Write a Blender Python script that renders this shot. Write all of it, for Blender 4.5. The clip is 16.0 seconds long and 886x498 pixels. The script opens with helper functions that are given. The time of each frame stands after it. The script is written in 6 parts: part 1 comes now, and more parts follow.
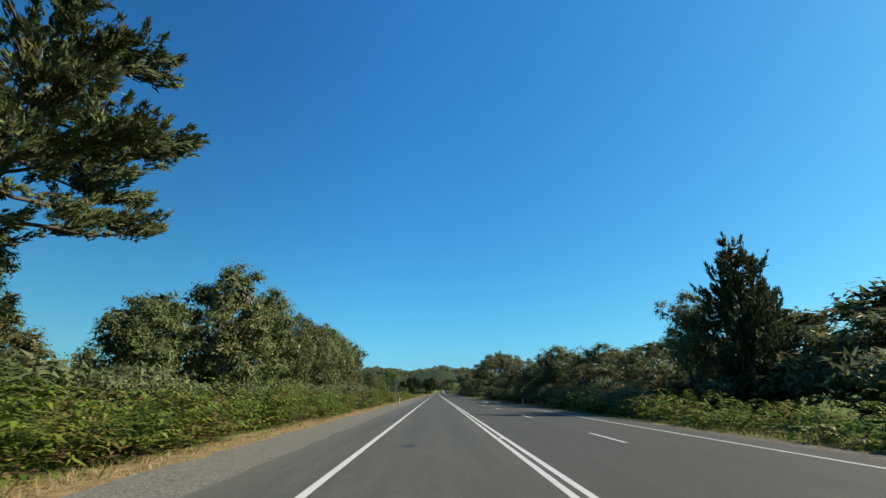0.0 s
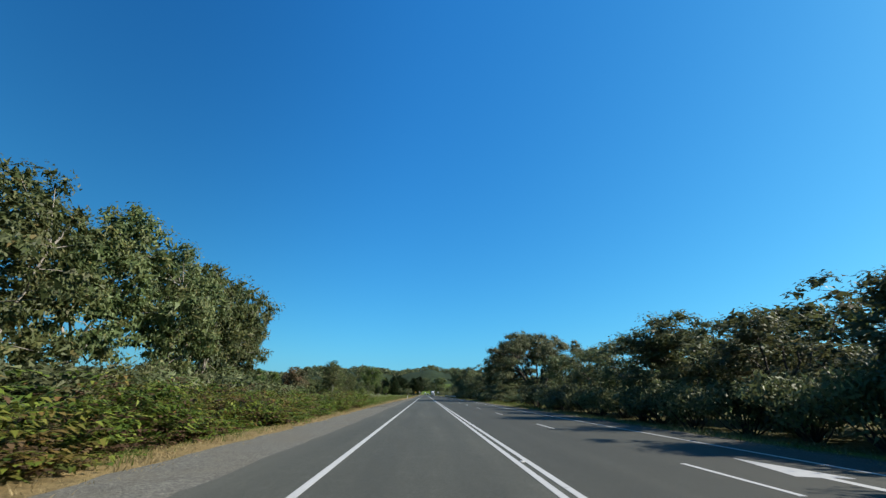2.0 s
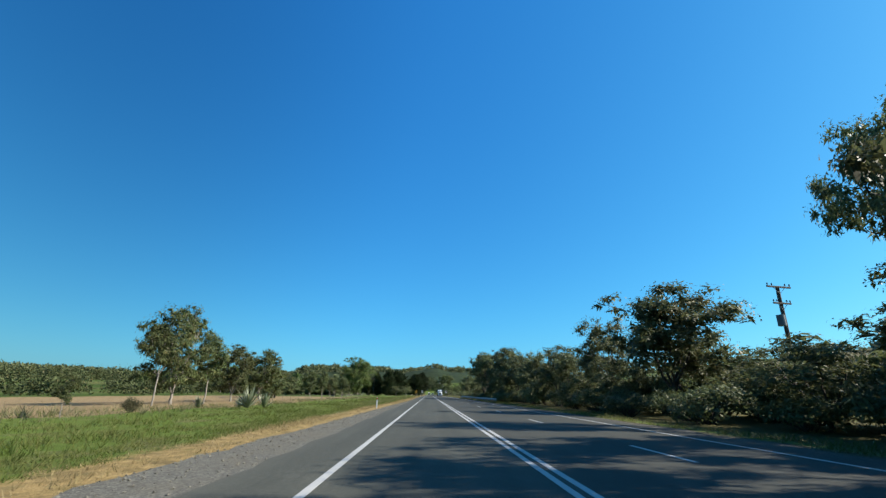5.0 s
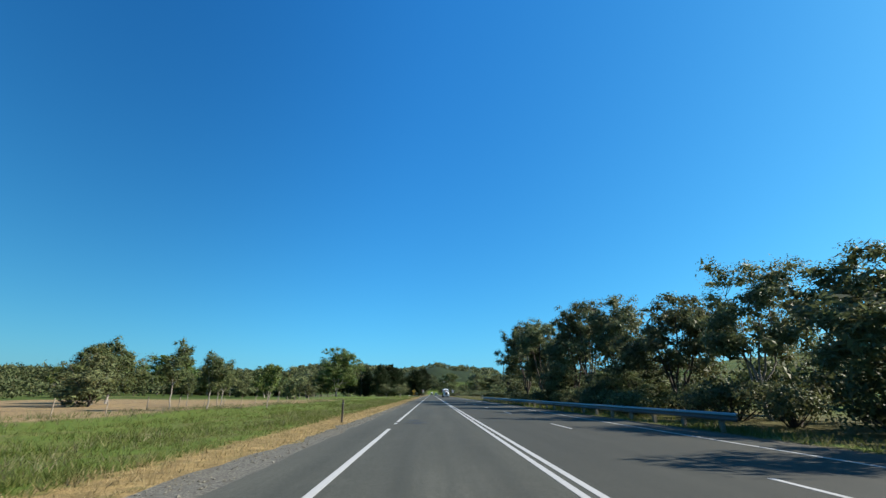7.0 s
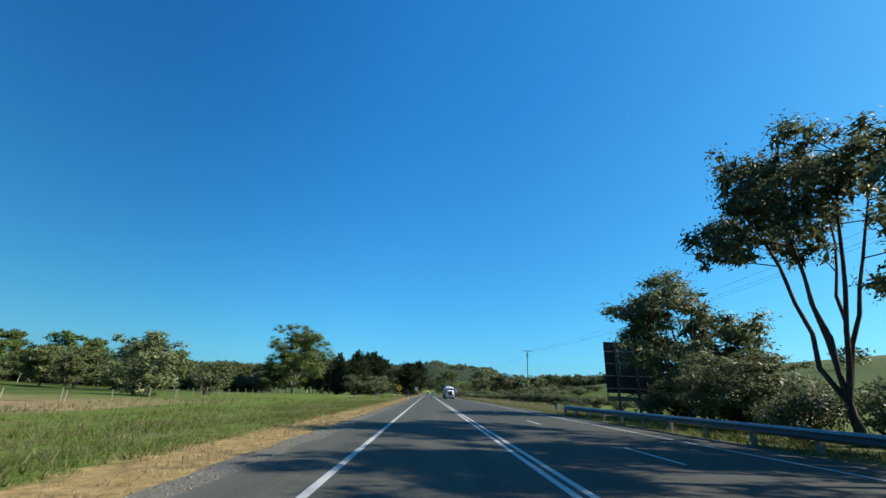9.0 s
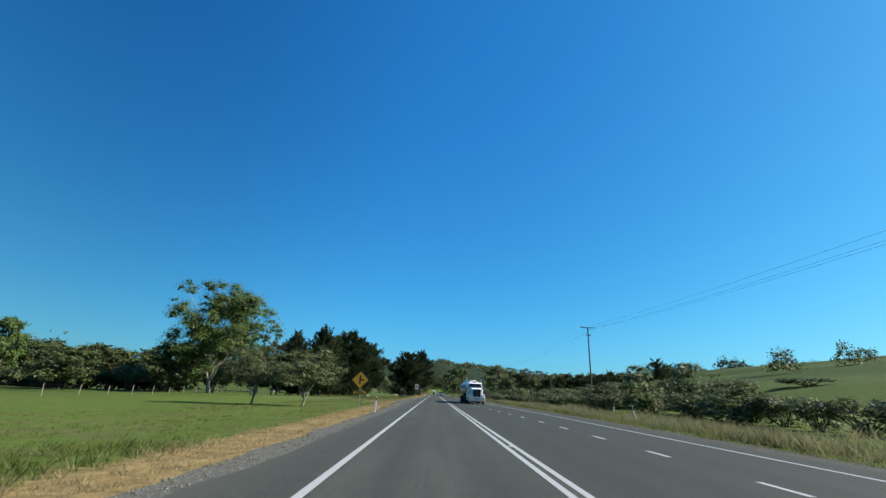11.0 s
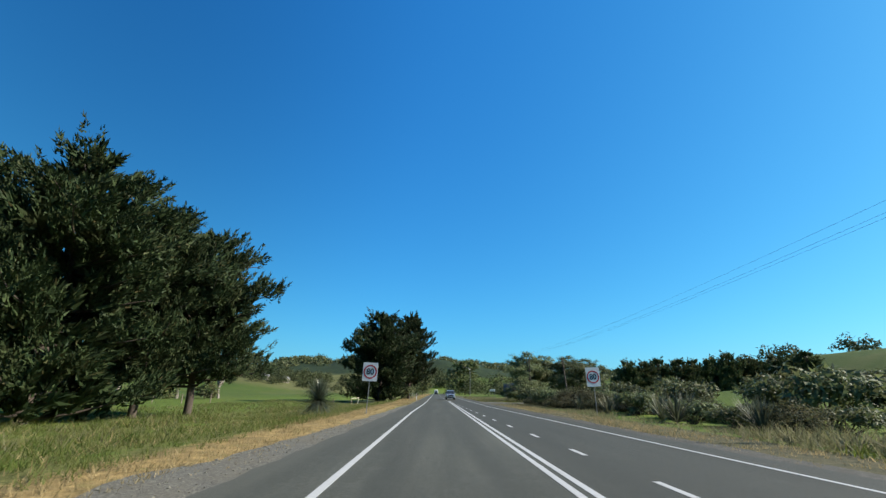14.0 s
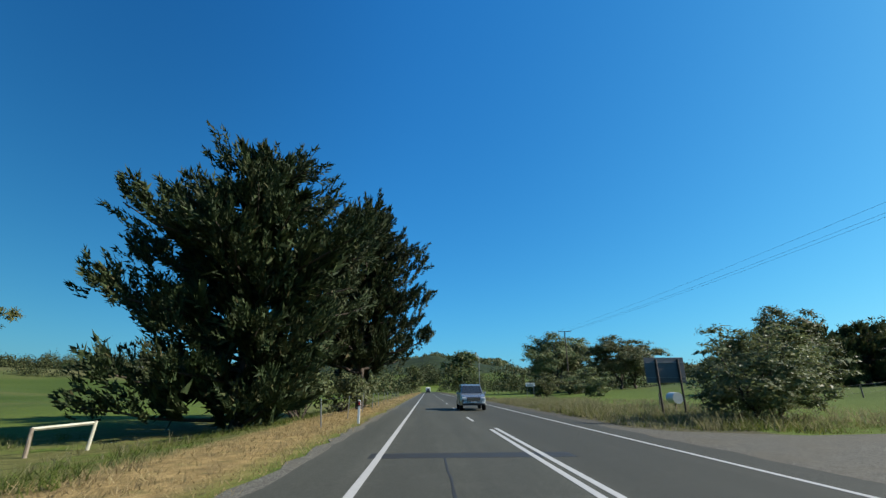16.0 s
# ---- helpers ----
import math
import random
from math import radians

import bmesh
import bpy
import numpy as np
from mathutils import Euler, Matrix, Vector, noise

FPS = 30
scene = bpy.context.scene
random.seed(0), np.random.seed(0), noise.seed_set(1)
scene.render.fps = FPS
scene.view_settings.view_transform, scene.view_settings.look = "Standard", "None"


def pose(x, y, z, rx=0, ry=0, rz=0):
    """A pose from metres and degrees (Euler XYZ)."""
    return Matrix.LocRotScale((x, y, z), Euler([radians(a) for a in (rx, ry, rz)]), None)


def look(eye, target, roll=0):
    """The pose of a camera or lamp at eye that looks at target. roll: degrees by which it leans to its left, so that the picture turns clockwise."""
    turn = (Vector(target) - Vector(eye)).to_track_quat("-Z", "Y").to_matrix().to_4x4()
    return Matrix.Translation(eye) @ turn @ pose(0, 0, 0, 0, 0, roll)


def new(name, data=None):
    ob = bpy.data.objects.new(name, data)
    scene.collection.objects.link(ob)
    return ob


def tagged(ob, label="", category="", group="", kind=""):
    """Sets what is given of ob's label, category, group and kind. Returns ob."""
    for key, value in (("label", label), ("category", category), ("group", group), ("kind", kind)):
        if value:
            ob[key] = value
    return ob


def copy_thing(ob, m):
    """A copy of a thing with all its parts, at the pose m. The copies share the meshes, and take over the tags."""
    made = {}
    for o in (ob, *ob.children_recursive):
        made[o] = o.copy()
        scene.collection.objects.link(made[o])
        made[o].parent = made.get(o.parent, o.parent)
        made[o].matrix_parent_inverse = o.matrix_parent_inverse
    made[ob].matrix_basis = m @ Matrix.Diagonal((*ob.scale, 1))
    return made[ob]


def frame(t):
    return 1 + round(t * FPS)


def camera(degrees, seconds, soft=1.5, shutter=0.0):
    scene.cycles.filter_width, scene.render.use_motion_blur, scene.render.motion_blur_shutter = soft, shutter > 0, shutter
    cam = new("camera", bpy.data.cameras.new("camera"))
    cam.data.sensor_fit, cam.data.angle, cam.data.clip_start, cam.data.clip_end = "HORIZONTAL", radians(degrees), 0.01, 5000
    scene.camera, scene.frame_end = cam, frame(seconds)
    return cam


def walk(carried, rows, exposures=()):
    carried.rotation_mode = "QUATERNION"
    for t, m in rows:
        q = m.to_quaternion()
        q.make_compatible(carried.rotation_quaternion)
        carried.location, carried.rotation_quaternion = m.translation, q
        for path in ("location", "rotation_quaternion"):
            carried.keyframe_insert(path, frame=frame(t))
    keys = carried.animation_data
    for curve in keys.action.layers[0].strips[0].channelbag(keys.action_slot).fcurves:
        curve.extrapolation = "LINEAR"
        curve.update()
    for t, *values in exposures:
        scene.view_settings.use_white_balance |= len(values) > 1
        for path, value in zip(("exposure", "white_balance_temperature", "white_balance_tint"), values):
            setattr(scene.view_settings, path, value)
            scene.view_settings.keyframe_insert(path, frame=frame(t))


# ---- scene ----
cam = camera(91.78, 16.0, soft=1.4, shutter=0.03)
ROWS = [  # seconds, x, y, z, yaw, pitch, roll
    (0, -0.032, 0.43, 1.266, -0.81, 18.50, 0.14),
    (0.5, -0.171, 14.39, 1.254, -1.61, 18.62, 0.80),
    (1, -0.247, 27.91, 1.253, -2.17, 18.69, 1.64),
    (1.5, -0.220, 41.16, 1.263, -2.17, 18.78, 1.81),
    (2, -0.099, 54.58, 1.262, -2.05, 18.65, 0.74),
    (2.5, -0.110, 68.30, 1.285, -1.92, 18.50, 0.41),
    (3, -0.171, 81.86, 1.249, -1.77, 18.51, 0.30),
    (3.5, -0.192, 95.39, 1.234, -1.69, 18.49, 0.41),
    (4, -0.156, 108.86, 1.220, -1.61, 18.51, 0.27),
    (4.5, -0.152, 122.36, 1.219, -1.49, 18.49, 0.28),
    (5, -0.184, 135.84, 1.219, -1.57, 18.64, 0.67),
    (6.25, -0.202, 170.15, 1.232, -1.51, 18.63, 0.38),
    (7.5, -0.220, 204.46, 1.244, -1.44, 18.62, 0.09),
    (8, -0.227, 218.61, 1.254, -1.57, 18.67, -0.01),
    (8.5, -0.261, 232.82, 1.253, -1.69, 18.61, 0.89),
    (9, -0.278, 247.18, 1.246, -1.39, 18.57, 1.82),
    (10.25, -0.201, 281.20, 1.253, -0.92, 18.52, 1.88),
    (11.5, -0.123, 315.18, 1.260, -0.45, 18.46, 1.94),
    (12, -0.135, 328.95, 1.265, -0.73, 18.41, 1.65),
    (12.5, -0.159, 342.98, 1.252, -0.87, 18.42, 1.12),
    (13, -0.123, 356.89, 1.253, -0.84, 18.53, 0.68),
    (13.5, -0.172, 370.01, 1.285, -0.73, 18.46, 0.65),
    (14, -0.211, 382.80, 1.281, -0.65, 18.45, 0.95),
    (14.5, -0.238, 396.09, 1.285, -1.10, 18.43, 0.16),
    (15, -0.366, 409.63, 1.285, -1.71, 18.44, -0.46),
    (15.5, -0.400, 423.40, 1.274, -2.22, 18.34, -0.61),
    (16, -0.436, 437.24, 1.277, -2.13, 18.19, -0.28),
]


def aimed(x, y, z, yaw, pitch, roll):
    a, p = radians(yaw), radians(pitch)
    eye = Vector((x, y, z))
    ahead = Vector((-math.sin(a) * math.cos(p), math.cos(a) * math.cos(p), math.sin(p)))
    return look(eye, eye + ahead, roll)


EXPOSURE = [  # seconds, stops, kelvin
    (0.0, 1.20, 7150), (1.0, 1.15, 6850), (2.0, 1.11, 6520), (4.3, 1.10, 6550), (5.0, 1.22, 6600), (8.0, 1.21, 6500),
    (11.0, 1.02, 6400), (12.5, 0.97, 6400), (13.5, 1.20, 6600), (15.0, 1.10, 6500), (16.0, 0.95, 6500),
]
walk(cam, [(t, aimed(*r)) for t, *r in ROWS], exposures=[(t, stops, kelvin, 10.0) for t, stops, kelvin in EXPOSURE])

# ---- light ----
SUN_EL, SUN_AZ = radians(33.3), radians(94)  # azimuth from +y towards +x
world = bpy.data.worlds.new("world")
scene.world = world
world.use_nodes = True
wt = world.node_tree
sky = wt.nodes.new("ShaderNodeTexSky")
sky.sky_type = "NISHITA"
sky.sun_disc = False
sky.sun_elevation, sky.sun_rotation = SUN_EL, SUN_AZ
sky.altitude, sky.air_density, sky.dust_density, sky.ozone_density = 0, 1.0, 0.8, 6.0
split, joined = wt.nodes.new("ShaderNodeSeparateColor"), wt.nodes.new("ShaderNodeCombineColor")
wt.links.new(sky.outputs[0], split.inputs[0])
for k, (gain, power) in enumerate(((0.18, 1.3), (0.735, 0.86), (1.44, 0.58))):  # a deep, clear spring blue
    pw, gn = wt.nodes.new("ShaderNodeMath"), wt.nodes.new("ShaderNodeMath")
    pw.operation, gn.operation = "POWER", "MULTIPLY"
    pw.inputs[1].default_value, gn.inputs[1].default_value = power, gain
    wt.links.new(split.outputs[k], pw.inputs[0])
    wt.links.new(pw.outputs[0], gn.inputs[0])
    wt.links.new(gn.outputs[0], joined.inputs[k])
sun_dir = Vector((math.sin(SUN_AZ) * math.cos(SUN_EL), math.cos(SUN_AZ) * math.cos(SUN_EL), math.sin(SUN_EL)))
# the clear sky deepens away from the sun
facing, deepen, tinted = wt.nodes.new("ShaderNodeVectorMath"), wt.nodes.new("ShaderNodeMapRange"), wt.nodes.new("ShaderNodeMix")
facing.operation, deepen.interpolation_type, tinted.data_type, tinted.blend_type = "DOT_PRODUCT", "SMOOTHSTEP", "RGBA", "MULTIPLY"
facing.inputs[1].default_value = (0.81, 0.0, -0.2)
wt.links.new(wt.nodes.new("ShaderNodeTexCoord").outputs["Generated"], facing.inputs[0])
wt.links.new(facing.outputs["Value"], deepen.inputs[0])
for k, v in zip(range(1, 5), (-0.65, -0.1, 0.72, 1.12)):
    deepen.inputs[k].default_value = v
tinted.inputs[0].default_value = 1.0
wt.links.new(joined.outputs[0], tinted.inputs[6])
wt.links.new(deepen.outputs[0], tinted.inputs[7])
wt.links.new(tinted.outputs[2], wt.nodes["Background"].inputs[0])
wt.nodes["Background"].inputs[1].default_value = 0.1
sun = new("sun", bpy.data.lights.new("sun", "SUN"))
sun.data.energy, sun.data.angle, sun.data.color = 5.0, radians(0.55), (1.0, 0.93, 0.82)
sun.matrix_world = look(sun_dir * 100, (0, 0, 0))

# ---- materials ----
def mat(name, rough=0.8, metal=0.0, spec=0.3):
    m = bpy.data.materials.new(name)
    m.use_nodes = True
    p = m.node_tree.nodes["Principled BSDF"]
    p.inputs["Roughness"].default_value = rough
    p.inputs["Metallic"].default_value = metal
    p.inputs["Specular IOR Level"].default_value = spec
    return m, m.node_tree, p


def node(nt, kind, **vals):
    n = nt.nodes.new(kind)
    for k, v in vals.items():
        n.inputs[k].default_value = v
    return n


def noise_tex(nt, scale, detail=4.0, rough=0.55, vec=None):
    n = node(nt, "ShaderNodeTexNoise", Scale=scale, Detail=detail, Roughness=rough)
    if vec is not None:
        nt.links.new(vec, n.inputs["Vector"])
    return n.outputs["Fac"]


def world_pos(nt):
    return nt.nodes.new("ShaderNodeNewGeometry").outputs["Position"]


def ramp(nt, fac, stops):
    r = nt.nodes.new("ShaderNodeValToRGB")
    e = r.color_ramp.elements
    while len(e) < len(stops):
        e.new(0.5)
    for el, (pos, col) in zip(e, stops):
        el.position, el.color = pos, (*col, 1) if len(col) == 3 else col
    nt.links.new(fac, r.inputs[0])
    return r.outputs[0]


def mix(nt, fac, a, b, blend="MIX"):
    m = nt.nodes.new("ShaderNodeMix")
    m.data_type, m.blend_type = "RGBA", blend
    for sock, v in ((m.inputs[0], fac), (m.inputs[6], a), (m.inputs[7], b)):
        if hasattr(v, "links"):
            nt.links.new(v, sock)
        elif isinstance(v, tuple):
            sock.default_value = (*v, 1)
        else:
            sock.default_value = v
    return m.outputs[2]


def maths(nt, op, a, b=None, c=None, clamp=False):
    m = nt.nodes.new("ShaderNodeMath")
    m.operation, m.use_clamp = op, clamp
    for sock, v in zip(m.inputs, (a, b, c)):
        if v is None:
            continue
        if hasattr(v, "links"):
            nt.links.new(v, sock)
        else:
            sock.default_value = v
    return m.outputs[0]


def band(nt, value, lo, hi):
    """0 below lo, 1 above hi."""
    m = nt.nodes.new("ShaderNodeMapRange")
    m.inputs[1].default_value, m.inputs[2].default_value = lo, hi
    nt.links.new(value, m.inputs[0])
    return m.outputs[0]


def bump(nt, p, height, strength=0.5, dist=0.02):
    b = node(nt, "ShaderNodeBump", Strength=strength, Distance=dist)
    nt.links.new(height, b.inputs["Height"])
    nt.links.new(b.outputs[0], p.inputs["Normal"])


def plain(name, col, rough=0.6, metal=0.0, spec=0.4, vary=0.12, scale=6.0):
    """A painted or metal surface with a little dirt in it."""
    m, nt, p = mat(name, rough, metal, spec)
    dark = tuple(c * (1 - vary) for c in col)
    lite = tuple(min(1, c * (1 + vary * 0.5)) for c in col)
    tc = nt.nodes.new("ShaderNodeTexCoord").outputs["Object"]
    f = noise_tex(nt, scale, 6, 0.6, tc)
    nt.links.new(ramp(nt, f, [(0.3, dark), (0.7, lite)]), p.inputs["Base Color"])
    g = noise_tex(nt, scale * 5, 3, 0.6, tc)
    nt.links.new(maths(nt, "MULTIPLY_ADD", g, 0.2, max(0.02, rough - 0.1)), p.inputs["Roughness"])
    return m


def leafy(name, dark, mid, light, tint, thin=0.25, rough=0.6, spec=0.25, patchy=0.5):
    """Leaves: colour varies by leaf and by plant, and some light passes through."""
    m, nt, p = mat(name, rough, 0, spec)
    g = nt.nodes.new("ShaderNodeNewGeometry")
    isl = g.outputs["Random Per Island"]
    rnd = nt.nodes.new("ShaderNodeObjectInfo").outputs["Random"]
    col = ramp(nt, isl, [(0.0, dark), (0.5, mid), (0.93, light), (1.0, tint)])
    patch = noise_tex(nt, 0.55, 2, 0.5, g.outputs["Position"])
    col = mix(nt, band(nt, patch, 0.5, 0.75), col, mix(nt, patchy, col, tint))
    hsv = node(nt, "ShaderNodeHueSaturation")
    nt.links.new(maths(nt, "MULTIPLY_ADD", rnd, 0.03, 0.485), hsv.inputs["Hue"])
    nt.links.new(maths(nt, "MULTIPLY_ADD", rnd, 0.5, 0.75), hsv.inputs["Value"])
    nt.links.new(col, hsv.inputs["Color"])
    nt.links.new(hsv.outputs[0], p.inputs["Base Color"])
    tr = nt.nodes.new("ShaderNodeBsdfTranslucent")
    nt.links.new(hsv.outputs[0], tr.inputs["Color"])
    ms = node(nt, "ShaderNodeMixShader", Fac=thin)
    nt.links.new(p.outputs[0], ms.inputs[1])
    nt.links.new(tr.outputs[0], ms.inputs[2])
    nt.links.new(ms.outputs[0], nt.nodes["Material Output"].inputs[0])
    return m


def bark(name, dark, light, scale=9.0):
    m, nt, p = mat(name, 0.85)
    tc = nt.nodes.new("ShaderNodeTexCoord").outputs["Object"]
    mp = node(nt, "ShaderNodeMapping")
    mp.inputs["Scale"].default_value = (1, 1, 0.18)
    nt.links.new(tc, mp.inputs[0])
    f = noise_tex(nt, scale, 6, 0.65, mp.outputs[0])
    nt.links.new(ramp(nt, f, [(0.32, dark), (0.66, light)]), p.inputs["Base Color"])
    bump(nt, p, f, 0.6, 0.03)
    return m


def asphalt_mat():
    """Chip seal: pale stones in dark binder, worn streaks along the lanes, faint patches."""
    m, nt, p = mat("chip_seal_asphalt", 0.85, 0, 0.2)
    pos = world_pos(nt)
    sep = nt.nodes.new("ShaderNodeSeparateXYZ")
    nt.links.new(pos, sep.inputs[0])
    stretch = node(nt, "ShaderNodeMapping")
    stretch.inputs["Scale"].default_value = (1.0, 0.05, 1)
    nt.links.new(pos, stretch.inputs[0])
    streak = noise_tex(nt, 1.6, 6, 0.65, stretch.outputs[0])
    big = noise_tex(nt, 0.10, 4, 0.6, pos)
    mid = noise_tex(nt, 1.4, 5, 0.7, pos)
    fine = noise_tex(nt, 60, 4, 0.8, pos)
    col = ramp(nt, streak, [(0.28, (0.0357, 0.0382, 0.0307)), (0.55, (0.0515, 0.0535, 0.0431)), (0.75, (0.0693, 0.0707, 0.0568))])
    col = mix(nt, maths(nt, "MULTIPLY", band(nt, big, 0.40, 0.62), 0.55), col, (0.0410, 0.0424, 0.0343))
    col = mix(nt, maths(nt, "MULTIPLY", band(nt, mid, 0.52, 0.72), 0.4), col, (0.0735, 0.0747, 0.0622))
    speck = noise_tex(nt, 13, 3, 0.75, pos)
    col = mix(nt, 0.5, col, ramp(nt, speck, [(0.3, (0.28, 0.28, 0.28)), (0.7, (0.74, 0.74, 0.74))]), "OVERLAY")
    # wheel tracks are polished and a little darker
    wob = maths(nt, "MULTIPLY_ADD", big, 0.5, maths(nt, "ADD", sep.outputs[0], -0.25))
    for cx in (-0.75, 0.78, 2.95, 4.3, 6.0):
        d = maths(nt, "ABSOLUTE", maths(nt, "SUBTRACT", wob, cx))
        col = mix(nt, maths(nt, "MULTIPLY", band(nt, d, 0.5, 0.1), 0.3), col, (0.0326, 0.0343, 0.0284))
    # the overtaking lanes were sealed later
    col = mix(nt, maths(nt, "MULTIPLY", band(nt, maths(nt, "MULTIPLY_ADD", mid, 0.3, sep.outputs[0]), 2.1, 2.3), 0.5), col, (0.0279, 0.0291, 0.0240))
    # fretted left edge outside the line
    edge = maths(nt, "MULTIPLY", band(nt, maths(nt, "MULTIPLY_ADD", mid, 1.1, sep.outputs[0]), -2.0, -2.8), 0.6)
    col = mix(nt, edge, col, (0.0693, 0.0697, 0.0568))
    col = mix(nt, 0.6, col, ramp(nt, fine, [(0.3, (0.2, 0.2, 0.2)), (0.7, (0.82, 0.82, 0.82))]), "OVERLAY")
    nt.links.new(col, p.inputs["Base Color"])
    bump(nt, p, fine, 0.4, 0.012)
    return m


def ground_mat():
    """Roadside earth: straw at the verge, green grass, a ploughed paddock, pasture and wooded hills."""
    m, nt, p = mat("roadside_ground", 0.95, 0, 0.1)
    pos = world_pos(nt)
    sep = nt.nodes.new("ShaderNodeSeparateXYZ")
    nt.links.new(pos, sep.inputs[0])
    x, y, z = sep.outputs
    n1, n2, n3 = noise_tex(nt, 0.35, 5, 0.6, pos), noise_tex(nt, 2.2, 5, 0.65, pos), noise_tex(nt, 0.02, 4, 0.55, pos)
    fine = maths(nt, "MULTIPLY_ADD", noise_tex(nt, 6, 3, 0.7, pos), 0.5, maths(nt, "MULTIPLY", noise_tex(nt, 24, 4, 0.7, pos), 0.5))
    green = ramp(nt, n2, [(0.28, (0.050, 0.079, 0.012)), (0.55, (0.082, 0.118, 0.020)), (0.8, (0.122, 0.124, 0.042))])
    far_green = ramp(nt, n3, [(0.35, (0.034, 0.058, 0.009)), (0.52, (0.050, 0.074, 0.015)), (0.7, (0.085, 0.088, 0.030))])
    green = mix(nt, band(nt, maths(nt, "ABSOLUTE", x), 22, 60), green, far_green)
    paddock = ramp(nt, n2, [(0.3, (0.15, 0.105, 0.052)), (0.7, (0.25, 0.185, 0.10))])
    left = band(nt, maths(nt, "MULTIPLY_ADD", n1, 3.0, x), -17, -18.5)
    stretch = maths(nt, "MULTIPLY", band(nt, maths(nt, "MULTIPLY_ADD", n1, 8.0, y), 112, 122), band(nt, y, 300, 275))
    near = band(nt, x, -75, -70)
    col = mix(nt, maths(nt, "MULTIPLY", maths(nt, "MULTIPLY", left, stretch), near), green, paddock)
    straw = ramp(nt, n2, [(0.25, (0.12, 0.092, 0.040)), (0.5, (0.235, 0.165, 0.068)), (0.75, (0.34, 0.25, 0.11))])
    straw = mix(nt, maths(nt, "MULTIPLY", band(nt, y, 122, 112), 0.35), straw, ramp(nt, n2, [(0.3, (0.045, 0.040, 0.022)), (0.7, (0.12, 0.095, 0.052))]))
    worn = noise_tex(nt, 0.9, 5, 0.7, pos)
    straw = mix(nt, maths(nt, "MULTIPLY", band(nt, worn, 0.48, 0.64), 0.6), straw, ramp(nt, n2, [(0.3, (0.075, 0.058, 0.028)), (0.7, (0.15, 0.115, 0.055))]))
    olive = noise_tex(nt, 1.7, 4, 0.7, pos)
    straw = mix(nt, maths(nt, "MULTIPLY", band(nt, olive, 0.56, 0.68), 0.5), straw, (0.10, 0.108, 0.035))
    wx = maths(nt, "ADD", x, maths(nt, "MULTIPLY_ADD", n2, 1.5, -0.75))
    dl = maths(nt, "MULTIPLY", band(nt, maths(nt, "MULTIPLY_ADD", maths(nt, "MULTIPLY", band(nt, y, 150, 200), band(nt, y, 360, 320)), -0.8, wx), -6.6, -6.0), band(nt, x, -3, -4))
    dr = maths(nt, "MULTIPLY", band(nt, wx, 10.6, 10.0), band(nt, x, 3, 4))
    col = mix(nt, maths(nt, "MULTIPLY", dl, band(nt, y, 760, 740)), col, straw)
    dust = ramp(nt, n2, [(0.3, (0.046, 0.047, 0.026)), (0.7, (0.098, 0.088, 0.050))])
    col = mix(nt, maths(nt, "MULTIPLY", dr, band(nt, y, 760, 740)), col, dust)
    dry = maths(nt, "MULTIPLY", band(nt, maths(nt, "MULTIPLY_ADD", band(nt, y, 372, 392), 0.12, noise_tex(nt, 0.45, 5, 0.65, pos)), 0.48, 0.62), maths(nt, "MULTIPLY", band(nt, x, -20, -13), band(nt, x, -5.5, -6.5)))
    col = mix(nt, maths(nt, "MULTIPLY", dry, 0.65), col, ramp(nt, n2, [(0.3, (0.062, 0.055, 0.022)), (0.7, (0.15, 0.125, 0.055))]))
    litter = ramp(nt, n2, [(0.3, (0.0468, 0.0338, 0.0182)), (0.7, (0.104, 0.078, 0.039))])
    scrub = maths(nt, "MULTIPLY", band(nt, wx, 10.8, 12), band(nt, x, 30, 24))
    scrub = maths(nt, "MULTIPLY", scrub, band(nt, maths(nt, "MULTIPLY_ADD", n1, 10.0, y), 282, 262))
    col = mix(nt, maths(nt, "MULTIPLY", scrub, 0.75), col, litter)
    fallow = maths(nt, "MULTIPLY", band(nt, maths(nt, "MULTIPLY_ADD", n1, 3.0, x), 62.5, 65), band(nt, maths(nt, "MULTIPLY_ADD", n3, 20.0, y), 320, 280))
    col = mix(nt, maths(nt, "MULTIPLY", fallow, 0.85), col, ramp(nt, n1, [(0.3, (0.075, 0.066, 0.032)), (0.7, (0.135, 0.112, 0.060))]))
    slope = maths(nt, "MULTIPLY", band(nt, maths(nt, "MULTIPLY_ADD", n1, 14.0, y), 640, 668), band(nt, x, -40, -70))
    col = mix(nt, maths(nt, "MULTIPLY", slope, 0.6), col, ramp(nt, n1, [(0.3, (0.075, 0.070, 0.030)), (0.7, (0.135, 0.120, 0.055))]))
    woods = ramp(nt, noise_tex(nt, 0.07, 6, 0.7, pos), [(0.35, (0.00936, 0.01664, 0.00728)), (0.65, (0.0234, 0.0364, 0.01456))])
    high = band(nt, maths(nt, "MULTIPLY_ADD", noise_tex(nt, 0.006, 3, 0.5, pos), 60.0, z), 52, 56)
    col = mix(nt, maths(nt, "MULTIPLY", high, band(nt, y, 700, 800)), col, woods)
    col = mix(nt, 0.45, col, ramp(nt, fine, [(0.35, (0.22, 0.22, 0.22)), (0.65, (0.76, 0.76, 0.76))]), "OVERLAY")
    nt.links.new(col, p.inputs["Base Color"])
    bump(nt, p, fine, 0.8, 0.08)
    return m


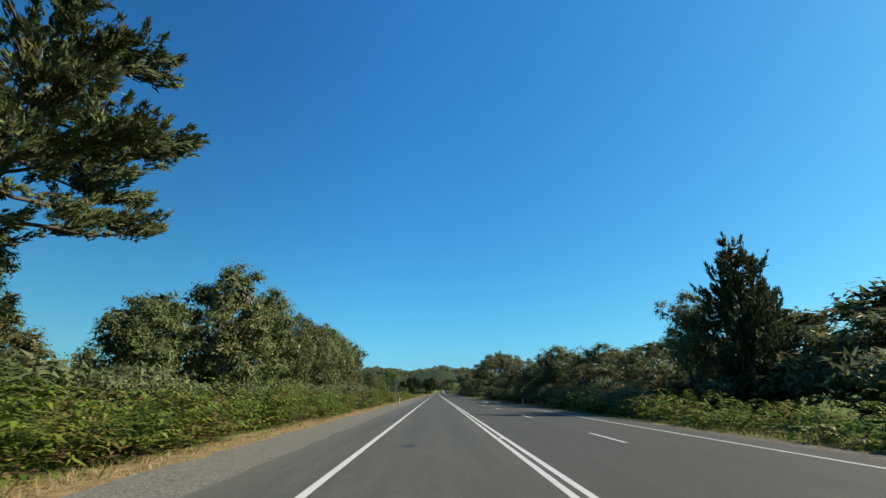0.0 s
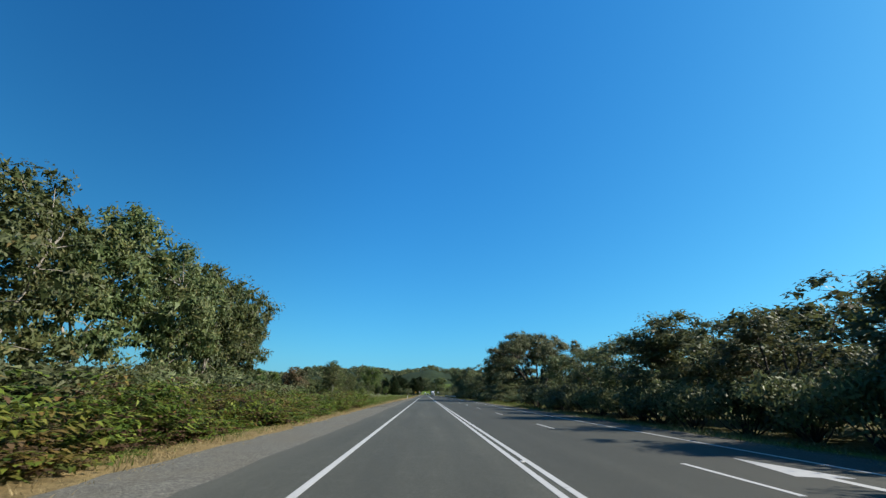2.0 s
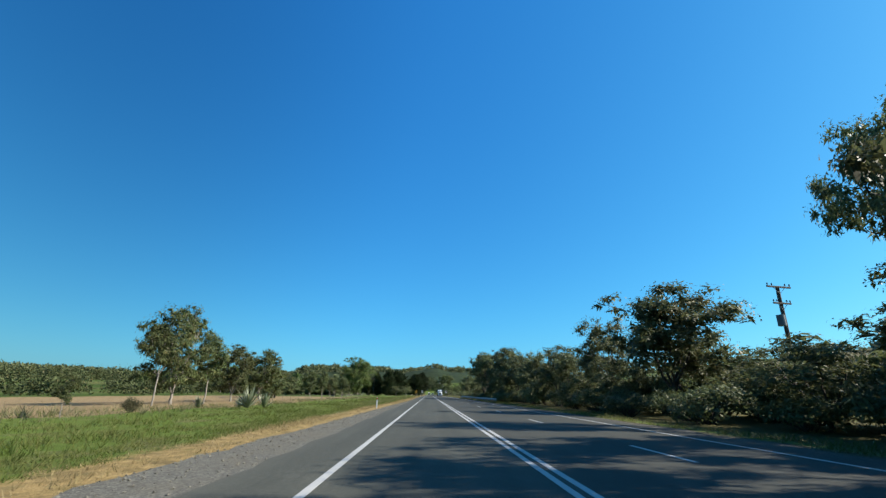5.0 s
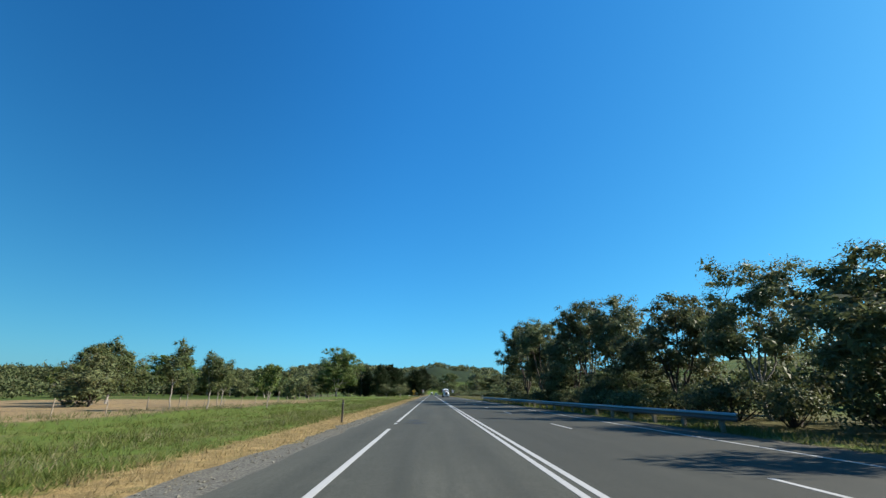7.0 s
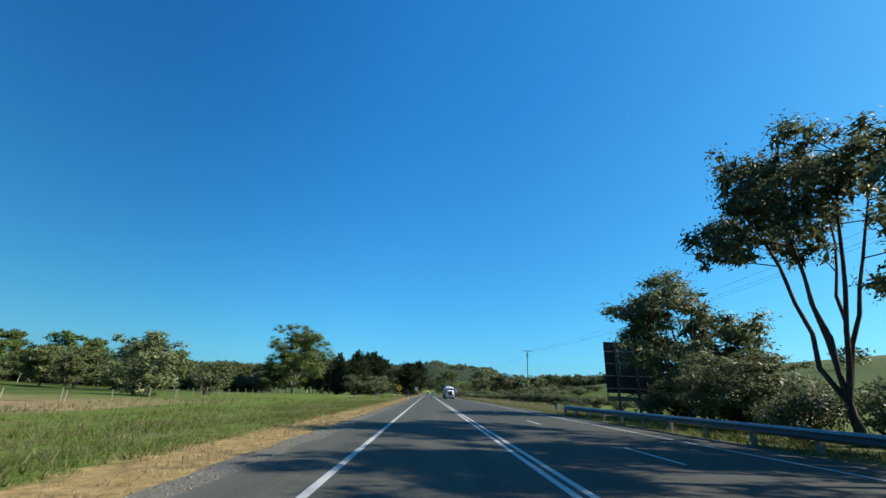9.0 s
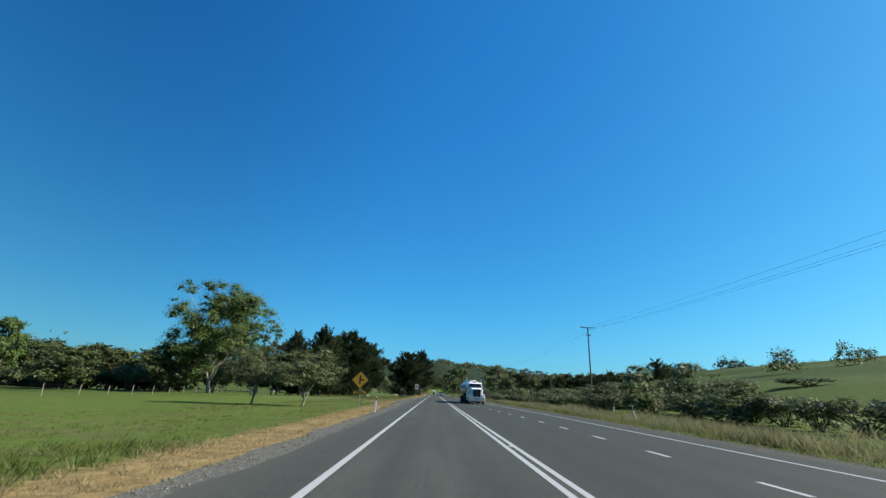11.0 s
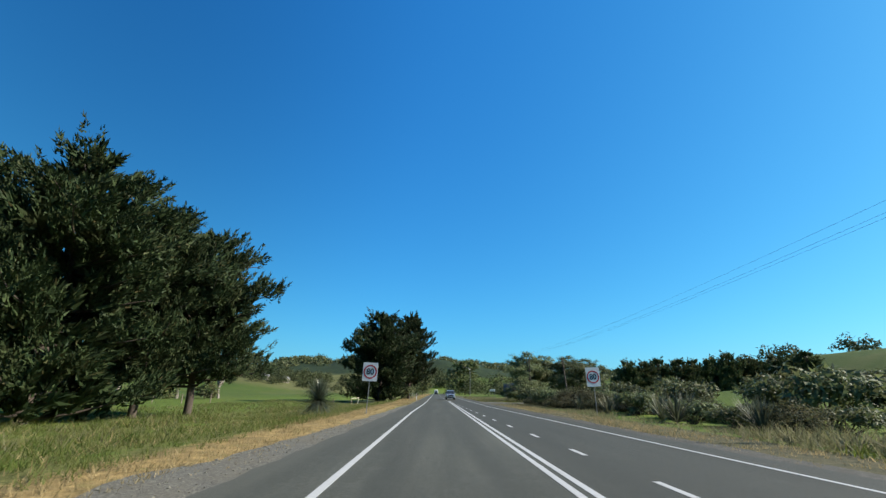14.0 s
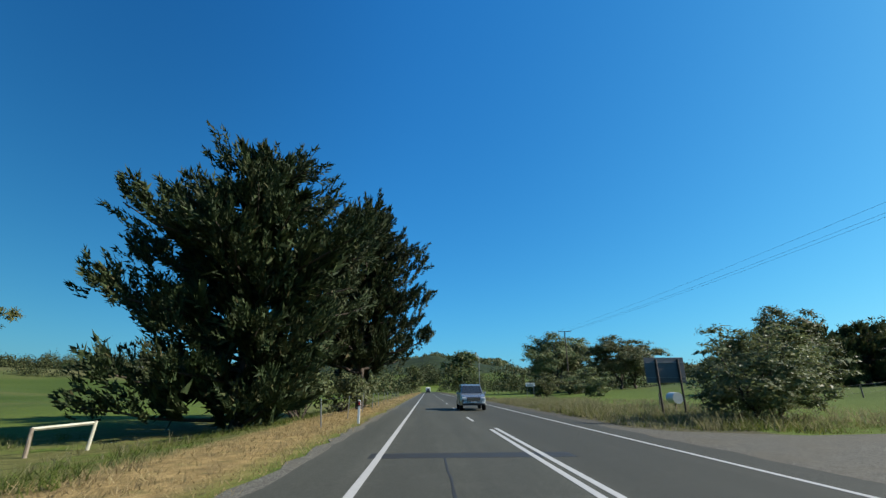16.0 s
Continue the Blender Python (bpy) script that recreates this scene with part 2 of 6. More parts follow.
def gravel_mat(name="shoulder_gravel", k=1.0):
    m, nt, p = mat(name, 0.9, 0, 0.2)
    pos = world_pos(nt)
    v = node(nt, "ShaderNodeTexVoronoi", Scale=38.0)
    nt.links.new(pos, v.inputs["Vector"])
    n = noise_tex(nt, 0.7, 5, 0.6, pos)
    col = ramp(nt, v.outputs["Color"], [(0.05, (0.040 * k, 0.039 * k, 0.033 * k)), (0.55, (0.082 * k, 0.079 * k, 0.066 * k)), (0.95, (0.152 * k, 0.145 * k, 0.118 * k))])
    col = mix(nt, maths(nt, "MULTIPLY", band(nt, n, 0.45, 0.65), 0.5), col, (0.088 * k, 0.078 * k, 0.056 * k))
    patch = noise_tex(nt, 2.6, 5, 0.7, pos)
    col = mix(nt, maths(nt, "MULTIPLY", band(nt, patch, 0.5, 0.7), 0.45), col, (0.042 * k, 0.040 * k, 0.033 * k))
    nt.links.new(col, p.inputs["Base Color"])
    bump(nt, p, v.outputs["Distance"], 0.6, 0.018)
    return m


def line_mat():
    m, nt, p = mat("worn_white_line_paint", 0.6)
    pos = world_pos(nt)
    f = noise_tex(nt, 9, 6, 0.7, pos)
    g = noise_tex(nt, 0.5, 3, 0.5, pos)
    w = maths(nt, "MULTIPLY_ADD", g, 0.25, maths(nt, "MULTIPLY", f, 0.8))
    nt.links.new(ramp(nt, w, [(0.30, (0.1144, 0.1144, 0.1092)), (0.42, (0.31, 0.31, 0.295)), (0.8, (0.385, 0.385, 0.37))]), p.inputs["Base Color"])
    return m


ASPHALT, GROUND, GRAVEL, PAINT = asphalt_mat(), ground_mat(), gravel_mat(k=1.18), line_mat()
SIDE_GRAVEL = gravel_mat("packed_side_road_gravel", 0.95)
DRIVE_GRAVEL = gravel_mat("pale_driveway_gravel", 1.5)
EDGE_GRAVEL = gravel_mat("brown_edge_gravel", 0.72)
TAR = plain("tar_seal", (0.017, 0.018, 0.018), 0.7, 0, 0.4)
GUM_LEAF = leafy("gum_leaf", (0.032, 0.045, 0.015), (0.066, 0.088, 0.029), (0.115, 0.138, 0.050), (0.15, 0.122, 0.043), 0.4, 0.55, 0.25, 0.4)
RIGHT_LEAF = leafy("coastal_gum_leaf", (0.054, 0.068, 0.029), (0.104, 0.122, 0.050), (0.150, 0.172, 0.074), (0.155, 0.130, 0.06), 0.32, 0.55, 0.2)
GOLD_LEAF = leafy("golden_gum_leaf", (0.040, 0.054, 0.016), (0.082, 0.098, 0.028), (0.135, 0.145, 0.044), (0.15, 0.125, 0.042), 0.35, 0.55, 0.25, 0.4)
RUST_LEAF = leafy("rusty_gum_leaf", (0.034, 0.038, 0.018), (0.070, 0.072, 0.032), (0.115, 0.098, 0.046), (0.15, 0.065, 0.042), 0.25, 0.55, 0.2, 0.8)
PINE_LEAF = leafy("pine_needle", (0.010, 0.016, 0.0065), (0.021, 0.032, 0.012), (0.039, 0.053, 0.020), (0.05, 0.040, 0.018), 0.15, 0.65, 0.15, 0.3)
HEDGE_LEAF = leafy("dark_distant_leaf", (0.024, 0.036, 0.014), (0.050, 0.070, 0.026), (0.088, 0.110, 0.044), (0.09, 0.075, 0.032), 0.2, 0.65, 0.15, 0.5)
POPLAR_LEAF = leafy("bright_poplar_leaf", (0.042, 0.070, 0.015), (0.080, 0.120, 0.027), (0.128, 0.168, 0.045), (0.14, 0.132, 0.045), 0.45, 0.5, 0.3)
SHRUB_LEAF = leafy("shrub_leaf", (0.044, 0.058, 0.026), (0.082, 0.102, 0.043), (0.124, 0.144, 0.060), (0.135, 0.118, 0.056), 0.35)
SCRUB_LEAF = leafy("grey_brown_scrub_leaf", (0.024, 0.026, 0.013), (0.050, 0.055, 0.026), (0.088, 0.090, 0.046), (0.090, 0.070, 0.038), 0.4, 0.7, 0.15)
FERN_LEAF = leafy("bracken_frond", (0.028, 0.054, 0.008), (0.078, 0.128, 0.016), (0.150, 0.190, 0.030), (0.17, 0.092, 0.034), 0.35, 0.6, 0.2, 0.75)
DEAD_LEAF = leafy("dead_bracken_frond", (0.055, 0.034, 0.019), (0.105, 0.068, 0.036), (0.165, 0.115, 0.062), (0.085, 0.085, 0.03), 0.35, 0.7, 0.15)
GRASS_LEAF = leafy("green_grass_blade", (0.050, 0.082, 0.013), (0.088, 0.126, 0.022), (0.145, 0.158, 0.042), (0.22, 0.19, 0.085), 0.5, 0.6, 0.2, 0.6)
STRAW_LEAF = leafy("dry_grass_blade", (0.21, 0.165, 0.075), (0.32, 0.25, 0.118), (0.42, 0.345, 0.18), (0.17, 0.165, 0.065), 0.5, 0.7, 0.15)
HAY_LEAF = leafy("grey_hay_blade", (0.092, 0.084, 0.044), (0.145, 0.132, 0.070), (0.21, 0.19, 0.112), (0.10, 0.115, 0.04), 0.45, 0.7, 0.15)
FLAX_LEAF = leafy("grey_flax_leaf", (0.034, 0.044, 0.027), (0.068, 0.078, 0.05), (0.15, 0.15, 0.105), (0.17, 0.145, 0.085), 0.25, 0.6, 0.25)
PALE_BARK = bark("pale_gum_bark", (0.104, 0.0884, 0.0728), (0.26, 0.2392, 0.208))
DARK_BARK = bark("dark_bark", (0.0234, 0.0182, 0.01456), (0.0728, 0.0572, 0.0442))

# ---- mesh tools ----
def mesh_np(name, verts, faces):
    """A mesh of faces that all have the same number of corners."""
    verts, faces = np.asarray(verts, np.float32), np.asarray(faces, np.int32)
    me = bpy.data.meshes.new(name)
    me.vertices.add(len(verts))
    me.vertices.foreach_set("co", verts.ravel())
    me.loops.add(faces.size)
    me.loops.foreach_set("vertex_index", faces.ravel())
    me.polygons.add(len(faces))
    me.polygons.foreach_set("loop_start", np.arange(len(faces), dtype=np.int32) * faces.shape[1])
    me.update(calc_edges=True)
    return me


def put(name, me, material, parent=None, label="", smooth=False):
    me.materials.append(material)
    me.polygons.foreach_set("use_smooth", np.full(len(me.polygons), smooth))
    ob = new(name, me)
    if parent is not None:
        ob.parent = parent
    return tagged(ob, label)


def part(name, bm, material, parent=None, label="", smooth=False):
    me = bpy.data.meshes.new(name)
    bm.to_mesh(me)
    bm.free()
    return put(name, me, material, parent, label, smooth)


def thing(name, x, y, z=0.0, rz=0.0, label="", category="", group="", kind=""):
    ob = new(name)
    ob.matrix_basis = pose(x, y, z, 0, 0, rz)
    return tagged(ob, label, category, group, kind)


def unit(v):
    return v / np.maximum(np.linalg.norm(v, axis=-1, keepdims=True), 1e-9)


def leaves(base, way, length, width, rng, face=None):
    """Pointed leaves: one triangle each, from base along way, turned to face a direction if one is given."""
    n = len(base)
    if face is not None:
        way = unit(way - 0.75 * face * (way * face).sum(1, keepdims=True))
    side = unit(np.cross(way, rng.normal(size=(n, 3)) if face is None else face))
    length, width = np.broadcast_to(length, n)[:, None], np.broadcast_to(width, n)[:, None]
    v = np.stack([base - side * width / 2, base + side * width / 2, base + way * length], 1).reshape(-1, 3)
    return v, np.arange(3 * n).reshape(n, 3)


class Mesher:
    def __init__(self):
        self.v, self.f, self.n = [], [], 0

    def add(self, v, f):
        self.v.append(np.asarray(v, float))
        self.f.append(np.asarray(f, int) + self.n)
        self.n += len(v)

    def tube(self, path, radii, sides=6):
        path, radii = np.asarray(path, float), np.asarray(radii, float)
        way = unit(np.gradient(path, axis=0))
        ref = np.where(np.abs(way[:, 2:3]) > 0.9, [[1.0, 0, 0]], [[0, 0, 1.0]])
        a = unit(np.cross(way, ref))
        b = np.cross(way, a)
        ang = np.arange(sides) / sides * 2 * np.pi
        ring = path[:, None] + radii[:, None, None] * (np.cos(ang)[None, :, None] * a[:, None] + np.sin(ang)[None, :, None] * b[:, None])
        k, i = np.meshgrid(np.arange(len(path) - 1), np.arange(sides), indexing="ij")
        j = (i + 1) % sides
        self.add(ring.reshape(-1, 3), np.stack([k * sides + i, k * sides + j, (k + 1) * sides + j, (k + 1) * sides + i], -1).reshape(-1, 4))

    def mesh(self, name):
        return mesh_np(name, np.concatenate(self.v), np.concatenate(self.f))


def bow(a, b, rise, k=6, rng=None, jitter=0.0):
    """A curved way from a to b that rises first."""
    t = np.linspace(0, 1, k)[:, None]
    mid = (np.asarray(a) + np.asarray(b)) / 2 + np.array([0, 0, rise])
    p = (1 - t) ** 2 * a + 2 * t * (1 - t) * mid + t**2 * b
    if rng is not None and jitter:
        p[1:-1] += rng.normal(size=(k - 2, 3)) * jitter
    return p


def slab(bm, x0, x1, y0, y1, z0, z1):
    """An axis-aligned block."""
    m = Matrix.LocRotScale(((x0 + x1) / 2, (y0 + y1) / 2, (z0 + z1) / 2), None, (x1 - x0, y1 - y0, z1 - z0))
    return bmesh.ops.create_cube(bm, size=1, matrix=m)["verts"]


def rod(bm, a, b, r0, r1=None, seg=10):
    """A round bar from a to b."""
    a, b = Vector(a), Vector(b)
    m = Matrix.Translation((a + b) / 2) @ (b - a).to_track_quat("Z", "Y").to_matrix().to_4x4()
    return bmesh.ops.create_cone(bm, cap_ends=True, segments=seg, radius1=r0, radius2=r0 if r1 is None else r1, depth=(b - a).length, matrix=m)["verts"]

# ---- ground and road ----
def smooth01(t):
    t = np.clip(t, 0, 1)
    return t * t * (3 - 2 * t)


def ridge(a):
    """Height of the far hills by bearing from the road's line, in radians."""
    return 64 + 14 * np.sin(a * 9 + 1.7) + 9 * np.sin(a * 23 + 0.4) + 5 * np.sin(a * 47 + 2.0) + 3 * np.sin(a * 101)


def gz(x, y):
    """Height of the ground."""
    x, y = np.asarray(x, float), np.asarray(y, float)
    off = np.maximum(np.maximum(-5.5 - x, x - 10), 0)
    z = -0.03 - 0.10 * smooth01(off / 3) + 0.12 * smooth01(off / 8) * np.sin(x * 0.31 + y * 0.13) * np.sin(y * 0.21 + 1)
    z = z - 0.09 * smooth01((x + 10.5) / 1.5) * (1 - smooth01((x + 4.0) / 0.8)) * smooth01((y - 362) / 3) * (1 - smooth01((y - 377) / 5))
    z = z - 0.45 * smooth01((-x - 5.5) / 6) * smooth01((y - 385) / 30)
    hill = 0.135 * np.clip(x - 20, 0, 150) * smooth01((x - 18) / 30) * smooth01((y - 40) / 130) * (1 - smooth01((y - 560) / 160))
    hill = hill * (1 - 0.7 * smooth01((y - 430) / 50) * (1 - smooth01((x - 90) / 50)))
    r = np.hypot(x, y - 250)
    a = np.arctan2(x, y - 250)
    far = smooth01((r - 560) / 900) * (1 - 0.25 * smooth01((r - 1700) / 1500)) * ridge(a) * (1 - 0.6 * smooth01((-a - 0.3) / 0.3))
    knoll = 26 * np.exp(-(((x + 10) / 140) ** 2 + ((y - 1150) / 160) ** 2))
    rise = 9 * smooth01((-x - 60) / 200) * smooth01((y - 250) / 250)
    rise = rise + 6.5 * smooth01((y - 585) / 110) * smooth01((-x - 40) / 90)
    return z + hill + far + knoll + rise


def nonuniform(lo, hi, near, step, grow):
    pts, p, s = [near[0]], near[0], step
    pts = list(np.arange(near[0], near[1] + 1e-6, step))
    while pts[-1] < hi:
        s *= grow
        pts.append(pts[-1] + s)
    s = step
    while pts[0] > lo:
        s *= grow
        pts.insert(0, pts[0] - s)
    return np.array(pts)


gx = nonuniform(-3500, 3500, (-24, 26), 1.0, 1.12)
gy = nonuniform(-400, 4300, (-10, 480), 2.5, 1.10)
X, Y = np.meshgrid(gx, gy, indexing="ij")
nx, ny = X.shape
i, j = np.meshgrid(np.arange(nx - 1), np.arange(ny - 1), indexing="ij")
q = i * ny + j
ground = put("ground", mesh_np("ground", np.stack([X, Y, gz(X, Y)], -1).reshape(-1, 3),
                               np.stack([q, q + ny, q + ny + 1, q + 1], -1).reshape(-1, 4)), GROUND, smooth=True)
tagged(ground, "green grass, straw verge, bare paddock and wooded hills", "ground", kind="structure")


def along(points, y):
    ys, xs = zip(*points)
    return np.interp(y, ys, xs)


RIGHT_LINE = [(-60, 8.0), (335, 8.0), (362, 7.25), (403, 5.85), (428, 5.05), (900, 4.9)]
LEFT_LINE = [(-60, -1.75), (414, -1.75), (432, -1.5), (446, -1.4), (900, -1.5)]
LEFT_SEAL = [(-60, -3.3), (340, -3.1), (350, -3.6), (376, -3.6), (392, -3.2), (436, -2.7), (900, -2.7)]
LEFT_GRAVEL = [(-60, -4.9), (8, -4.9), (30, -4.85), (60, -5.0), (100, -5.15), (128, -5.05), (150, -4.7), (190, -4.1), (215, -3.8), (330, -3.85), (342, -4.2), (350, -4.75), (356, -4.8), (362.9, -5.2), (366.1, -6.8), (367.9, -8.2), (368.4, -9.5), (372.2, -9.5), (374, -8.2), (376, -6.9), (382, -5.3), (392, -4.4), (402, -3.9), (420, -3.45), (436, -3.1), (900, -3.0)]


def strip(name, xa, xb, y0, y1, top, thick, material, parent=None, step=2.0, rough=0.0, label="", seed=3, drape=False):
    """A flat ribbon along the road between two lines, with real edges."""
    rng = np.random.default_rng(seed)
    ys = np.linspace(y0, y1, max(2, int((y1 - y0) / step) + 1))
    a = (along(xa, ys) if isinstance(xa, list) else np.full(len(ys), xa)) + rough * rng.normal(size=len(ys))
    b = (along(xb, ys) if isinstance(xb, list) else np.full(len(ys), xb)) + rough * rng.normal(size=len(ys))
    n = len(ys)
    za = np.where(a < -4.9, np.minimum(top, gz(a, ys) + 0.012), top) if drape else np.full(n, top)
    rows = [np.stack([a, ys, za - thick], -1), np.stack([a, ys, za], -1),
            np.stack([b, ys, np.full(n, top)], -1), np.stack([b, ys, np.full(n, top - thick)], -1)]
    k = np.arange(n - 1)
    f = np.concatenate([np.stack([r * n + k, (r + 1) * n + k, (r + 1) * n + k + 1, r * n + k + 1], -1) for r in range(3)])
    ends = [[0, n, 2 * n, 3 * n][::-1], [n - 1, 2 * n - 1, 3 * n - 1, 4 * n - 1]]
    f = np.concatenate([f[:, ::-1], np.array(ends)[:, ::-1]])
    return put(name, mesh_np(name, np.concatenate(rows), f), material, parent, label)


shoulder = strip("gravel_shoulder", LEFT_GRAVEL, [(y, x + 0.4) for y, x in LEFT_SEAL], -60, 900, -0.012, 0.1, GRAVEL, rough=0.10, step=0.8, drape=True)
tagged(shoulder, "loose grey gravel shoulder beside the asphalt", "gravel", kind="structure")
verge_gravel = strip("gravel_edge", [(y, x + 0.6) for y, x in RIGHT_LINE], [(y, x + 1.75) for y, x in RIGHT_LINE], -60, 900, -0.014, 0.1, EDGE_GRAVEL, rough=0.12, step=1.2, seed=8)
tagged(verge_gravel, "dusty gravel edge along the asphalt", "gravel", kind="structure")
road = strip("road", LEFT_SEAL, [(y, x + 1.0) for y, x in RIGHT_LINE], -60, 900, 0.0, 0.12, ASPHALT, rough=0.06, step=1.0, seed=5)
tagged(road, "grey sealed country highway with white lines", "road", kind="structure")

for y0, y1 in ((-60, 207.6), (210.3, 210.9), (211.8, 900)):
    strip("edge_line", [(y, x - 0.065) for y, x in LEFT_LINE], [(y, x + 0.065) for y, x in LEFT_LINE], y0, y1, 0.004, 0.004, PAINT, road)
strip("edge_line", [(y, x - 0.055) for y, x in RIGHT_LINE], [(y, x + 0.055) for y, x in RIGHT_LINE], -60, 900, 0.004, 0.004, PAINT, road)
strip("centre_line", 1.69, 1.81, -60, 453, 0.004, 0.004, PAINT, road)
strip("centre_line", 1.93, 2.05, -60, 453.5, 0.004, 0.004, PAINT, road)
LANE_DASH = [(-60, 5.1), (285, 5.1), (316, 5.45), (325, 5.42), (405, 2.78), (436, 2.25)]
for k in range(-2, 23):
    y0 = 13 + 12 * k + 0.95 * min(max(k - 13, 0), 4)
    strip("lane_dash", 5.04, 5.15, y0, y0 + 2.9, 0.004, 0.004, PAINT, road)
for k in range(34):
    y0 = 300.1 + 4.05 * k
    c = float(along(LANE_DASH, y0 + 0.5))
    strip("lane_dash", c - 0.06, c + 0.06, y0, y0 + 1.1, 0.004, 0.004, PAINT, road)
for k in range(24):
    y0 = 457 + 12 * k
    strip("centre_dash", 1.5, 1.62, y0, y0 + 3, 0.004, 0.004, PAINT, road)
strip("tar_seam", [(424, 0.05), (447, -0.10)], [(424, 0.085), (447, -0.06)], 424, 447, 0.003, 0.003, TAR, road, rough=0.012, step=0.5)
strip("tar_joint", -1.6, 2.6, 446.6, 447.3, 0.0025, 0.0025, TAR, road)


def blot(name, cx, cy, rx, ry, material, parent, z=0.003, seed=1):
    rng = np.random.default_rng(seed)
    a = np.linspace(0, 2 * np.pi, 22, endpoint=False)
    r = 1 + 0.22 * np.sin(a * 3 + rng.uniform(0, 6)) + 0.12 * rng.normal(size=22)
    bm = bmesh.new()
    bm.faces.new([bm.verts.new((cx + rx * k * math.cos(t), cy + ry * k * math.sin(t), z)) for t, k in zip(a, r)])
    return part(name, bm, material, parent)


for n, (cx, cy, rx, ry) in enumerate(((-0.7, 12.2, 0.16, 0.3), (-1.25, 129.5, 0.27, 0.4), (-1.3, 131.4, 0.2, 0.3), (-1.05, 212.8, 0.3, 0.4), (-0.88, 211.0, 0.45, 0.42), (-1.2, 225.7, 0.22, 0.3), (-1.1, 245.1, 0.36, 0.35),
                                      (-1.03, 323.35, 0.28, 0.38), (-1.05, 349.3, 0.3, 0.25), (-0.2, 350.9, 0.14, 0.18), (-0.4, 385, 0.25, 0.3))):
    blot("tar_patch", cx, cy, rx, ry, TAR, road, seed=n)


def loose_stones(count, seed):
    """Loose stones lying on the gravel shoulder, thicker towards the verge."""
    rng = np.random.default_rng(seed)
    y = rng.uniform(95, 405, count)
    a, b = along(LEFT_GRAVEL, y), along(LEFT_SEAL, y)
    x = a + (b - a) * rng.beta(0.9, 1.3, count)
    z = np.where(x < -4.9, np.minimum(-0.012, gz(x, y) + 0.012), -0.012)
    r = rng.uniform(0.012, 0.034, count) * rng.uniform(0.7, 1.4, count)
    turn = rng.uniform(0, 2 * np.pi, count)
    ux, uy = np.stack([np.cos(turn), np.sin(turn), 0 * r], -1), np.stack([-np.sin(turn), np.cos(turn), 0 * r], -1)
    up = np.array([0, 0, 1])
    c = np.stack([x, y, z + 0.2 * r], -1)
    k = rng.uniform(0.6, 1.1, (count, 3)) * r[:, None]
    v = np.stack([c + ux * k[:, :1], c + uy * k[:, 1:2], c - ux * k[:, 2:], c - uy * k[:, :1], c + up * k[:, 1:2] * 0.75, c - up * k[:, 1:2] * 0.6], 1).reshape(-1, 3)
    f = np.array([(0, 1, 4), (1, 2, 4), (2, 3, 4), (3, 0, 4), (1, 0, 5), (2, 1, 5), (3, 2, 5), (0, 3, 5)])
    f = (f[None] + 6 * np.arange(count)[:, None, None]).reshape(-1, 3)
    return tagged(put("loose_stones", mesh_np("loose_stones", v, f), DRIVE_GRAVEL), "loose grey stones scattered on the gravel shoulder", "gravel", kind="stuff")


loose_stones(9000, 15)
cube = [(x, y, z) for z in (0.0, 0.022) for x, y in ((-0.05, -0.05), (0.05, -0.05), (0.05, 0.05), (-0.05, 0.05))]
marker_mesh = mesh_np("road_marker", [(x * (0.7 if z else 1), y * (0.6 if z else 1), z) for x, y, z in cube], [(4, 5, 6, 7), (0, 1, 5, 4), (1, 2, 6, 5), (2, 3, 7, 6), (3, 0, 4, 7)])
marker_mesh.materials.append(PAINT)
for k in range(-8, 10):
    m = new("road_marker", marker_mesh)
    m.parent = road
    m.location = (1.87, 213.6 + 24.94 * k, 0.001)

# side road and driveway
side = bmesh.new()
pts = [(5.2, 439), (7.0, 442.8), (10.5, 445.0), (17, 446.0), (40, 447.4), (40, 452.4), (17, 450.6), (10.5, 450.2), (7.4, 451.8), (5.6, 456)]
side.faces.new([side.verts.new((px, py, 0)) for px, py in pts])
bmesh.ops.triangulate(side, faces=side.faces[:])
for v in side.verts:
    v.co.z = -0.006 if v.co.x < 12 else float(gz(v.co.x, v.co.y)) + 0.06
r = bmesh.ops.extrude_face_region(side, geom=side.faces[:])
bmesh.ops.translate(side, verts=[g for g in r["geom"] if isinstance(g, bmesh.types.BMVert)], vec=(0, 0, -0.5))
bmesh.ops.recalc_face_normals(side, faces=side.faces[:])
tagged(part("side_road", side, SIDE_GRAVEL), "dusty grey side road joining the highway", "road", kind="structure")

drive = bmesh.new()
edge_a, edge_b = [(-8.0, 368.3), (-12, 368.6), (-20, 369.2), (-32, 369.8), (-46, 370.4)], [(-8.0, 372.6), (-12, 371.5), (-20, 371.6), (-32, 372.2), (-46, 372.8)]
va, vb = ([drive.verts.new((px, py, float(gz(px, py)) + 0.012)) for px, py in e] for e in (edge_a, edge_b))
for k in range(4):
    drive.faces.new([va[k], va[k + 1], vb[k + 1], vb[k]])
r = bmesh.ops.extrude_face_region(drive, geom=drive.faces[:])
bmesh.ops.translate(drive, verts=[g for g in r["geom"] if isinstance(g, bmesh.types.BMVert)], vec=(0, 0, -0.4))
bmesh.ops.recalc_face_normals(drive, faces=drive.faces[:])
tagged(part("driveway", drive, DRIVE_GRAVEL), "grey gravel farm driveway across the grass", "driveway", kind="structure")

# ---- plants ----
GUMS = "roadside gum trees"


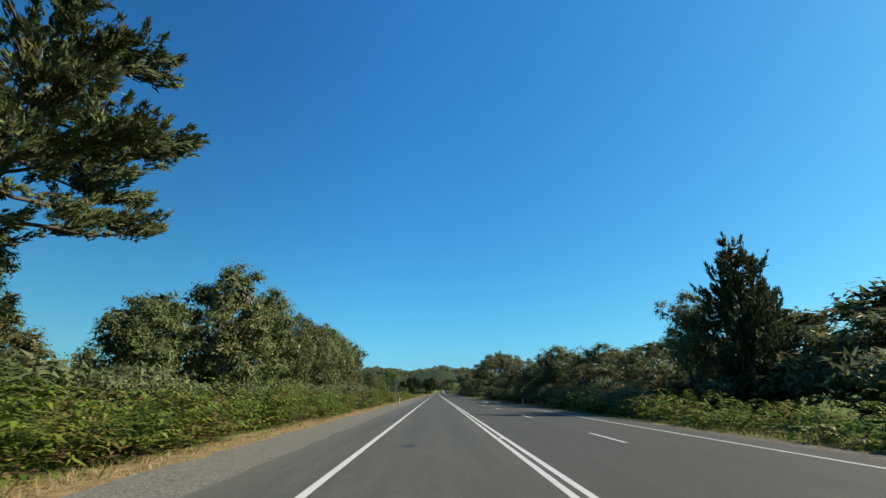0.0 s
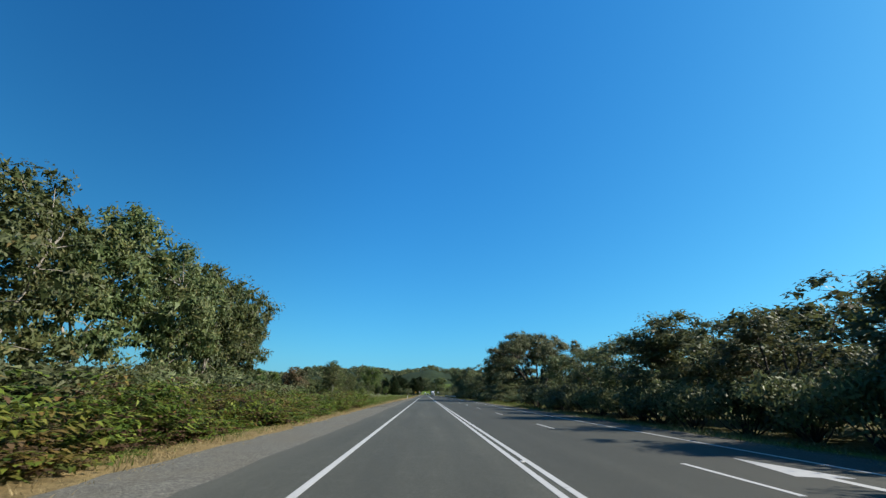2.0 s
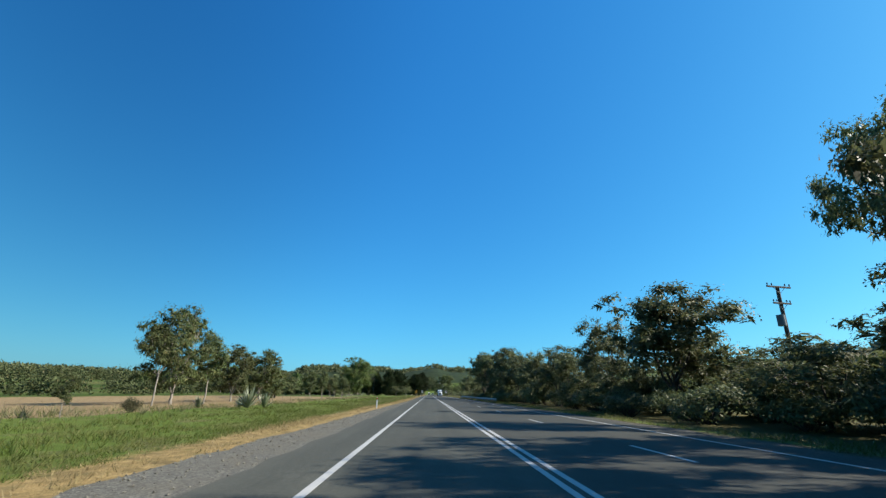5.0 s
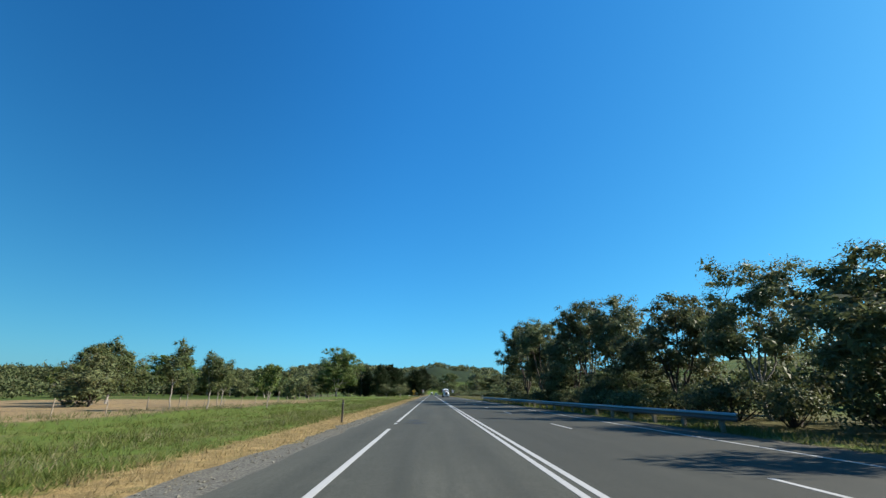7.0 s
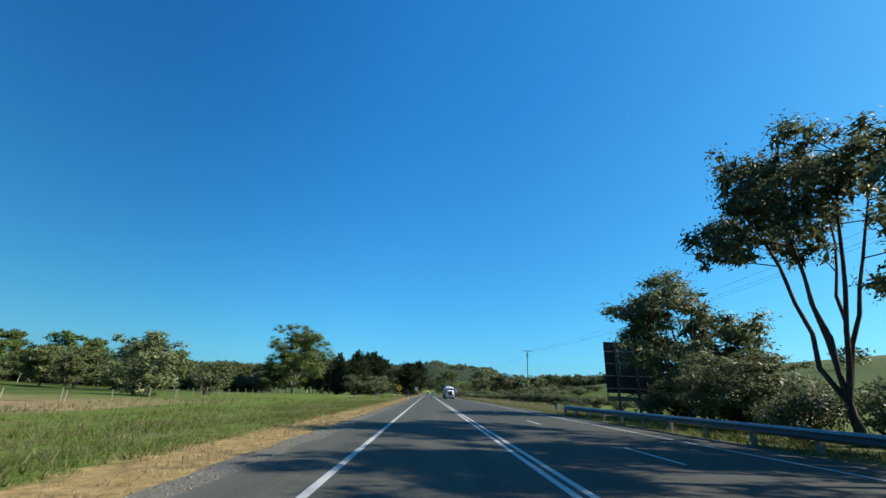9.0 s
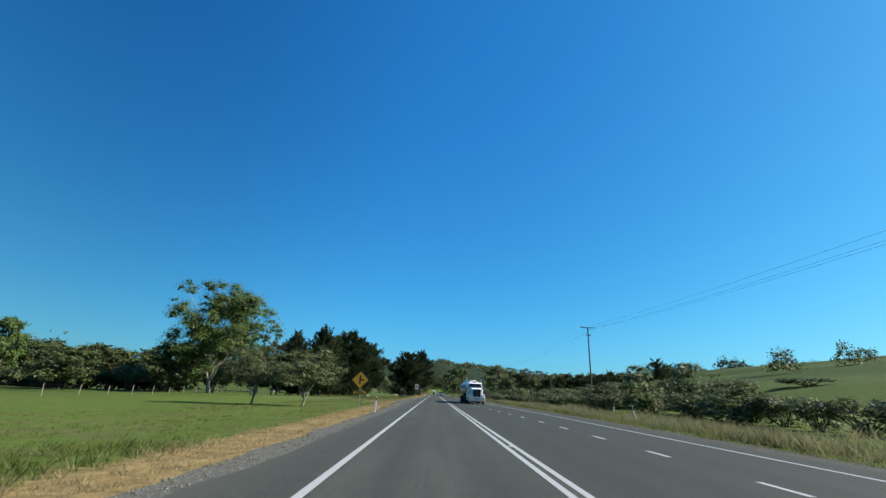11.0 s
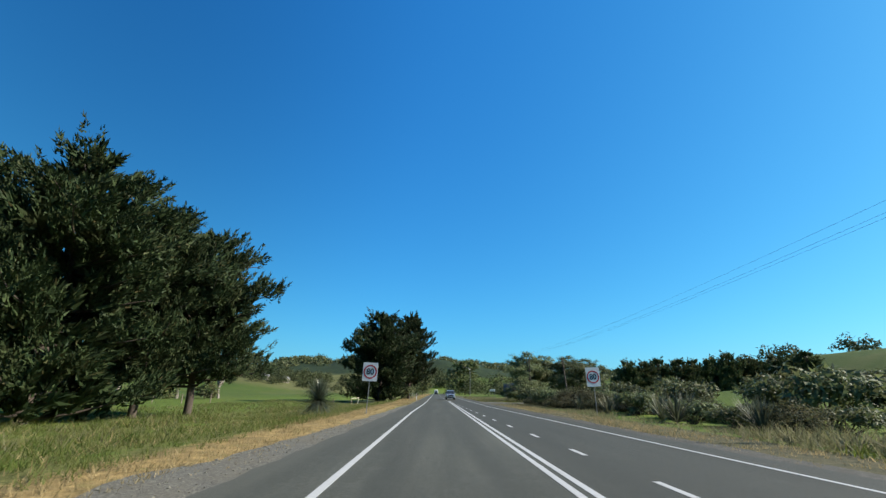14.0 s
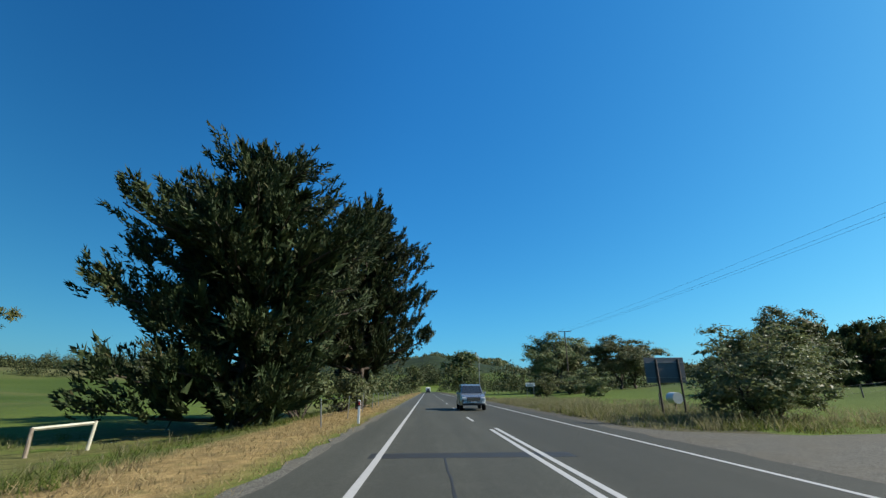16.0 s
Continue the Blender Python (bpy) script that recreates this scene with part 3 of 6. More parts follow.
def crown_points(rng, k, R, H, cz, rz, shell=0.55, low=-0.55):
    """Places for clumps of leaves in an egg-shaped crown."""
    out = []
    while len(out) < k:
        d = unit(rng.normal(size=3))
        if d[2] < low:
            continue
        rad = rng.uniform(shell, 1.0)
        wob = 1 + 0.22 * math.sin(3 * math.atan2(d[1], d[0]) + R) + 0.12 * rng.normal()
        out.append(np.array([d[0] * R * wob, d[1] * R * wob, cz + d[2] * rz]) * np.array([rad, rad, 1]) + np.array([0, 0, (rad - 1) * d[2] * rz]))
    return np.array(out)


def gum(label, seed, leaf, barkm, H=10.0, R=4.0, fork=0.22, cz=0.62, rz=0.36, limbs=4, clumps=34, n=8200, size=0.34, thick=0.16, spread=0.27, flat=0.65, low=-0.6, shell=0.45, name="gum_tree"):
    rng = np.random.default_rng(seed)
    t = thing(name, 0, 0, label=label, category="tree", group=GUMS)
    wood, P = Mesher(), crown_points(rng, clumps, R * 0.86, H, cz * H, rz * H, low=low, shell=shell)
    foot = np.array([0, 0, -0.3])
    top = np.array([rng.normal() * 0.25, rng.normal() * 0.25, fork * H])
    wood.tube(bow(foot, top, 0, 5, rng, 0.05), np.linspace(thick * 1.25, thick * 0.85, 5), 8)
    ends = []
    for k in range(limbs):
        a = 2 * math.pi * (k + rng.uniform(-0.25, 0.25)) / limbs
        e = np.array([math.cos(a) * R * rng.uniform(0.3, 0.5), math.sin(a) * R * rng.uniform(0.3, 0.5), H * (cz + rng.uniform(-0.05, 0.18))])
        path = bow(top, e, -0.4, 8, rng, 0.09)
        wood.tube(path, np.linspace(thick * 0.62, thick * 0.22, 8), 6)
        ends.append(path)
    allp = np.concatenate([p[3:] for p in ends])
    for c in P:
        d = np.linalg.norm(allp - c, axis=1) + np.maximum(allp[:, 2] - c[2], 0) * 1.5
        s = allp[np.argmin(d)]
        wood.tube(bow(s, c, 0.15, 3, rng, 0.06), np.linspace(thick * 0.2, 0.014, 3), 3)
    put("trunk", wood.mesh("trunk"), barkm, t, smooth=True)
    # each clump is a bunch of domed sprays, dense within and leafy outside
    sprays = 5
    rad = spread * R * rng.uniform(0.75, 1.25, clumps)
    near = unit(rng.normal(size=(clumps, sprays, 3)) + np.array([0, 0, 0.25])) * rng.uniform(0.35, 0.85, (clumps, sprays, 1))
    hub = (P[:, None] + near * rad[:, None, None] * np.array([1, 1, flat])).reshape(-1, 3)
    rad = (rad[:, None] * rng.uniform(0.42, 0.7, (clumps, sprays))).ravel()
    cnt = (n * rad**1.6 / (rad**1.6).sum()).astype(int)
    c, rad = np.repeat(hub, cnt, axis=0), np.repeat(rad, cnt)[:, None]
    dv = unit(rng.normal(size=c.shape))
    dv[:, 2] = np.where(dv[:, 2] < -0.6, -0.6 * dv[:, 2] - 0.6, dv[:, 2])
    inner = rng.uniform(size=(len(c), 1)) < 0.18
    depth = np.where(inner, rng.uniform(0, 0.5, (len(c), 1)), rng.uniform(0.55, 1.12, (len(c), 1)))
    base = c + dv * rad * depth * np.array([1, 1, 0.8]) + rng.normal(size=c.shape) * 0.04
    outward = unit(c - np.array([0, 0, cz * H * 0.8]))
    face = unit(dv + 0.45 * outward + np.array([0, 0, 0.25]) + rng.normal(size=c.shape) * 0.42)
    way = unit(dv * 0.4 + rng.normal(size=c.shape) * 0.75 + np.array([0, 0, -0.4]))
    grow = np.where(inner, 2.3, 1.0)[:, 0] * size
    v, f = leaves(base, way, rng.uniform(0.7, 1.3, len(c)) * grow, rng.uniform(0.8, 1.2, len(c)) * grow * 0.52, rng, face)
    put("crown", mesh_np("crown", v, f), leaf, t)
    return t


def pine(label, seed, H=15.0, R=6.5, boughs=95, tufts=1000, per=32, name="pine_tree", bottom=0.10, pointed=0.55, needle=0.62, core=0.3, loose=0.22, peak=0.33, pad=0.55, lift=0.85, leaf=None, reach_lo=0.72, reach_hi=1.06):
    """A broad dark pine: boughs that sweep out and up, each set with upturned tufts of needles."""
    rng = np.random.default_rng(seed)
    t = thing(name, 0, 0, label=label, category="tree", group="dark pine trees")
    wood = Mesher()
    wood.tube(bow(np.array([0, 0, -0.3]), np.array([0.3, 0.2, H * 0.9]), 0, 9, rng, 0.06), np.linspace(0.36, 0.05, 9), 9)
    u = (np.arange(boughs) + rng.uniform(0, 1, boughs)) / boughs
    z = H * (bottom + (0.93 - bottom) * u)
    prof = R * np.sqrt(np.clip(1 - ((u - peak) / np.where(u > peak, 1.02 - peak, peak + 0.36)) ** 2, 0.03, 1)) * (1 - pointed * np.clip(u - 0.5, 0, 1) ** 1.3)
    a = np.arange(boughs) * 2.4 + rng.normal(size=boughs) * 0.35
    reach = prof * rng.uniform(reach_lo, reach_hi, boughs)
    out = np.stack([np.cos(a), np.sin(a), np.zeros(boughs)], -1)
    tip = out * reach[:, None] + np.stack([np.zeros(boughs), np.zeros(boughs), z + reach * rng.uniform(-0.02, 0.16, boughs)], -1)
    hub = np.stack([np.full(boughs, 0.12), np.full(boughs, 0.08), z - 0.10 * reach], -1)
    for k in range(boughs):
        wood.tube(bow(hub[k], tip[k], -0.06 * reach[k], 6, rng, 0.06), np.linspace(0.10, 0.025, 6), 4)
    put("trunk", wood.mesh("trunk"), DARK_BARK, t, smooth=True)
    # side shoots towards each bough's end turn up like fingers; each is a brush of needles
    w = reach**1.3
    k = rng.choice(boughs, tufts, p=w / w.sum())
    s = np.clip(rng.beta(1.7, 0.9, tufts), 0.12, 1.0)
    way = tip[k] - hub[k]
    side = np.stack([-out[k][:, 1], out[k][:, 0], np.zeros(tufts)], -1)
    wide = (0.05 + 0.26 * s * (1.2 - s)) * reach[k]
    off = rng.normal(size=tufts) * wide
    P = hub[k] + way * s[:, None] + side * off[:, None] + np.array([0, 0, 1]) * (0.05 + rng.normal(size=tufts) * loose)[:, None]
    axis = unit(out[k] * 0.55 + side * (0.5 * off / np.maximum(wide, 0.01))[:, None] * 0.4 + np.array([0, 0, lift]) + rng.normal(size=P.shape) * 0.2)
    long = pad * rng.uniform(1.0, 2.1, tufts) * (0.75 + 0.5 * s)
    shoot = np.repeat(np.arange(tufts), per)
    ax, deep = axis[shoot], s[shoot] < core
    u1 = rng.uniform(0, 1, (len(shoot), 1))
    radial = unit(np.cross(ax, rng.normal(size=ax.shape)))
    base = P[shoot] + ax * (u1 - 0.15) * long[shoot][:, None] + radial * pad * 0.42 * np.sqrt(np.clip(1.05 - u1, 0.02, 1)) * rng.uniform(0.3, 1, (len(shoot), 1))
    dirn = unit(ax * 0.9 + radial * 0.55 + rng.normal(size=ax.shape) * 0.2)
    face = unit(radial + 0.25 * out[k][shoot] + np.array([0, 0, 0.25]) + rng.normal(size=ax.shape) * 0.35)
    big = np.where(deep, 2.2, 1.0)
    v, f = leaves(base, dirn, big * needle * rng.uniform(0.7, 1.25, len(base)), big * 0.36 * needle * rng.uniform(0.7, 1.3, len(base)), rng, face)
    put("crown", mesh_np("crown", v, f), leaf or PINE_LEAF, t)
    return t


def shrub(label, seed, leaf, R=1.6, H=2.0, n=1550, size=0.27, name="shrub", clumps=16, flat=0.8):
    rng = np.random.default_rng(seed)
    t = thing(name, 0, 0, label=label, category="shrub", group="roadside shrubs")
    wood, P = Mesher(), crown_points(rng, clumps, R * 0.8, H, H * 0.5, H * 0.42, 0.35, -0.9)
    for c in P:
        wood.tube(bow(np.array([rng.normal() * 0.12, rng.normal() * 0.12, -0.1]), c, -0.1, 3, rng, 0.03), np.linspace(0.035, 0.008, 3), 3)
    put("twiggy_stem", wood.mesh("twiggy_stem"), DARK_BARK, t)
    c = np.repeat(P, n // clumps, axis=0)
    dv = unit(rng.normal(size=c.shape)) * rng.uniform(0.2, 1, (len(c), 1)) ** 0.6
    base = c + dv * 0.34 * R * np.array([1, 1, flat * H / (1.25 * R)])
    base[:, 2] = np.maximum(base[:, 2], 0.04)
    way = unit(dv * 0.5 + rng.normal(size=c.shape) * 0.7 + np.array([0, 0, 0.15]))
    face = unit(dv + 0.4 * unit(c) + np.array([0, 0, 0.2]) + rng.normal(size=c.shape) * 0.45)
    v, f = leaves(base, way, size * rng.uniform(0.7, 1.3, len(c)), size * 0.5, rng, face)
    put("foliage", mesh_np("foliage", v, f), leaf, t)
    return t


LEFT_A = gum("tall grey-green gum tree with a pale forked trunk", 11, GUM_LEAF, PALE_BARK, fork=0.16, cz=0.54, rz=0.46, clumps=72, n=13500, low=-0.9, size=0.215, shell=0.45, spread=0.27, flat=0.85)
LEFT_B = gum("leafy gum tree with slender pale stems", 12, GUM_LEAF, PALE_BARK, fork=0.10, cz=0.53, rz=0.47, limbs=5, clumps=72, n=13500, thick=0.16, low=-0.9, size=0.215, shell=0.45, spread=0.27, flat=0.85)
LEFT_C = gum("dense upright gum tree with hanging leaves", 13, GUM_LEAF, PALE_BARK, fork=0.2, cz=0.55, rz=0.45, limbs=4, clumps=72, n=13500, flat=0.9, low=-0.9, size=0.215, shell=0.45, spread=0.27)
SLIM = gum("slender young gum tree with a bare pale stem", 14, GUM_LEAF, PALE_BARK, R=2.6, fork=0.3, cz=0.64, rz=0.36, limbs=3, clumps=34, n=6500, thick=0.09, spread=0.38, size=0.2, low=-0.8, flat=0.85)
RIGHT_A = gum("spreading coastal gum with dark twisting limbs", 21, RIGHT_LEAF, DARK_BARK, fork=0.12, cz=0.60, rz=0.38, limbs=5, clumps=60, n=14000, low=-0.8, size=0.21, spread=0.3, flat=0.85)
RIGHT_B = gum("open-crowned roadside gum with pale branches", 22, RIGHT_LEAF, PALE_BARK, fork=0.13, cz=0.58, rz=0.40, limbs=6, clumps=54, n=14000, size=0.2, thick=0.13, spread=0.3, low=-0.7, flat=0.85)
TALL = gum("tall open gum with bare leaning limbs", 28, RIGHT_LEAF, DARK_BARK, H=14, R=5.4, fork=0.12, cz=0.72, rz=0.27, limbs=6, clumps=58, n=15000, size=0.21, thick=0.2, spread=0.22, low=-0.7, flat=0.85)
RIGHT_C = gum("low bushy gum with foliage down to the ground", 23, RIGHT_LEAF, DARK_BARK, fork=0.05, cz=0.48, rz=0.5, limbs=6, clumps=64, n=11500, low=-0.95, size=0.205, spread=0.3)
FAR_BUSH = gum("dark bushy gum with foliage down to the ground", 24, RIGHT_LEAF, DARK_BARK, fork=0.05, cz=0.48, rz=0.5, limbs=5, clumps=50, n=4200, low=-0.95, size=0.35, spread=0.32)
FAR_GUM = gum("distant dark green gum tree", 25, GUM_LEAF, DARK_BARK, fork=0.15, cz=0.55, rz=0.45, limbs=4, clumps=44, n=4300, size=0.43, low=-0.9, spread=0.34, flat=0.85)
UMBRELLA = gum("broad umbrella-crowned gum with many arching limbs", 31, RIGHT_LEAF, DARK_BARK, H=14, R=10.5, fork=0.05, cz=0.55, rz=0.42, limbs=12, clumps=140, n=54000, size=0.24, thick=0.36, spread=0.14, flat=0.6, low=-0.55, shell=0.7)
POPLAR = gum("bright green poplar with an uneven crown", 41, POPLAR_LEAF, PALE_BARK, H=18, R=7, fork=0.10, cz=0.53, rz=0.46, limbs=6, clumps=100, n=46000, size=0.235, thick=0.26, spread=0.26, low=-0.9, name="poplar_tree", flat=0.9, shell=0.35)
PINE_A = pine("broad dark green pine with upturned branch tips", 51, boughs=70, tufts=1500, per=36, needle=0.31, core=0.55, pad=0.6, lift=0.55, bottom=0.17, reach_lo=0.65, reach_hi=1.1)
PINE_B = pine("dark pine with a rounded crown and layered branches", 52, R=7.2, boughs=66, tufts=2300, per=30, pointed=0.28, bottom=0.04, needle=0.32, core=0.55, peak=0.46, pad=0.62, loose=0.26, lift=0.5, reach_lo=0.62, reach_hi=1.14)
NEAR_PINE = pine("tall pine with long bare lower trunk and hanging boughs", 54, H=18, R=6.4, boughs=27, tufts=1500, per=46, pointed=0.3, bottom=0.4, needle=0.3, core=0.1, loose=0.10, pad=0.5, lift=0.5, leaf=HEDGE_LEAF, peak=0.5)
SPIRE_PINE = pine("tall pointed pine with tiered upturned branches", 53, H=15, R=5.0, boughs=90, tufts=1300, per=36, pointed=1.15, bottom=0.05, needle=0.31, core=0.5, peak=0.16, pad=0.6, lift=0.8)
RUSTY = gum("rounded gum tree with dark reddish new leaves", 34, RUST_LEAF, DARK_BARK, fork=0.08, cz=0.52, rz=0.46, limbs=5, clumps=95, n=24000, size=0.215, spread=0.33, low=-0.9, flat=0.9, shell=0.3)
YOUNG_POPLAR = gum("slim young poplar with feathery pale green leaves", 43, POPLAR_LEAF, PALE_BARK, R=2.6, fork=0.2, cz=0.6, rz=0.4, limbs=4, clumps=40, n=5200, size=0.3, thick=0.1, spread=0.36, low=-0.8, name="poplar_tree", flat=0.9)
NEAR_CONIFER = pine("tall dark conifer with upswept spiky branches", 55, H=12, R=3.2, boughs=70, tufts=430, per=44, pointed=0.9, bottom=0.05, needle=0.26, core=0.5, pad=0.42, lift=1.3, leaf=HEDGE_LEAF, reach_lo=0.6, reach_hi=1.15)
HEDGE_CONIFER = pine("dark pointed conifer in a dense windbreak", 56, H=10, R=4.0, boughs=70, tufts=400, per=26, pointed=0.9, bottom=0.02, needle=0.42, core=0.7, peak=0.2, pad=0.7, lift=1.1, leaf=HEDGE_LEAF, reach_lo=0.6, reach_hi=1.12)
GOLDEN = gum("tall spreading gum with golden green clumps on pale limbs", 35, GOLD_LEAF, PALE_BARK, H=18, R=8, fork=0.14, cz=0.62, rz=0.36, limbs=9, clumps=78, n=19000, size=0.26, thick=0.3, spread=0.15, flat=0.75, low=-0.75, shell=0.5)
SHRUB_A = shrub("dense dark green roadside shrub", 61, SHRUB_LEAF, n=2200, size=0.18, clumps=22)
SHRUB_B = shrub("olive green bush with fine twigs", 62, RIGHT_LEAF, R=1.8, H=1.8, n=2200, size=0.175, clumps=22)
SHRUB_C = shrub("low grey-brown coastal scrub bush with fine twigs", 63, SCRUB_LEAF, R=1.9, H=1.8, n=5200, size=0.138, clumps=34)
FAR_SHRUB = shrub("dark tangled shrub in the scrub", 64, SHRUB_LEAF, R=1.7, H=2.0, n=1300, size=0.25)
MASTER = {"A": (LEFT_A, 10, 4), "B": (LEFT_B, 10, 4), "C": (LEFT_C, 10, 4), "L": (SLIM, 10, 2.6), "R": (RIGHT_A, 10, 4), "O": (RIGHT_B, 10, 4), "D": (RIGHT_C, 10, 4),
          "E": (TALL, 14, 5.4), "F": (FAR_GUM, 10, 4), "W": (POPLAR, 18, 7), "P": (PINE_A, 15, 6.5), "Q": (PINE_B, 15, 7.2), "N": (NEAR_PINE, 18, 6.4), "I": (SPIRE_PINE, 15, 5), "K": (HEDGE_CONIFER, 10, 4), "Z": (GOLDEN, 18, 8), "G": (RUSTY, 10, 4), "Y": (YOUNG_POPLAR, 10, 2.6), "J": (NEAR_CONIFER, 12, 3.2), "d": (FAR_BUSH, 10, 4), "s": (FAR_SHRUB, 2, 1.7), "S": (SHRUB_A, 2, 1.6), "T": (SHRUB_B, 1.8, 1.8), "V": (SHRUB_C, 1.8, 1.9)}
used = set()
spin = random.Random(5)


def plant(kind, x, y, h, r, label=""):
    """A tree or shrub of height h and crown radius r. The first of a kind is the one that was built."""
    if (x > 20.5 or (y > 300 and kind != "D") or x < -12) and kind in "DST":
        kind = "d" if kind == "D" else "s"
    ob, H, R = MASTER[kind]
    m = pose(x, y, float(gz(x, y)) - 0.02, 0, 0, spin.uniform(0, 360)) @ Matrix.Diagonal((r / R, r / R, h / H, 1))
    if kind in used:
        s = ob.scale
        made = copy_thing(ob, m @ Matrix.Diagonal((1 / s[0], 1 / s[1], 1 / s[2], 1)))
    else:
        made = ob
        ob.matrix_basis = m
        used.add(kind)
    return tagged(made, label) if label else made


LEFT_ROW = [("B", -24, 24, 6.0, 3.2), ("A", -21, 32, 8.6, 3.4), ("C", -19.2, 40.5, 12.6, 5.0), ("A", -19.8, 49, 13.2, 4.8), ("B", -19, 55, 9.6, 3.6),
            ("C", -20, 61, 11.6, 4.2), ("A", -19.5, 68, 12.4, 4.2), ("B", -20.5, 75, 12.6, 4.4), ("A", -21.5, 82.5, 14.2, 5.0), ("C", -20, 89.5, 12.6, 4.4),
            ("B", -20.6, 95.5, 13.2, 5.2), ("F", -29, 45, 11, 5), ("F", -30, 63, 11, 5), ("F", -31, 80, 11, 5), ("F", -30, 28, 6.5, 4)]
for row in LEFT_ROW:
    plant(*row)
RIGHT_ROW = [("D", 23.5, 8, 5.0, 3.6), ("D", 22.5, 15, 5.4, 3.6), ("D", 21.5, 21.5, 5.8, 3.6), ("R", 17.6, 30.5, 8.4, 2.6), ("D", 17, 36, 5.6, 3.0), ("R", 16, 42, 6.0, 3.4), ("D", 15.8, 47.5, 5.8, 3.4),
             ("R", 15.8, 57.5, 7.4, 3.0), ("R", 15.2, 54, 6.8, 3.4), ("D", 15.2, 60, 5.6, 3.4), ("R", 15, 66, 5.8, 3.6), ("D", 15.2, 72.5, 5.8, 3.6), ("R", 15.4, 80, 6.4, 4.0), ("D", 15.6, 87.5, 6.4, 3.8),
             ("D", 15.6, 94.5, 6.4, 3.6), ("D", 15.8, 102, 6.4, 3.6)]
for row in RIGHT_ROW:
    plant(*row)
RIGHT_BACK = [("F", 22, 44, 6.2, 4.5), ("F", 22, 56, 6.6, 4.5), ("F", 22, 68, 6.4, 4.5), ("F", 23, 80, 7.0, 4.5), ("F", 23, 92, 6.8, 4.5)]
for row in RIGHT_BACK:
    plant(*row)
plant("J", 19.4, 27.0, 11.6, 2.7)
plant("J", 21.6, 29.0, 9.4, 2.3)
for row in (("F", 27, 16, 7.0, 5.0), ("F", 26.5, 24, 7.5, 5.0), ("F", 27, 33, 7.5, 5.0), ("F", 29, 42, 7.0, 5.0)):
    plant(*row)
plant("N", -17.2, 15.5, 18.5, 6.8)
for y in [v for v in np.arange(6, 292, 3.4) if not 103 < v < 132]:  # dark scrub that closes the view under the trees
    plant("s", 20.5 + spin.uniform(-1.5, 2.5), y, spin.uniform(2.4, 3.8), spin.uniform(2.4, 3.2))
for y in np.arange(24, 106, 3.6):
    plant("s", -19.5 + spin.uniform(-2, 2), y, spin.uniform(2.2, 3.6), spin.uniform(2.2, 3.0))
plant("C", -22.5, 19.5, 9.5, 3.2)
UMBRELLA.matrix_basis = pose(21.3, 141, float(gz(21.3, 141)) - 0.02, 0, 0, 12) @ Matrix.Diagonal((1.12, 0.82, 0.95, 1))
for row in (("D", 13.6, 141, 3.6, 2.8), ("D", 14.6, 136.5, 4.0, 3.0), ("D", 17, 148, 5.0, 3.6), ("D", 26, 137, 4.0, 3.8), ("S", 12.8, 133, 1.8, 2.0), ("D", 20, 137, 4.6, 3.4), ("D", 23.5, 144, 5.2, 4.0), ("D", 29, 141, 4.4, 3.4), ("R", 31.5, 143, 5.4, 3.4)):
    plant(*row)
plant("F", 152, 252, 11.5, 8.5, "dark round tree on the hilltop")
plant("F", 166, 262, 12.0, 8.5, "dark round tree on the hilltop")
RIGHT_MID = [("E", 21.9, 153.5, 14.8, 3.2), ("D", 22.5, 146, 5.5, 3.6), ("D", 24.5, 157, 6.0, 4.0), ("D", 25, 165, 6.0, 4.0), ("D", 23, 173, 5.5, 3.8), ("D", 23, 182, 5.5, 3.8), ("D", 20.0, 150.5, 7.6, 3.8), ("D", 16.8, 155, 4.2, 3.2), ("D", 20.5, 161, 3.8, 3.4), ("R", 17.9, 168.5, 9.9, 5.2), ("D", 16, 174, 4.8, 3.0), ("O", 16.8, 178.5, 9.0, 3.0), ("D", 16, 184, 6.2, 3.4), ("R", 16, 191, 7.4, 3.6),
             ("D", 16.2, 198, 7.4, 3.8), ("R", 17.0, 206, 7.2, 3.6), ("O", 17.6, 214, 8.8, 3.2), ("R", 17.2, 221.5, 8.6, 4.0), ("D", 16.8, 226.5, 4.2, 3.0), ("R", 17.4, 231, 10.4, 3.7), ("E", 18.4, 243, 12.2, 4.6), ("D", 20.5, 236, 5.0, 3.6), ("R", 17.5, 244.5, 11.4, 3.4), ("D", 16.8, 249, 10.0, 3.0)]
for row in RIGHT_MID:
    plant(*row)
RIGHT_RAIL = [("D", 17.5, 231, 4.2, 4.0), ("D", 16.5, 246, 5.0, 3.6), ("E", 15.8, 255, 11.8, 4.4), ("R", 16.5, 258.5, 10.0, 3.6), ("E", 15.5, 263.5, 12.6, 4.8), ("D", 15.5, 270, 4.4, 3.2), ("R", 18.6, 279.5, 11.0, 5.2), ("D", 20.5, 281, 6.0, 4.0), ("D", 18, 274, 4.6, 3.4)]
for row in RIGHT_RAIL:
    plant(*row)
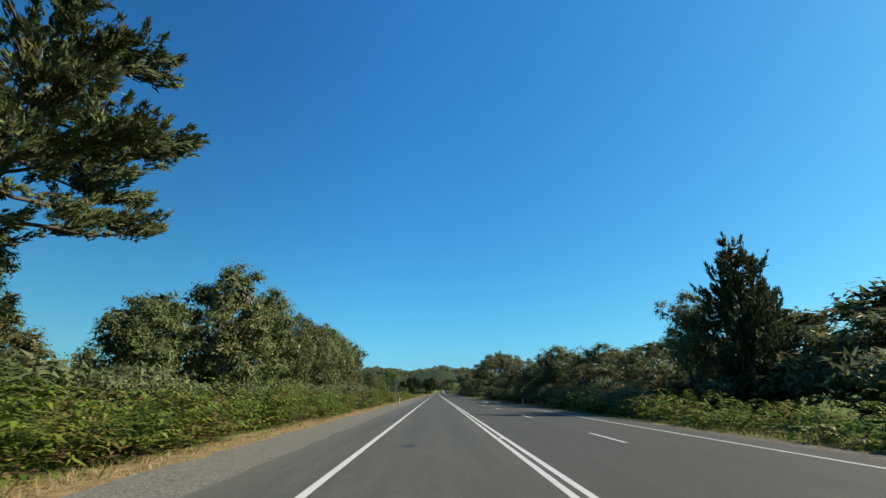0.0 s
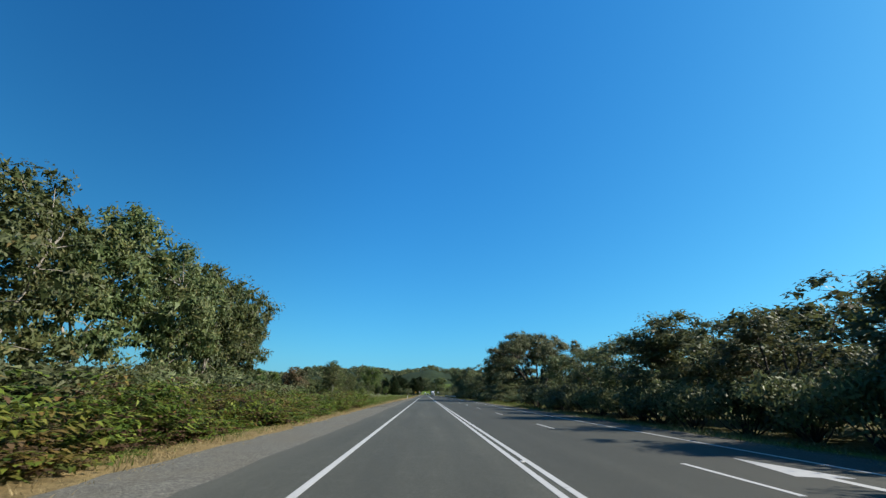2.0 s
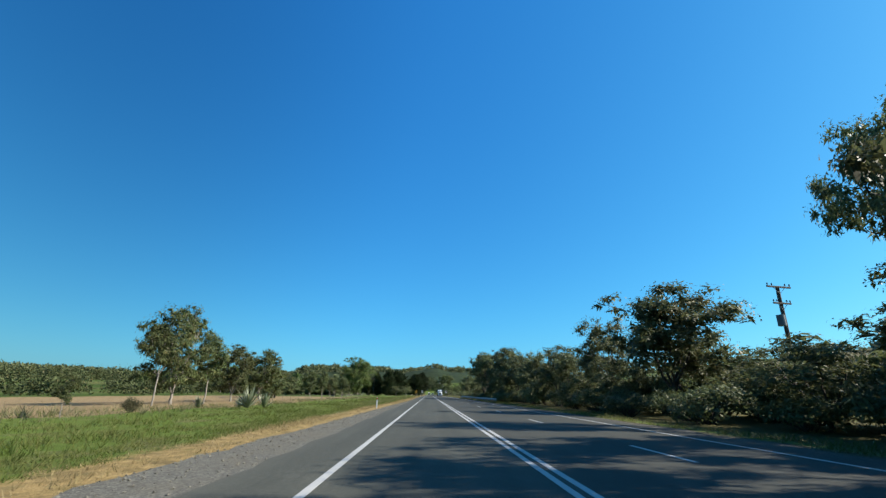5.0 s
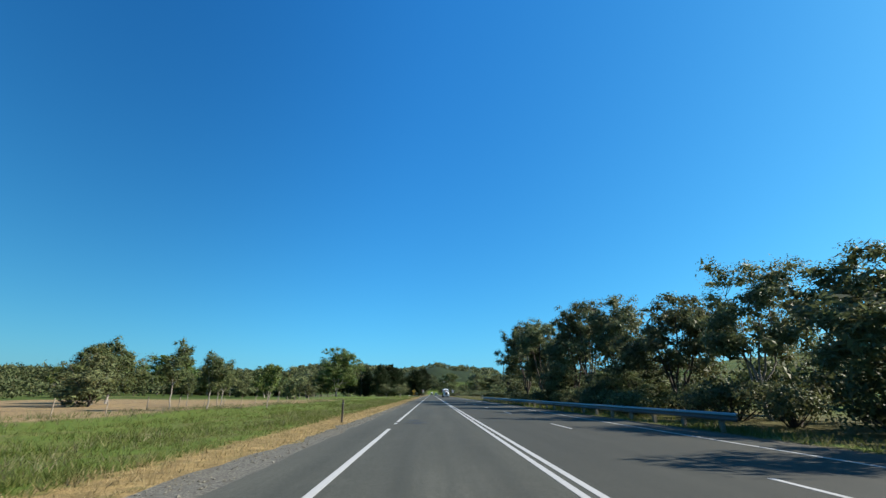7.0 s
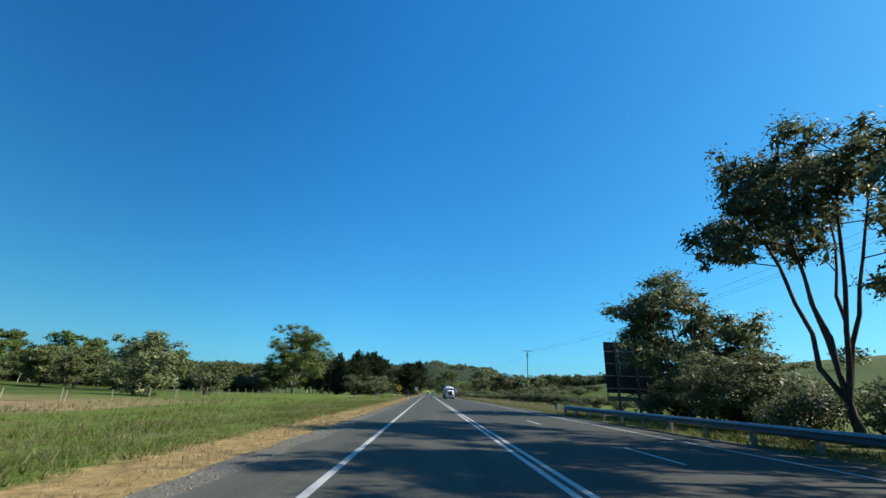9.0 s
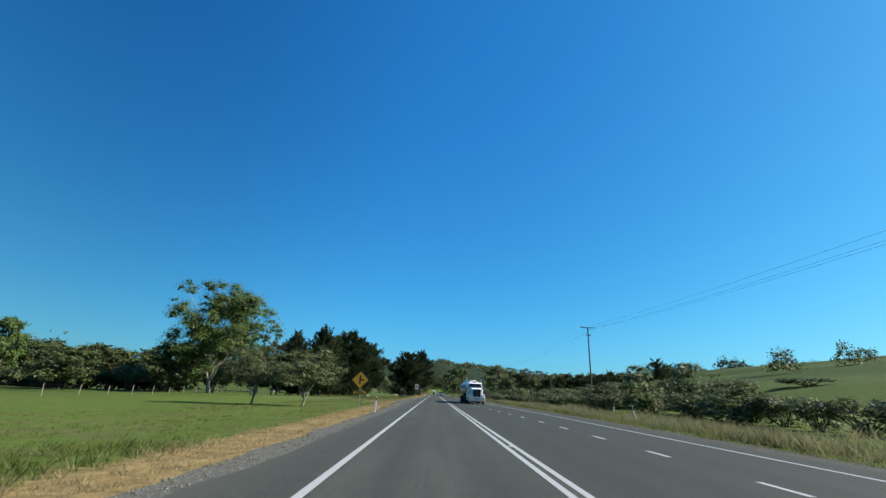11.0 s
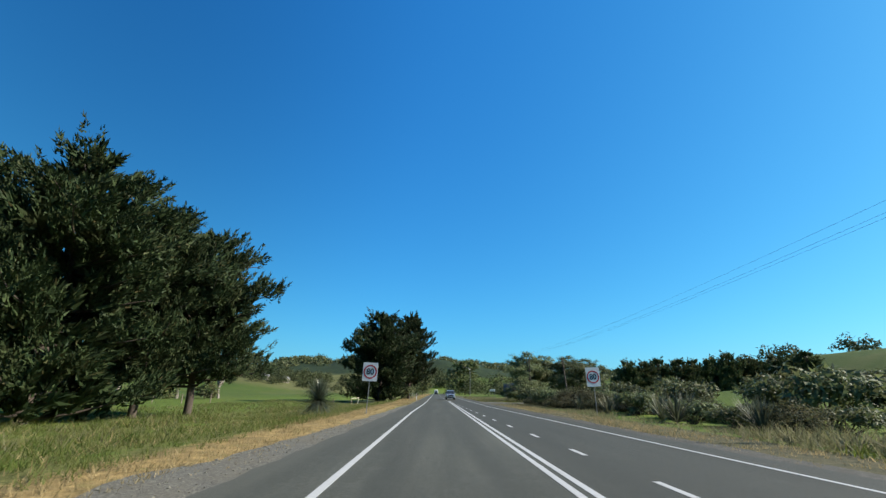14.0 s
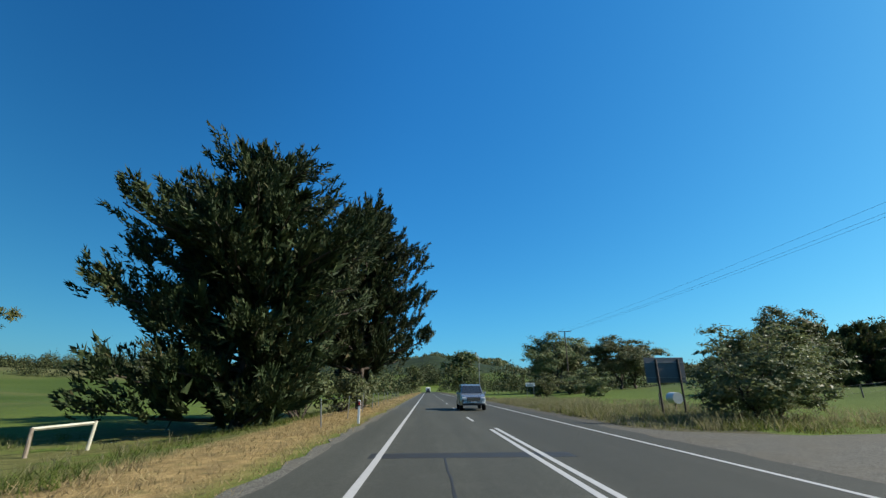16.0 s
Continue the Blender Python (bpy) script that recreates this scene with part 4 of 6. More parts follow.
LEFT_MID = [("C", -20.8, 103, 12.8, 3.5), ("A", -27.6, 119, 15.0, 4.4), ("B", -34, 129, 11.0, 2.8), ("B", -48, 154.5, 15.5, 3.8), ("G", -26, 145, 6.6, 2.95), ("C", -38, 139, 8.5, 3.4), ("C", -33, 124, 8.0, 3.0), ("D", -46, 152, 6.0, 3.6), ("L", -25, 177.5, 8.0, 2.0), ("B", -26.5, 183, 10.4, 3.4),
            ("L", -25.5, 188, 8.2, 2.2), ("B", -26, 196, 7.4, 2.8), ("C", -26, 206, 7.6, 3.4), ("A", -27.5, 215, 5.6, 2.6), ("L", -22, 229, 5.6, 1.6), ("D", -34, 236, 5.6, 3.0), ("C", -38, 242, 6.4, 3.4), ("L", -17.4, 226, 4.4, 1.4)]
for row in LEFT_MID:
    plant(*row)
LEFT_FIELD = [("A", -42, 250, 8.4, 3.6), ("D", -35, 304, 8.8, 4.6), ("T", -35, 319, 3.6, 3.2), ("C", -50, 327, 9.5, 4.8), ("D", -62, 340, 9, 5), ("F", -75, 345, 9, 5), ("F", -88, 352, 9, 5.5),
              ("Y", -116, 404, 16, 5.5), ("Y", -130, 408, 18, 6), ("Y", -145, 404, 17, 6), ("F", -100, 345, 9, 5), ("F", -112, 340, 9, 5), ("F", -58, 372, 6.5, 5), ("F", -66, 388, 8.5, 5.5), ("F", -54, 398, 10, 6), ("F", -46, 380, 8, 5)]
for row in LEFT_FIELD:
    plant(*row)
LEFT_FAR = [("B", -36, 402, 9, 4), ("F", -42, 408, 9.5, 4.5), ("A", -48, 400, 9, 4.5), ("F", -34, 420, 10, 4), ("F", -54, 412, 10, 5), ("W", -40.2, 383, 20.8, 9.6), ("O", -10.4, 337.2, 4.5, 3.0), ("O", -15, 338.5, 4.6, 2.4), ("Q", -20.8, 406, 15.4, 7.2), ("P", -16.9, 414, 13.6, 5.0), ("P", -18.6, 411, 14.2, 4.6), ("B", -31, 397, 8.5, 3.6), ("C", -38, 398, 10.3, 3.4), ("I", -23.4, 393.5, 14.4, 4.8), ("I", -22.8, 398.5, 12.6, 3.6), ("I", -30.2, 397, 13.8, 3.8),
            ("Z", -58, 466, 21, 9.0), ("Z", -50, 471, 19.5, 8.2), ("Z", -44.0, 475, 14.5, 6.0), ("D", -52, 468, 4.5, 4.0), ("D", -45, 472, 3.6, 3.2), ("Q", -9.9, 460.5, 15.6, 6.8), ("P", -5.4, 471, 17.0, 5.4), ("S", -7.5, 463, 2.6, 2.2), ("S", -6.2, 468, 2.4, 2.0), ("S", -5.6, 474, 2.6, 2.0)]
for row in LEFT_FAR:
    plant(*row)
for k in range(17):
    plant("F", -58 - 6.0 * k + spin.uniform(-1.5, 1.5), 396 - 1.2 * k + spin.uniform(-3, 3), spin.uniform(8.0, 10.5), spin.uniform(4.4, 5.6), "dark gum in the tree belt behind the field")
for k in range(9):
    plant("Y", -70 - 8.5 * k + spin.uniform(-2, 2), 374 - 1.5 * k + spin.uniform(-4, 4), spin.uniform(8.5, 12.0), spin.uniform(2.2, 3.0))
for k in range(26):
    plant("s", -54 - 4.2 * k + spin.uniform(-1.5, 1.5), 389 - 0.8 * k + spin.uniform(-3, 3), spin.uniform(3.0, 5.5), spin.uniform(3.0, 4.2), "dark shrub under the trees of the field belt")
RIGHT_FAR = [("J", 31.5, 363.8, 6.4, 2.6), ("J", 33.6, 365.5, 5.4, 2.4), ("D", 21, 332, 3.2, 3.2), ("D", 23, 362, 3.4, 3.4), ("D", 24, 374, 3.2, 3.6), ("D", 22.5, 386, 3.2, 3.4), ("D", 30, 356, 4.0, 4.5), ("D", 31, 380, 4.0, 4.5),
             ("D", 22, 350, 5.6, 2.8), ("D", 25, 345, 5.6, 3.0), ("R", 39.5, 573.6, 18.4, 11.0), ("R", 54.5, 563.3, 15.2, 9.0), ("R", 46, 580, 17.0, 10.0), ("R", 62, 570, 14.5, 9.0), ("R", 27.4, 471, 7.8, 3.6), ("D", 13.2, 455.6, 4.4, 2.9), ("D", 16.4, 458, 3.8, 2.6),
             ("F", 21, 705, 24, 14), ("F", -9, 690, 15, 7), ("D", 30, 520, 6, 4), ("D", 24, 530, 5.5, 4), ("D", 34, 545, 6, 5)]
for row in RIGHT_FAR:
    plant(*row)
for k in range(12):
    hx, hy = 50.5 + 4.9 * k, 501 + 0.5 * k + spin.uniform(-1, 1)
    plant("K", hx, hy, 11.4 + 0.05 * (hx - 61) - float(gz(hx, hy)) + spin.uniform(-1.6, 0.8), spin.uniform(3.8, 5.2), "dense dark conifer in a hilltop windbreak")
for y in np.arange(12, 112, 5.0):
    plant("S", -15.5 + spin.uniform(-1, 1), y + spin.uniform(-2, 2), spin.uniform(1.9, 2.8), spin.uniform(2.2, 3.0))
for k in range(20):
    x, y = spin.uniform(15.5, 21), 112 + 1.15 * k + spin.uniform(-0.6, 0.6)
    plant("SV"[k % 2], x, y, spin.uniform(0.6, 1.05), spin.uniform(1.2, 1.9), "low tangled scrub between the verge and the pasture")
for px, py, ph in ((-19.5, 166, 1.0), (-24, 158, 1.2)):
    plant("V", px, py, ph, ph * 0.6, "small grey-green bush at the paddock fence")
plant("L", -17.8, 158.4, 2.1, 0.6, "thin young gum beside the paddock fence")
plant("Y", -15.5, 233.2, 4.2, 1.2, "feathery green sapling in the roadside grass")
for px, py, ph in ((-21, 236, 4.6), (-22.5, 238.5, 4.8), (-28, 243, 3.5), (-24, 262, 4.2), (-21, 266, 3.2), (-26, 280, 3.6)):
    plant("L", px, py, ph, ph * 0.27, "thin young gum beside the paddock fence")
for row in (("V", -14.5, 134, 1.5, 2.2), ("V", -16.2, 138, 1.6, 2.4), ("V", -13.4, 130, 1.3, 2.0), ("V", -18, 142, 1.6, 2.2)):
    plant(*row, "tangled brown-green bush at the paddock edge")
for y in np.arange(99, 124, 3.0):
    plant("V", -11.5 + spin.uniform(-2, 1), y, spin.uniform(1.1, 1.6), spin.uniform(1.4, 2.0), "low tangled bush among the bracken")
for y in np.arange(31, 107, 3.0):
    plant(spin.choice("ST"), 12.9 + spin.uniform(-0.3, 0.5), y, spin.uniform(1.8, 2.9), spin.uniform(1.7, 2.2))
for y in np.arange(126, 276, 4.2):
    plant(spin.choice("ST"), 14.4 + spin.uniform(-0.5, 2.5), y, spin.uniform(1.4, 2.8), spin.uniform(1.6, 2.6))
for y in np.arange(226, 292, 4.4):
    plant(spin.choice("ST"), 19.5 + spin.uniform(-1.2, 3), y, spin.uniform(1.8, 3.0), spin.uniform(2.4, 3.2), "tangled shrub behind the guard rail")
for y in np.arange(362, 424, 4.6):
    plant(spin.choice("ST"), 28 + spin.uniform(-2.5, 7), y, spin.uniform(1.7, 2.7), spin.uniform(2.8, 3.8), "broad olive bush at the foot of the hill")
for y in np.arange(358, 432, 4.4):
    plant(spin.choice("ST"), 40 + spin.uniform(-5, 9), y, spin.uniform(1.0, 1.9), spin.uniform(2.8, 4.0), "broad olive bush at the foot of the hill")
for y in np.arange(402, 442, 4.4):
    plant(spin.choice("ST"), 22 + spin.uniform(-2, 3), y, spin.uniform(2.5, 3.3), spin.uniform(2.4, 3.2))
for y in np.arange(396, 424, 3.2):
    for x in (14.4, 17.2):
        plant(spin.choice("STV"), x + spin.uniform(-0.8, 1.0), y + spin.uniform(-1.4, 1.4), spin.uniform(0.9, 1.8), spin.uniform(1.3, 2.0))
for y in np.arange(426, 444, 2.6):
    for x in (11.7, 14.2, 17.0):
        plant(spin.choice("VVT"), x + spin.uniform(-0.4, 0.9), y + spin.uniform(-1, 1), spin.uniform(1.1, 2.3), spin.uniform(1.4, 2.2))
for y in np.arange(300, 396, 3.4):
    plant(spin.choice("ST"), 17.4 + spin.uniform(-1.8, 4) + (5 if y < 352 else 0), y, spin.uniform(1.2, 2.1), spin.uniform(1.7, 2.4))

# ---- low growth ----
def bracken(name, x0, x1, y0, y1, per_m2, high, seed, label, leaf=None):
    """A bed of bracken: arching fronds, each with pairs of leaflets."""
    rng = np.random.default_rng(seed)
    n = int((x1 - x0) * (y1 - y0) * per_m2)
    sgn = 1 if x0 > 0 else -1
    near = x0 if sgn > 0 else x1
    d = np.abs(rng.beta(0.9, 2.2, n)) * (x1 - x0)
    x, y = near + sgn * d, rng.uniform(y0, y1, n)
    edge = 0.35 * np.sin(y * 0.9) + 0.3 * np.sin(y * 0.37 + 1)
    x = x + sgn * np.maximum(edge, -0.2)
    mound = 1.5 * np.sin(x * 0.9 + y * 0.55) * np.sin(y * 0.41 + 2) + 0.8 * np.sin(x * 1.9 - y * 0.8) * np.sin(y * 1.25 + 1)
    lump = np.clip(0.70 + 0.30 * mound + 0.12 * rng.normal(size=n), 0.25, 1.3)
    h = high * lump * smooth01(0.62 + d / 1.4)
    a = rng.uniform(0, 2 * np.pi, n)
    z = gz(x, y)
    root = np.stack([x, y, z + h * rng.uniform(0.03, 0.80, n)], -1)
    out = np.stack([np.cos(a), np.sin(a), np.zeros(n)], -1)
    ln = rng.uniform(0.55, 1.05, n) * high / 1.15
    V, F, m = [], [], 0
    side = np.stack([-np.sin(a), np.cos(a), np.zeros(n)], -1)
    for k in range(8):
        s = 0.10 + k * 0.118
        p = root + out * (ln * s)[:, None] + np.array([0, 0, 1]) * (h * 0.42 * (1.5 * s - 1.15 * s * s))[:, None]
        w = ln * 0.26 * (1 - s) ** 0.8 + 0.03
        for sg in (-1, 1):
            way = unit(side * sg + out * 0.45 + np.array([0, 0, -0.3]) + rng.normal(size=(n, 3)) * 0.3)
            q = np.stack([p - out * 0.052, p + way * w[:, None], p + out * 0.052], 1).reshape(-1, 3)
            V.append(q)
            F.append(np.arange(3 * n).reshape(n, 3) + m)
            m += 3 * n
    ob = put(name, mesh_np(name, np.concatenate(V), np.concatenate(F)), leaf or FERN_LEAF)
    return tagged(ob, label, "bracken", kind="stuff")


bracken("bracken", -14.5, -6.3, -8, 107, 12, 1.55, 71, "thick green and browning bracken along the verge")
bracken("dead_bracken", -13.5, -6.6, 34, 107, 3.6, 1.5, 75, "brown dying bracken among the green", DEAD_LEAF)
bracken("dead_bracken", -8.2, -6.1, -8, 108, 6, 0.6, 74, "brown dead bracken along the foot of the bank", DEAD_LEAF)
bracken("bracken", 10.8, 15.5, -4, 44, 10, 1.3, 72, "low green bracken in front of the trees")
bracken("bracken", -16.0, -8.0, 106, 131, 10, 0.95, 73, "thinning bracken at the end of the bank")
bracken("dead_bracken", -17.0, -9.2, 106, 134, 8, 1.15, 76, "red-brown dying bracken at the end of the bank", DEAD_LEAF)


def grass(name, material, rows, seed, label, category="grass"):
    """Tufts of blades over stretches: x0, x1, y0, y1, tufts per square metre, height."""
    rng = np.random.default_rng(seed)
    V, F, m = [], [], 0
    for x0, x1, y0, y1, per, high in rows:
        n = int(abs((x1 - x0) * (y1 - y0)) * per)
        x, y = rng.uniform(x0, x1, n), rng.uniform(y0, y1, n)
        keep = np.sin(x * 1.3 + y * 0.6) * np.sin(y * 0.9 - x * 0.4) + rng.normal(size=n) * 0.5 > -0.5
        x, y = x[keep], y[keep]
        n = len(x)
        hh = high * (0.75 + 0.35 * np.sin(x * 0.9 + 1) * np.sin(y * 0.33)) * rng.uniform(0.6, 1.3, n)
        root = np.stack([x, y, gz(x, y) - 0.01], -1)
        for k in range(4):
            b = root + np.concatenate([rng.normal(size=(n, 2)) * 0.06, np.zeros((n, 1))], 1)
            lean = rng.normal(size=(n, 2)) * 0.55
            tip = b + np.stack([lean[:, 0] * hh, lean[:, 1] * hh, hh * rng.uniform(0.7, 1.1, n)], -1)
            w = np.stack([rng.normal(size=n), rng.normal(size=n), np.zeros(n)], -1)
            w = unit(w) * (0.007 + 0.022 * hh)[:, None]
            V.append(np.stack([b - w, b + w, tip], 1).reshape(-1, 3))
            F.append(np.arange(3 * n).reshape(n, 3) + m)
            m += 3 * n
    ob = put(name, mesh_np(name, np.concatenate(V), np.concatenate(F)), material)
    return tagged(ob, label, category, kind="stuff")


grass("green_grass", GRASS_LEAF, [(-8.2, -6.0, 106, 190, 40, 0.19), (-8.2, -5.4, 190, 312, 40, 0.19), (-11, -8.2, 118, 312, 24, 0.22), (-15, -11, 118, 312, 10, 0.26), (-24, -15, 130, 312, 2.8, 0.3), (-16, -5.6, 312, 380, 12, 0.11), (-8.2, -5.6, 380, 445, 24, 0.26), (-15, -8.2, 380, 445, 16, 0.34), (-27, -15, 384, 458, 7, 0.40), (-6.6, -5.4, -5, 118, 8, 0.25), (-9.5, -6.4, 445, 520, 8, 0.3)],
      81, "lush green roadside grass with seed heads")
grass("dry_grass", STRAW_LEAF, [(-5.3, -4.6, -6, 150, 8, 0.09), (-4.6, -3.7, 190, 345, 9, 0.09), (-4.6, -3.6, 390, 440, 8, 0.1), (-6.4, -5.1, -6, 116, 26, 0.14), (9.3, 10.6, -6, 120, 10, 0.12), (-6.5, -5.0, 116, 190, 26, 0.16), (-5.8, -5.0, 190, 345, 26, 0.16), (-5.0, -4.0, 190, 345, 24, 0.14), (7.4, 9.8, 392, 436, 20, 0.16), (-6.2, -4.4, 378, 432, 30, 0.16), (-6, -4.1, 345, 356, 30, 0.15), (-8.6, -5.6, 355, 363, 28, 0.18), (-8.4, -5.4, 362.5, 369, 16, 0.17), (-6.6, -4.6, 369, 377, 7, 0.17), (-6.4, -3.0, 426, 500, 30, 0.15), (-16, -6.5, 372, 440, 1.2, 0.38), (-7, -3, 500, 640, 5, 0.25)],
      82, "short dry straw-coloured grass at the road edge")
grass("verge_grass", HAY_LEAF, [(-26, -16, 138, 178, 2.0, 0.6), (-22, -17, 178, 300, 2.0, 0.5), (-10, -6.2, 185, 300, 4.0, 0.30), (9.6, 20, 427, 446, 9, 0.32), (9.6, 12.6, 390, 430, 8, 0.42), (-27, -9, 384, 456, 1.9, 0.40), (9.7, 12.5, 10, 205, 7, 0.2), (10.8, 14.5, 284, 400, 17, 0.62), (14.5, 19, 300, 400, 5, 0.6), (9.7, 11, 286, 345, 8, 0.3), (7.6, 10.5, 395, 440, 10, 0.2), (7, 18, 452, 500, 9, 0.6), (18, 26, 430, 520, 3, 0.5)],
      83, "pale dry grass on the far verge")
grass("verge_green_grass", GRASS_LEAF, [(9.7, 12.5, 4, 100, 6, 0.22), (9.8, 12.5, 100, 300, 9, 0.28), (11, 16, 100, 132, 9, 0.5), (9.8, 14, 205, 290, 8, 0.35), (9.7, 13.5, 300, 395, 12, 0.36), (7, 16, 451.5, 475, 11, 0.4), (13, 19, 118, 136, 3, 0.4)],
      84, "green grass on the far verge")


def far_woods(name, seed, spots, leaf, label, per=120, fine=1.0):
    """Distant trees too far to pick apart: rough crowns of leaf clumps on the ground."""
    rng = np.random.default_rng(seed)
    spots = np.asarray(spots)
    n = len(spots)
    c = np.repeat(spots, per, axis=0)
    d = unit(rng.normal(size=(n * per, 3)))
    d[:, 2] = np.abs(d[:, 2]) * 1.5 - 0.62
    h, r = c[:, 2], c[:, 3]
    rad = rng.uniform(0.55, 1.0, n * per)
    lobe = 1 + 0.25 * np.sin(np.arctan2(d[:, 1], d[:, 0]) * 3 + c[:, 0]) + 0.2 * np.sin(d[:, 2] * 7 + c[:, 1])
    base = np.stack([c[:, 0] + d[:, 0] * r * rad * lobe, c[:, 1] + d[:, 1] * r * rad * lobe, gz(c[:, 0], c[:, 1]) + h * (0.38 + 0.55 * d[:, 2] * rad * lobe)], -1)
    way = unit(d + rng.normal(size=d.shape) * 0.5)
    v, f = leaves(base, way, fine * r * rng.uniform(0.4, 0.7, n * per), fine * r * rng.uniform(0.3, 0.5, n * per), rng, unit(d + np.array([0, 0, 0.2]) + rng.normal(size=d.shape) * 0.45))
    return tagged(put(name, mesh_np(name, v, f), leaf), label, "trees", kind="stuff")


wr = np.random.default_rng(91)
belt = []
for k in range(260):  # tree belts beyond the fields to the west
    x = -wr.uniform(85, 420)
    y = 395 - 0.12 * x + wr.normal() * 14 + wr.choice([0, 60, 130])
    if y < 428 or x < -250:
        belt.append((x, y, wr.uniform(7, 14), wr.uniform(3.5, 6.5)))
for k in range(90):  # bushes under the belt
    x = -wr.uniform(56, 165)
    belt.append((x, 400 + 0.2 * (x + 58) + wr.normal() * 3, wr.uniform(3.5, 6), wr.uniform(3.2, 4.8)))
valley = []
for k in range(190):  # low woods on the rise across the western valley
    x = -wr.uniform(70, 480)
    valley.append((x, 722 + wr.uniform(0, 40) + wr.choice([0, 0, 110]) - 0.12 * (x + 90), wr.uniform(10, 15), wr.uniform(5, 9)))
for k in range(46):  # garden trees round the houses, and bushes on the slope
    x = -wr.uniform(62, 190)
    valley.append((x, wr.uniform(664, 700), wr.uniform(2.5, 8), wr.uniform(3, 5)))
valley += [(-172, 640, 4.2, 5.0), (-164, 642, 3.4, 4.0), (-181, 644, 4.4, 5.0)]
far_woods("valley_woods", 95, valley, HEDGE_LEAF, "dark low woods across the western valley", 460, 0.24)
for k in range(60):  # round the paddock
    belt.append((-wr.uniform(80, 130), wr.uniform(100, 330), wr.uniform(3.5, 6), wr.uniform(2.5, 4)))
ahead = []
for k in range(130):  # both sides of the road ahead
    side = wr.choice([-1, 1])
    y = wr.uniform(560, 900)
    ahead.append((side * wr.uniform(9 + (y - 560) * 0.01, 90 if side > 0 else 34), y, wr.uniform(6, 15), wr.uniform(3, 6.5)))
for k in range(120):  # valley to the east
    belt.append((wr.uniform(40, 260), wr.uniform(560, 800), wr.uniform(5, 11), wr.uniform(3, 6)))
for k in range(40):  # where the road leaves the valley
    belt.append((wr.uniform(-14, 16), wr.uniform(905, 1000), wr.uniform(10, 18), wr.uniform(5, 8)))
far_woods("tree_belt", 92, belt, HEDGE_LEAF, "distant dark tree belts beyond the fields", 200, 0.39)
far_woods("roadside_woods", 96, ahead, HEDGE_LEAF, "dark trees along both sides of the road ahead", 420, 0.26)
hills = []
while len(hills) < 1200:
    a, r = wr.uniform(-0.85, 0.75), wr.uniform(900, 1750)
    x, y = r * math.sin(a), 250 + r * math.cos(a)
    if math.sin(x * 0.011 + 1) * math.sin(y * 0.009) > -0.35:
        hills.append((x, y, wr.uniform(9, 15), wr.uniform(7, 12)))
far_woods("hill_forest", 93, hills, SHRUB_LEAF, "dark forest over the far hills", 54, 0.85)
lone = [(wr.uniform(60, 200), wr.uniform(180, 430), wr.uniform(4, 7), wr.uniform(2.5, 4)) for k in range(14)]
far_woods("hillside_trees", 94, lone, GUM_LEAF, "scattered trees on the green hillside", 500, 0.3)


def spiky(name, x, y, n, length, width, material, label, category, seed, rise=0.7, group="", hub=0.0, low=0.05):
    """A rosette of sword leaves from one crown."""
    rng = np.random.default_rng(seed)
    t = thing(name, x, y, float(gz(x, y)), label=label, category=category, group=group)
    M = Mesher()
    for k in range(n):
        a, up = rng.uniform(0, 2 * np.pi), rng.uniform(0.05, 1.0) ** rise * (1 - low) + low
        o = np.array([math.cos(a), math.sin(a), 0])
        s = np.array([-math.sin(a), math.cos(a), 0])
        ln = length * rng.uniform(0.7, 1.1)
        st = np.linspace(0, 1, 5)
        p = o * (ln * st * math.cos(up * 1.45))[:, None] + np.array([0, 0, 1]) * (ln * (st * math.sin(up * 1.45) - 0.22 * st**2.2 * (1 - up * 0.6)))[:, None]
        p[:, 2] = np.maximum(p[:, 2] + hub, 0.02) + 0.05
        w = width * np.array([0.8, 1.0, 0.85, 0.55, 0.05])
        keel = p - np.array([0, 0, 1]) * (w * 0.35)[:, None]
        V = np.stack([p - s * w[:, None], keel, p + s * w[:, None]], 1).reshape(-1, 3)
        F = [[3 * i + j, 3 * i + j + 1, 3 * i + j + 4, 3 * i + j + 3] for i in range(4) for j in range(2)]
        M.add(V, F)
    put("foliage", M.mesh("foliage"), material, t)
    return t


AGAVE_LEAF = leafy("agave_leaf", (0.09, 0.115, 0.07), (0.14, 0.17, 0.105), (0.25, 0.27, 0.16), (0.28, 0.26, 0.14), 0.08, 0.45, 0.4)
for n, (x, y, s) in enumerate(((-15.3, 174.6, 2.0), (-16.2, 176.2, 1.7), (-14.6, 176.4, 1.5), (-18.7, 173.2, 1.0), (-17.4, 178, 0.9))):
    spiky("agave", x, y, 42, s, 0.075, AGAVE_LEAF, "grey-green agave with stiff pointed leaves", "agave", 101 + n, 0.55, "roadside agaves")
YUCCA_LEAF = leafy("yucca_leaf", (0.022, 0.032, 0.02), (0.05, 0.065, 0.04), (0.10, 0.12, 0.08), (0.14, 0.13, 0.08), 0.08, 0.35, 0.5)
spiky("yucca", -7.6, 411.8, 760, 1.62, 0.017, YUCCA_LEAF, "large dark yucca with a dense ball of narrow leaves", "yucca", 111, 0.9, "", 0.85, -0.62)
for n, (x, y, s) in enumerate(((12.6, 407, 1.8), (13.8, 411, 1.9), (12.4, 416, 1.6), (15.2, 405, 1.7), (14.6, 420, 1.8), (12.8, 401, 1.6), (16.5, 413, 2.0), (13.2, 425, 1.5))):
    spiky("flax_bush", x, y, 90, s, 0.035, FLAX_LEAF, "grey flax bush with arching strap leaves", "flax", 121 + n, 0.45, "flax bushes by the sign")

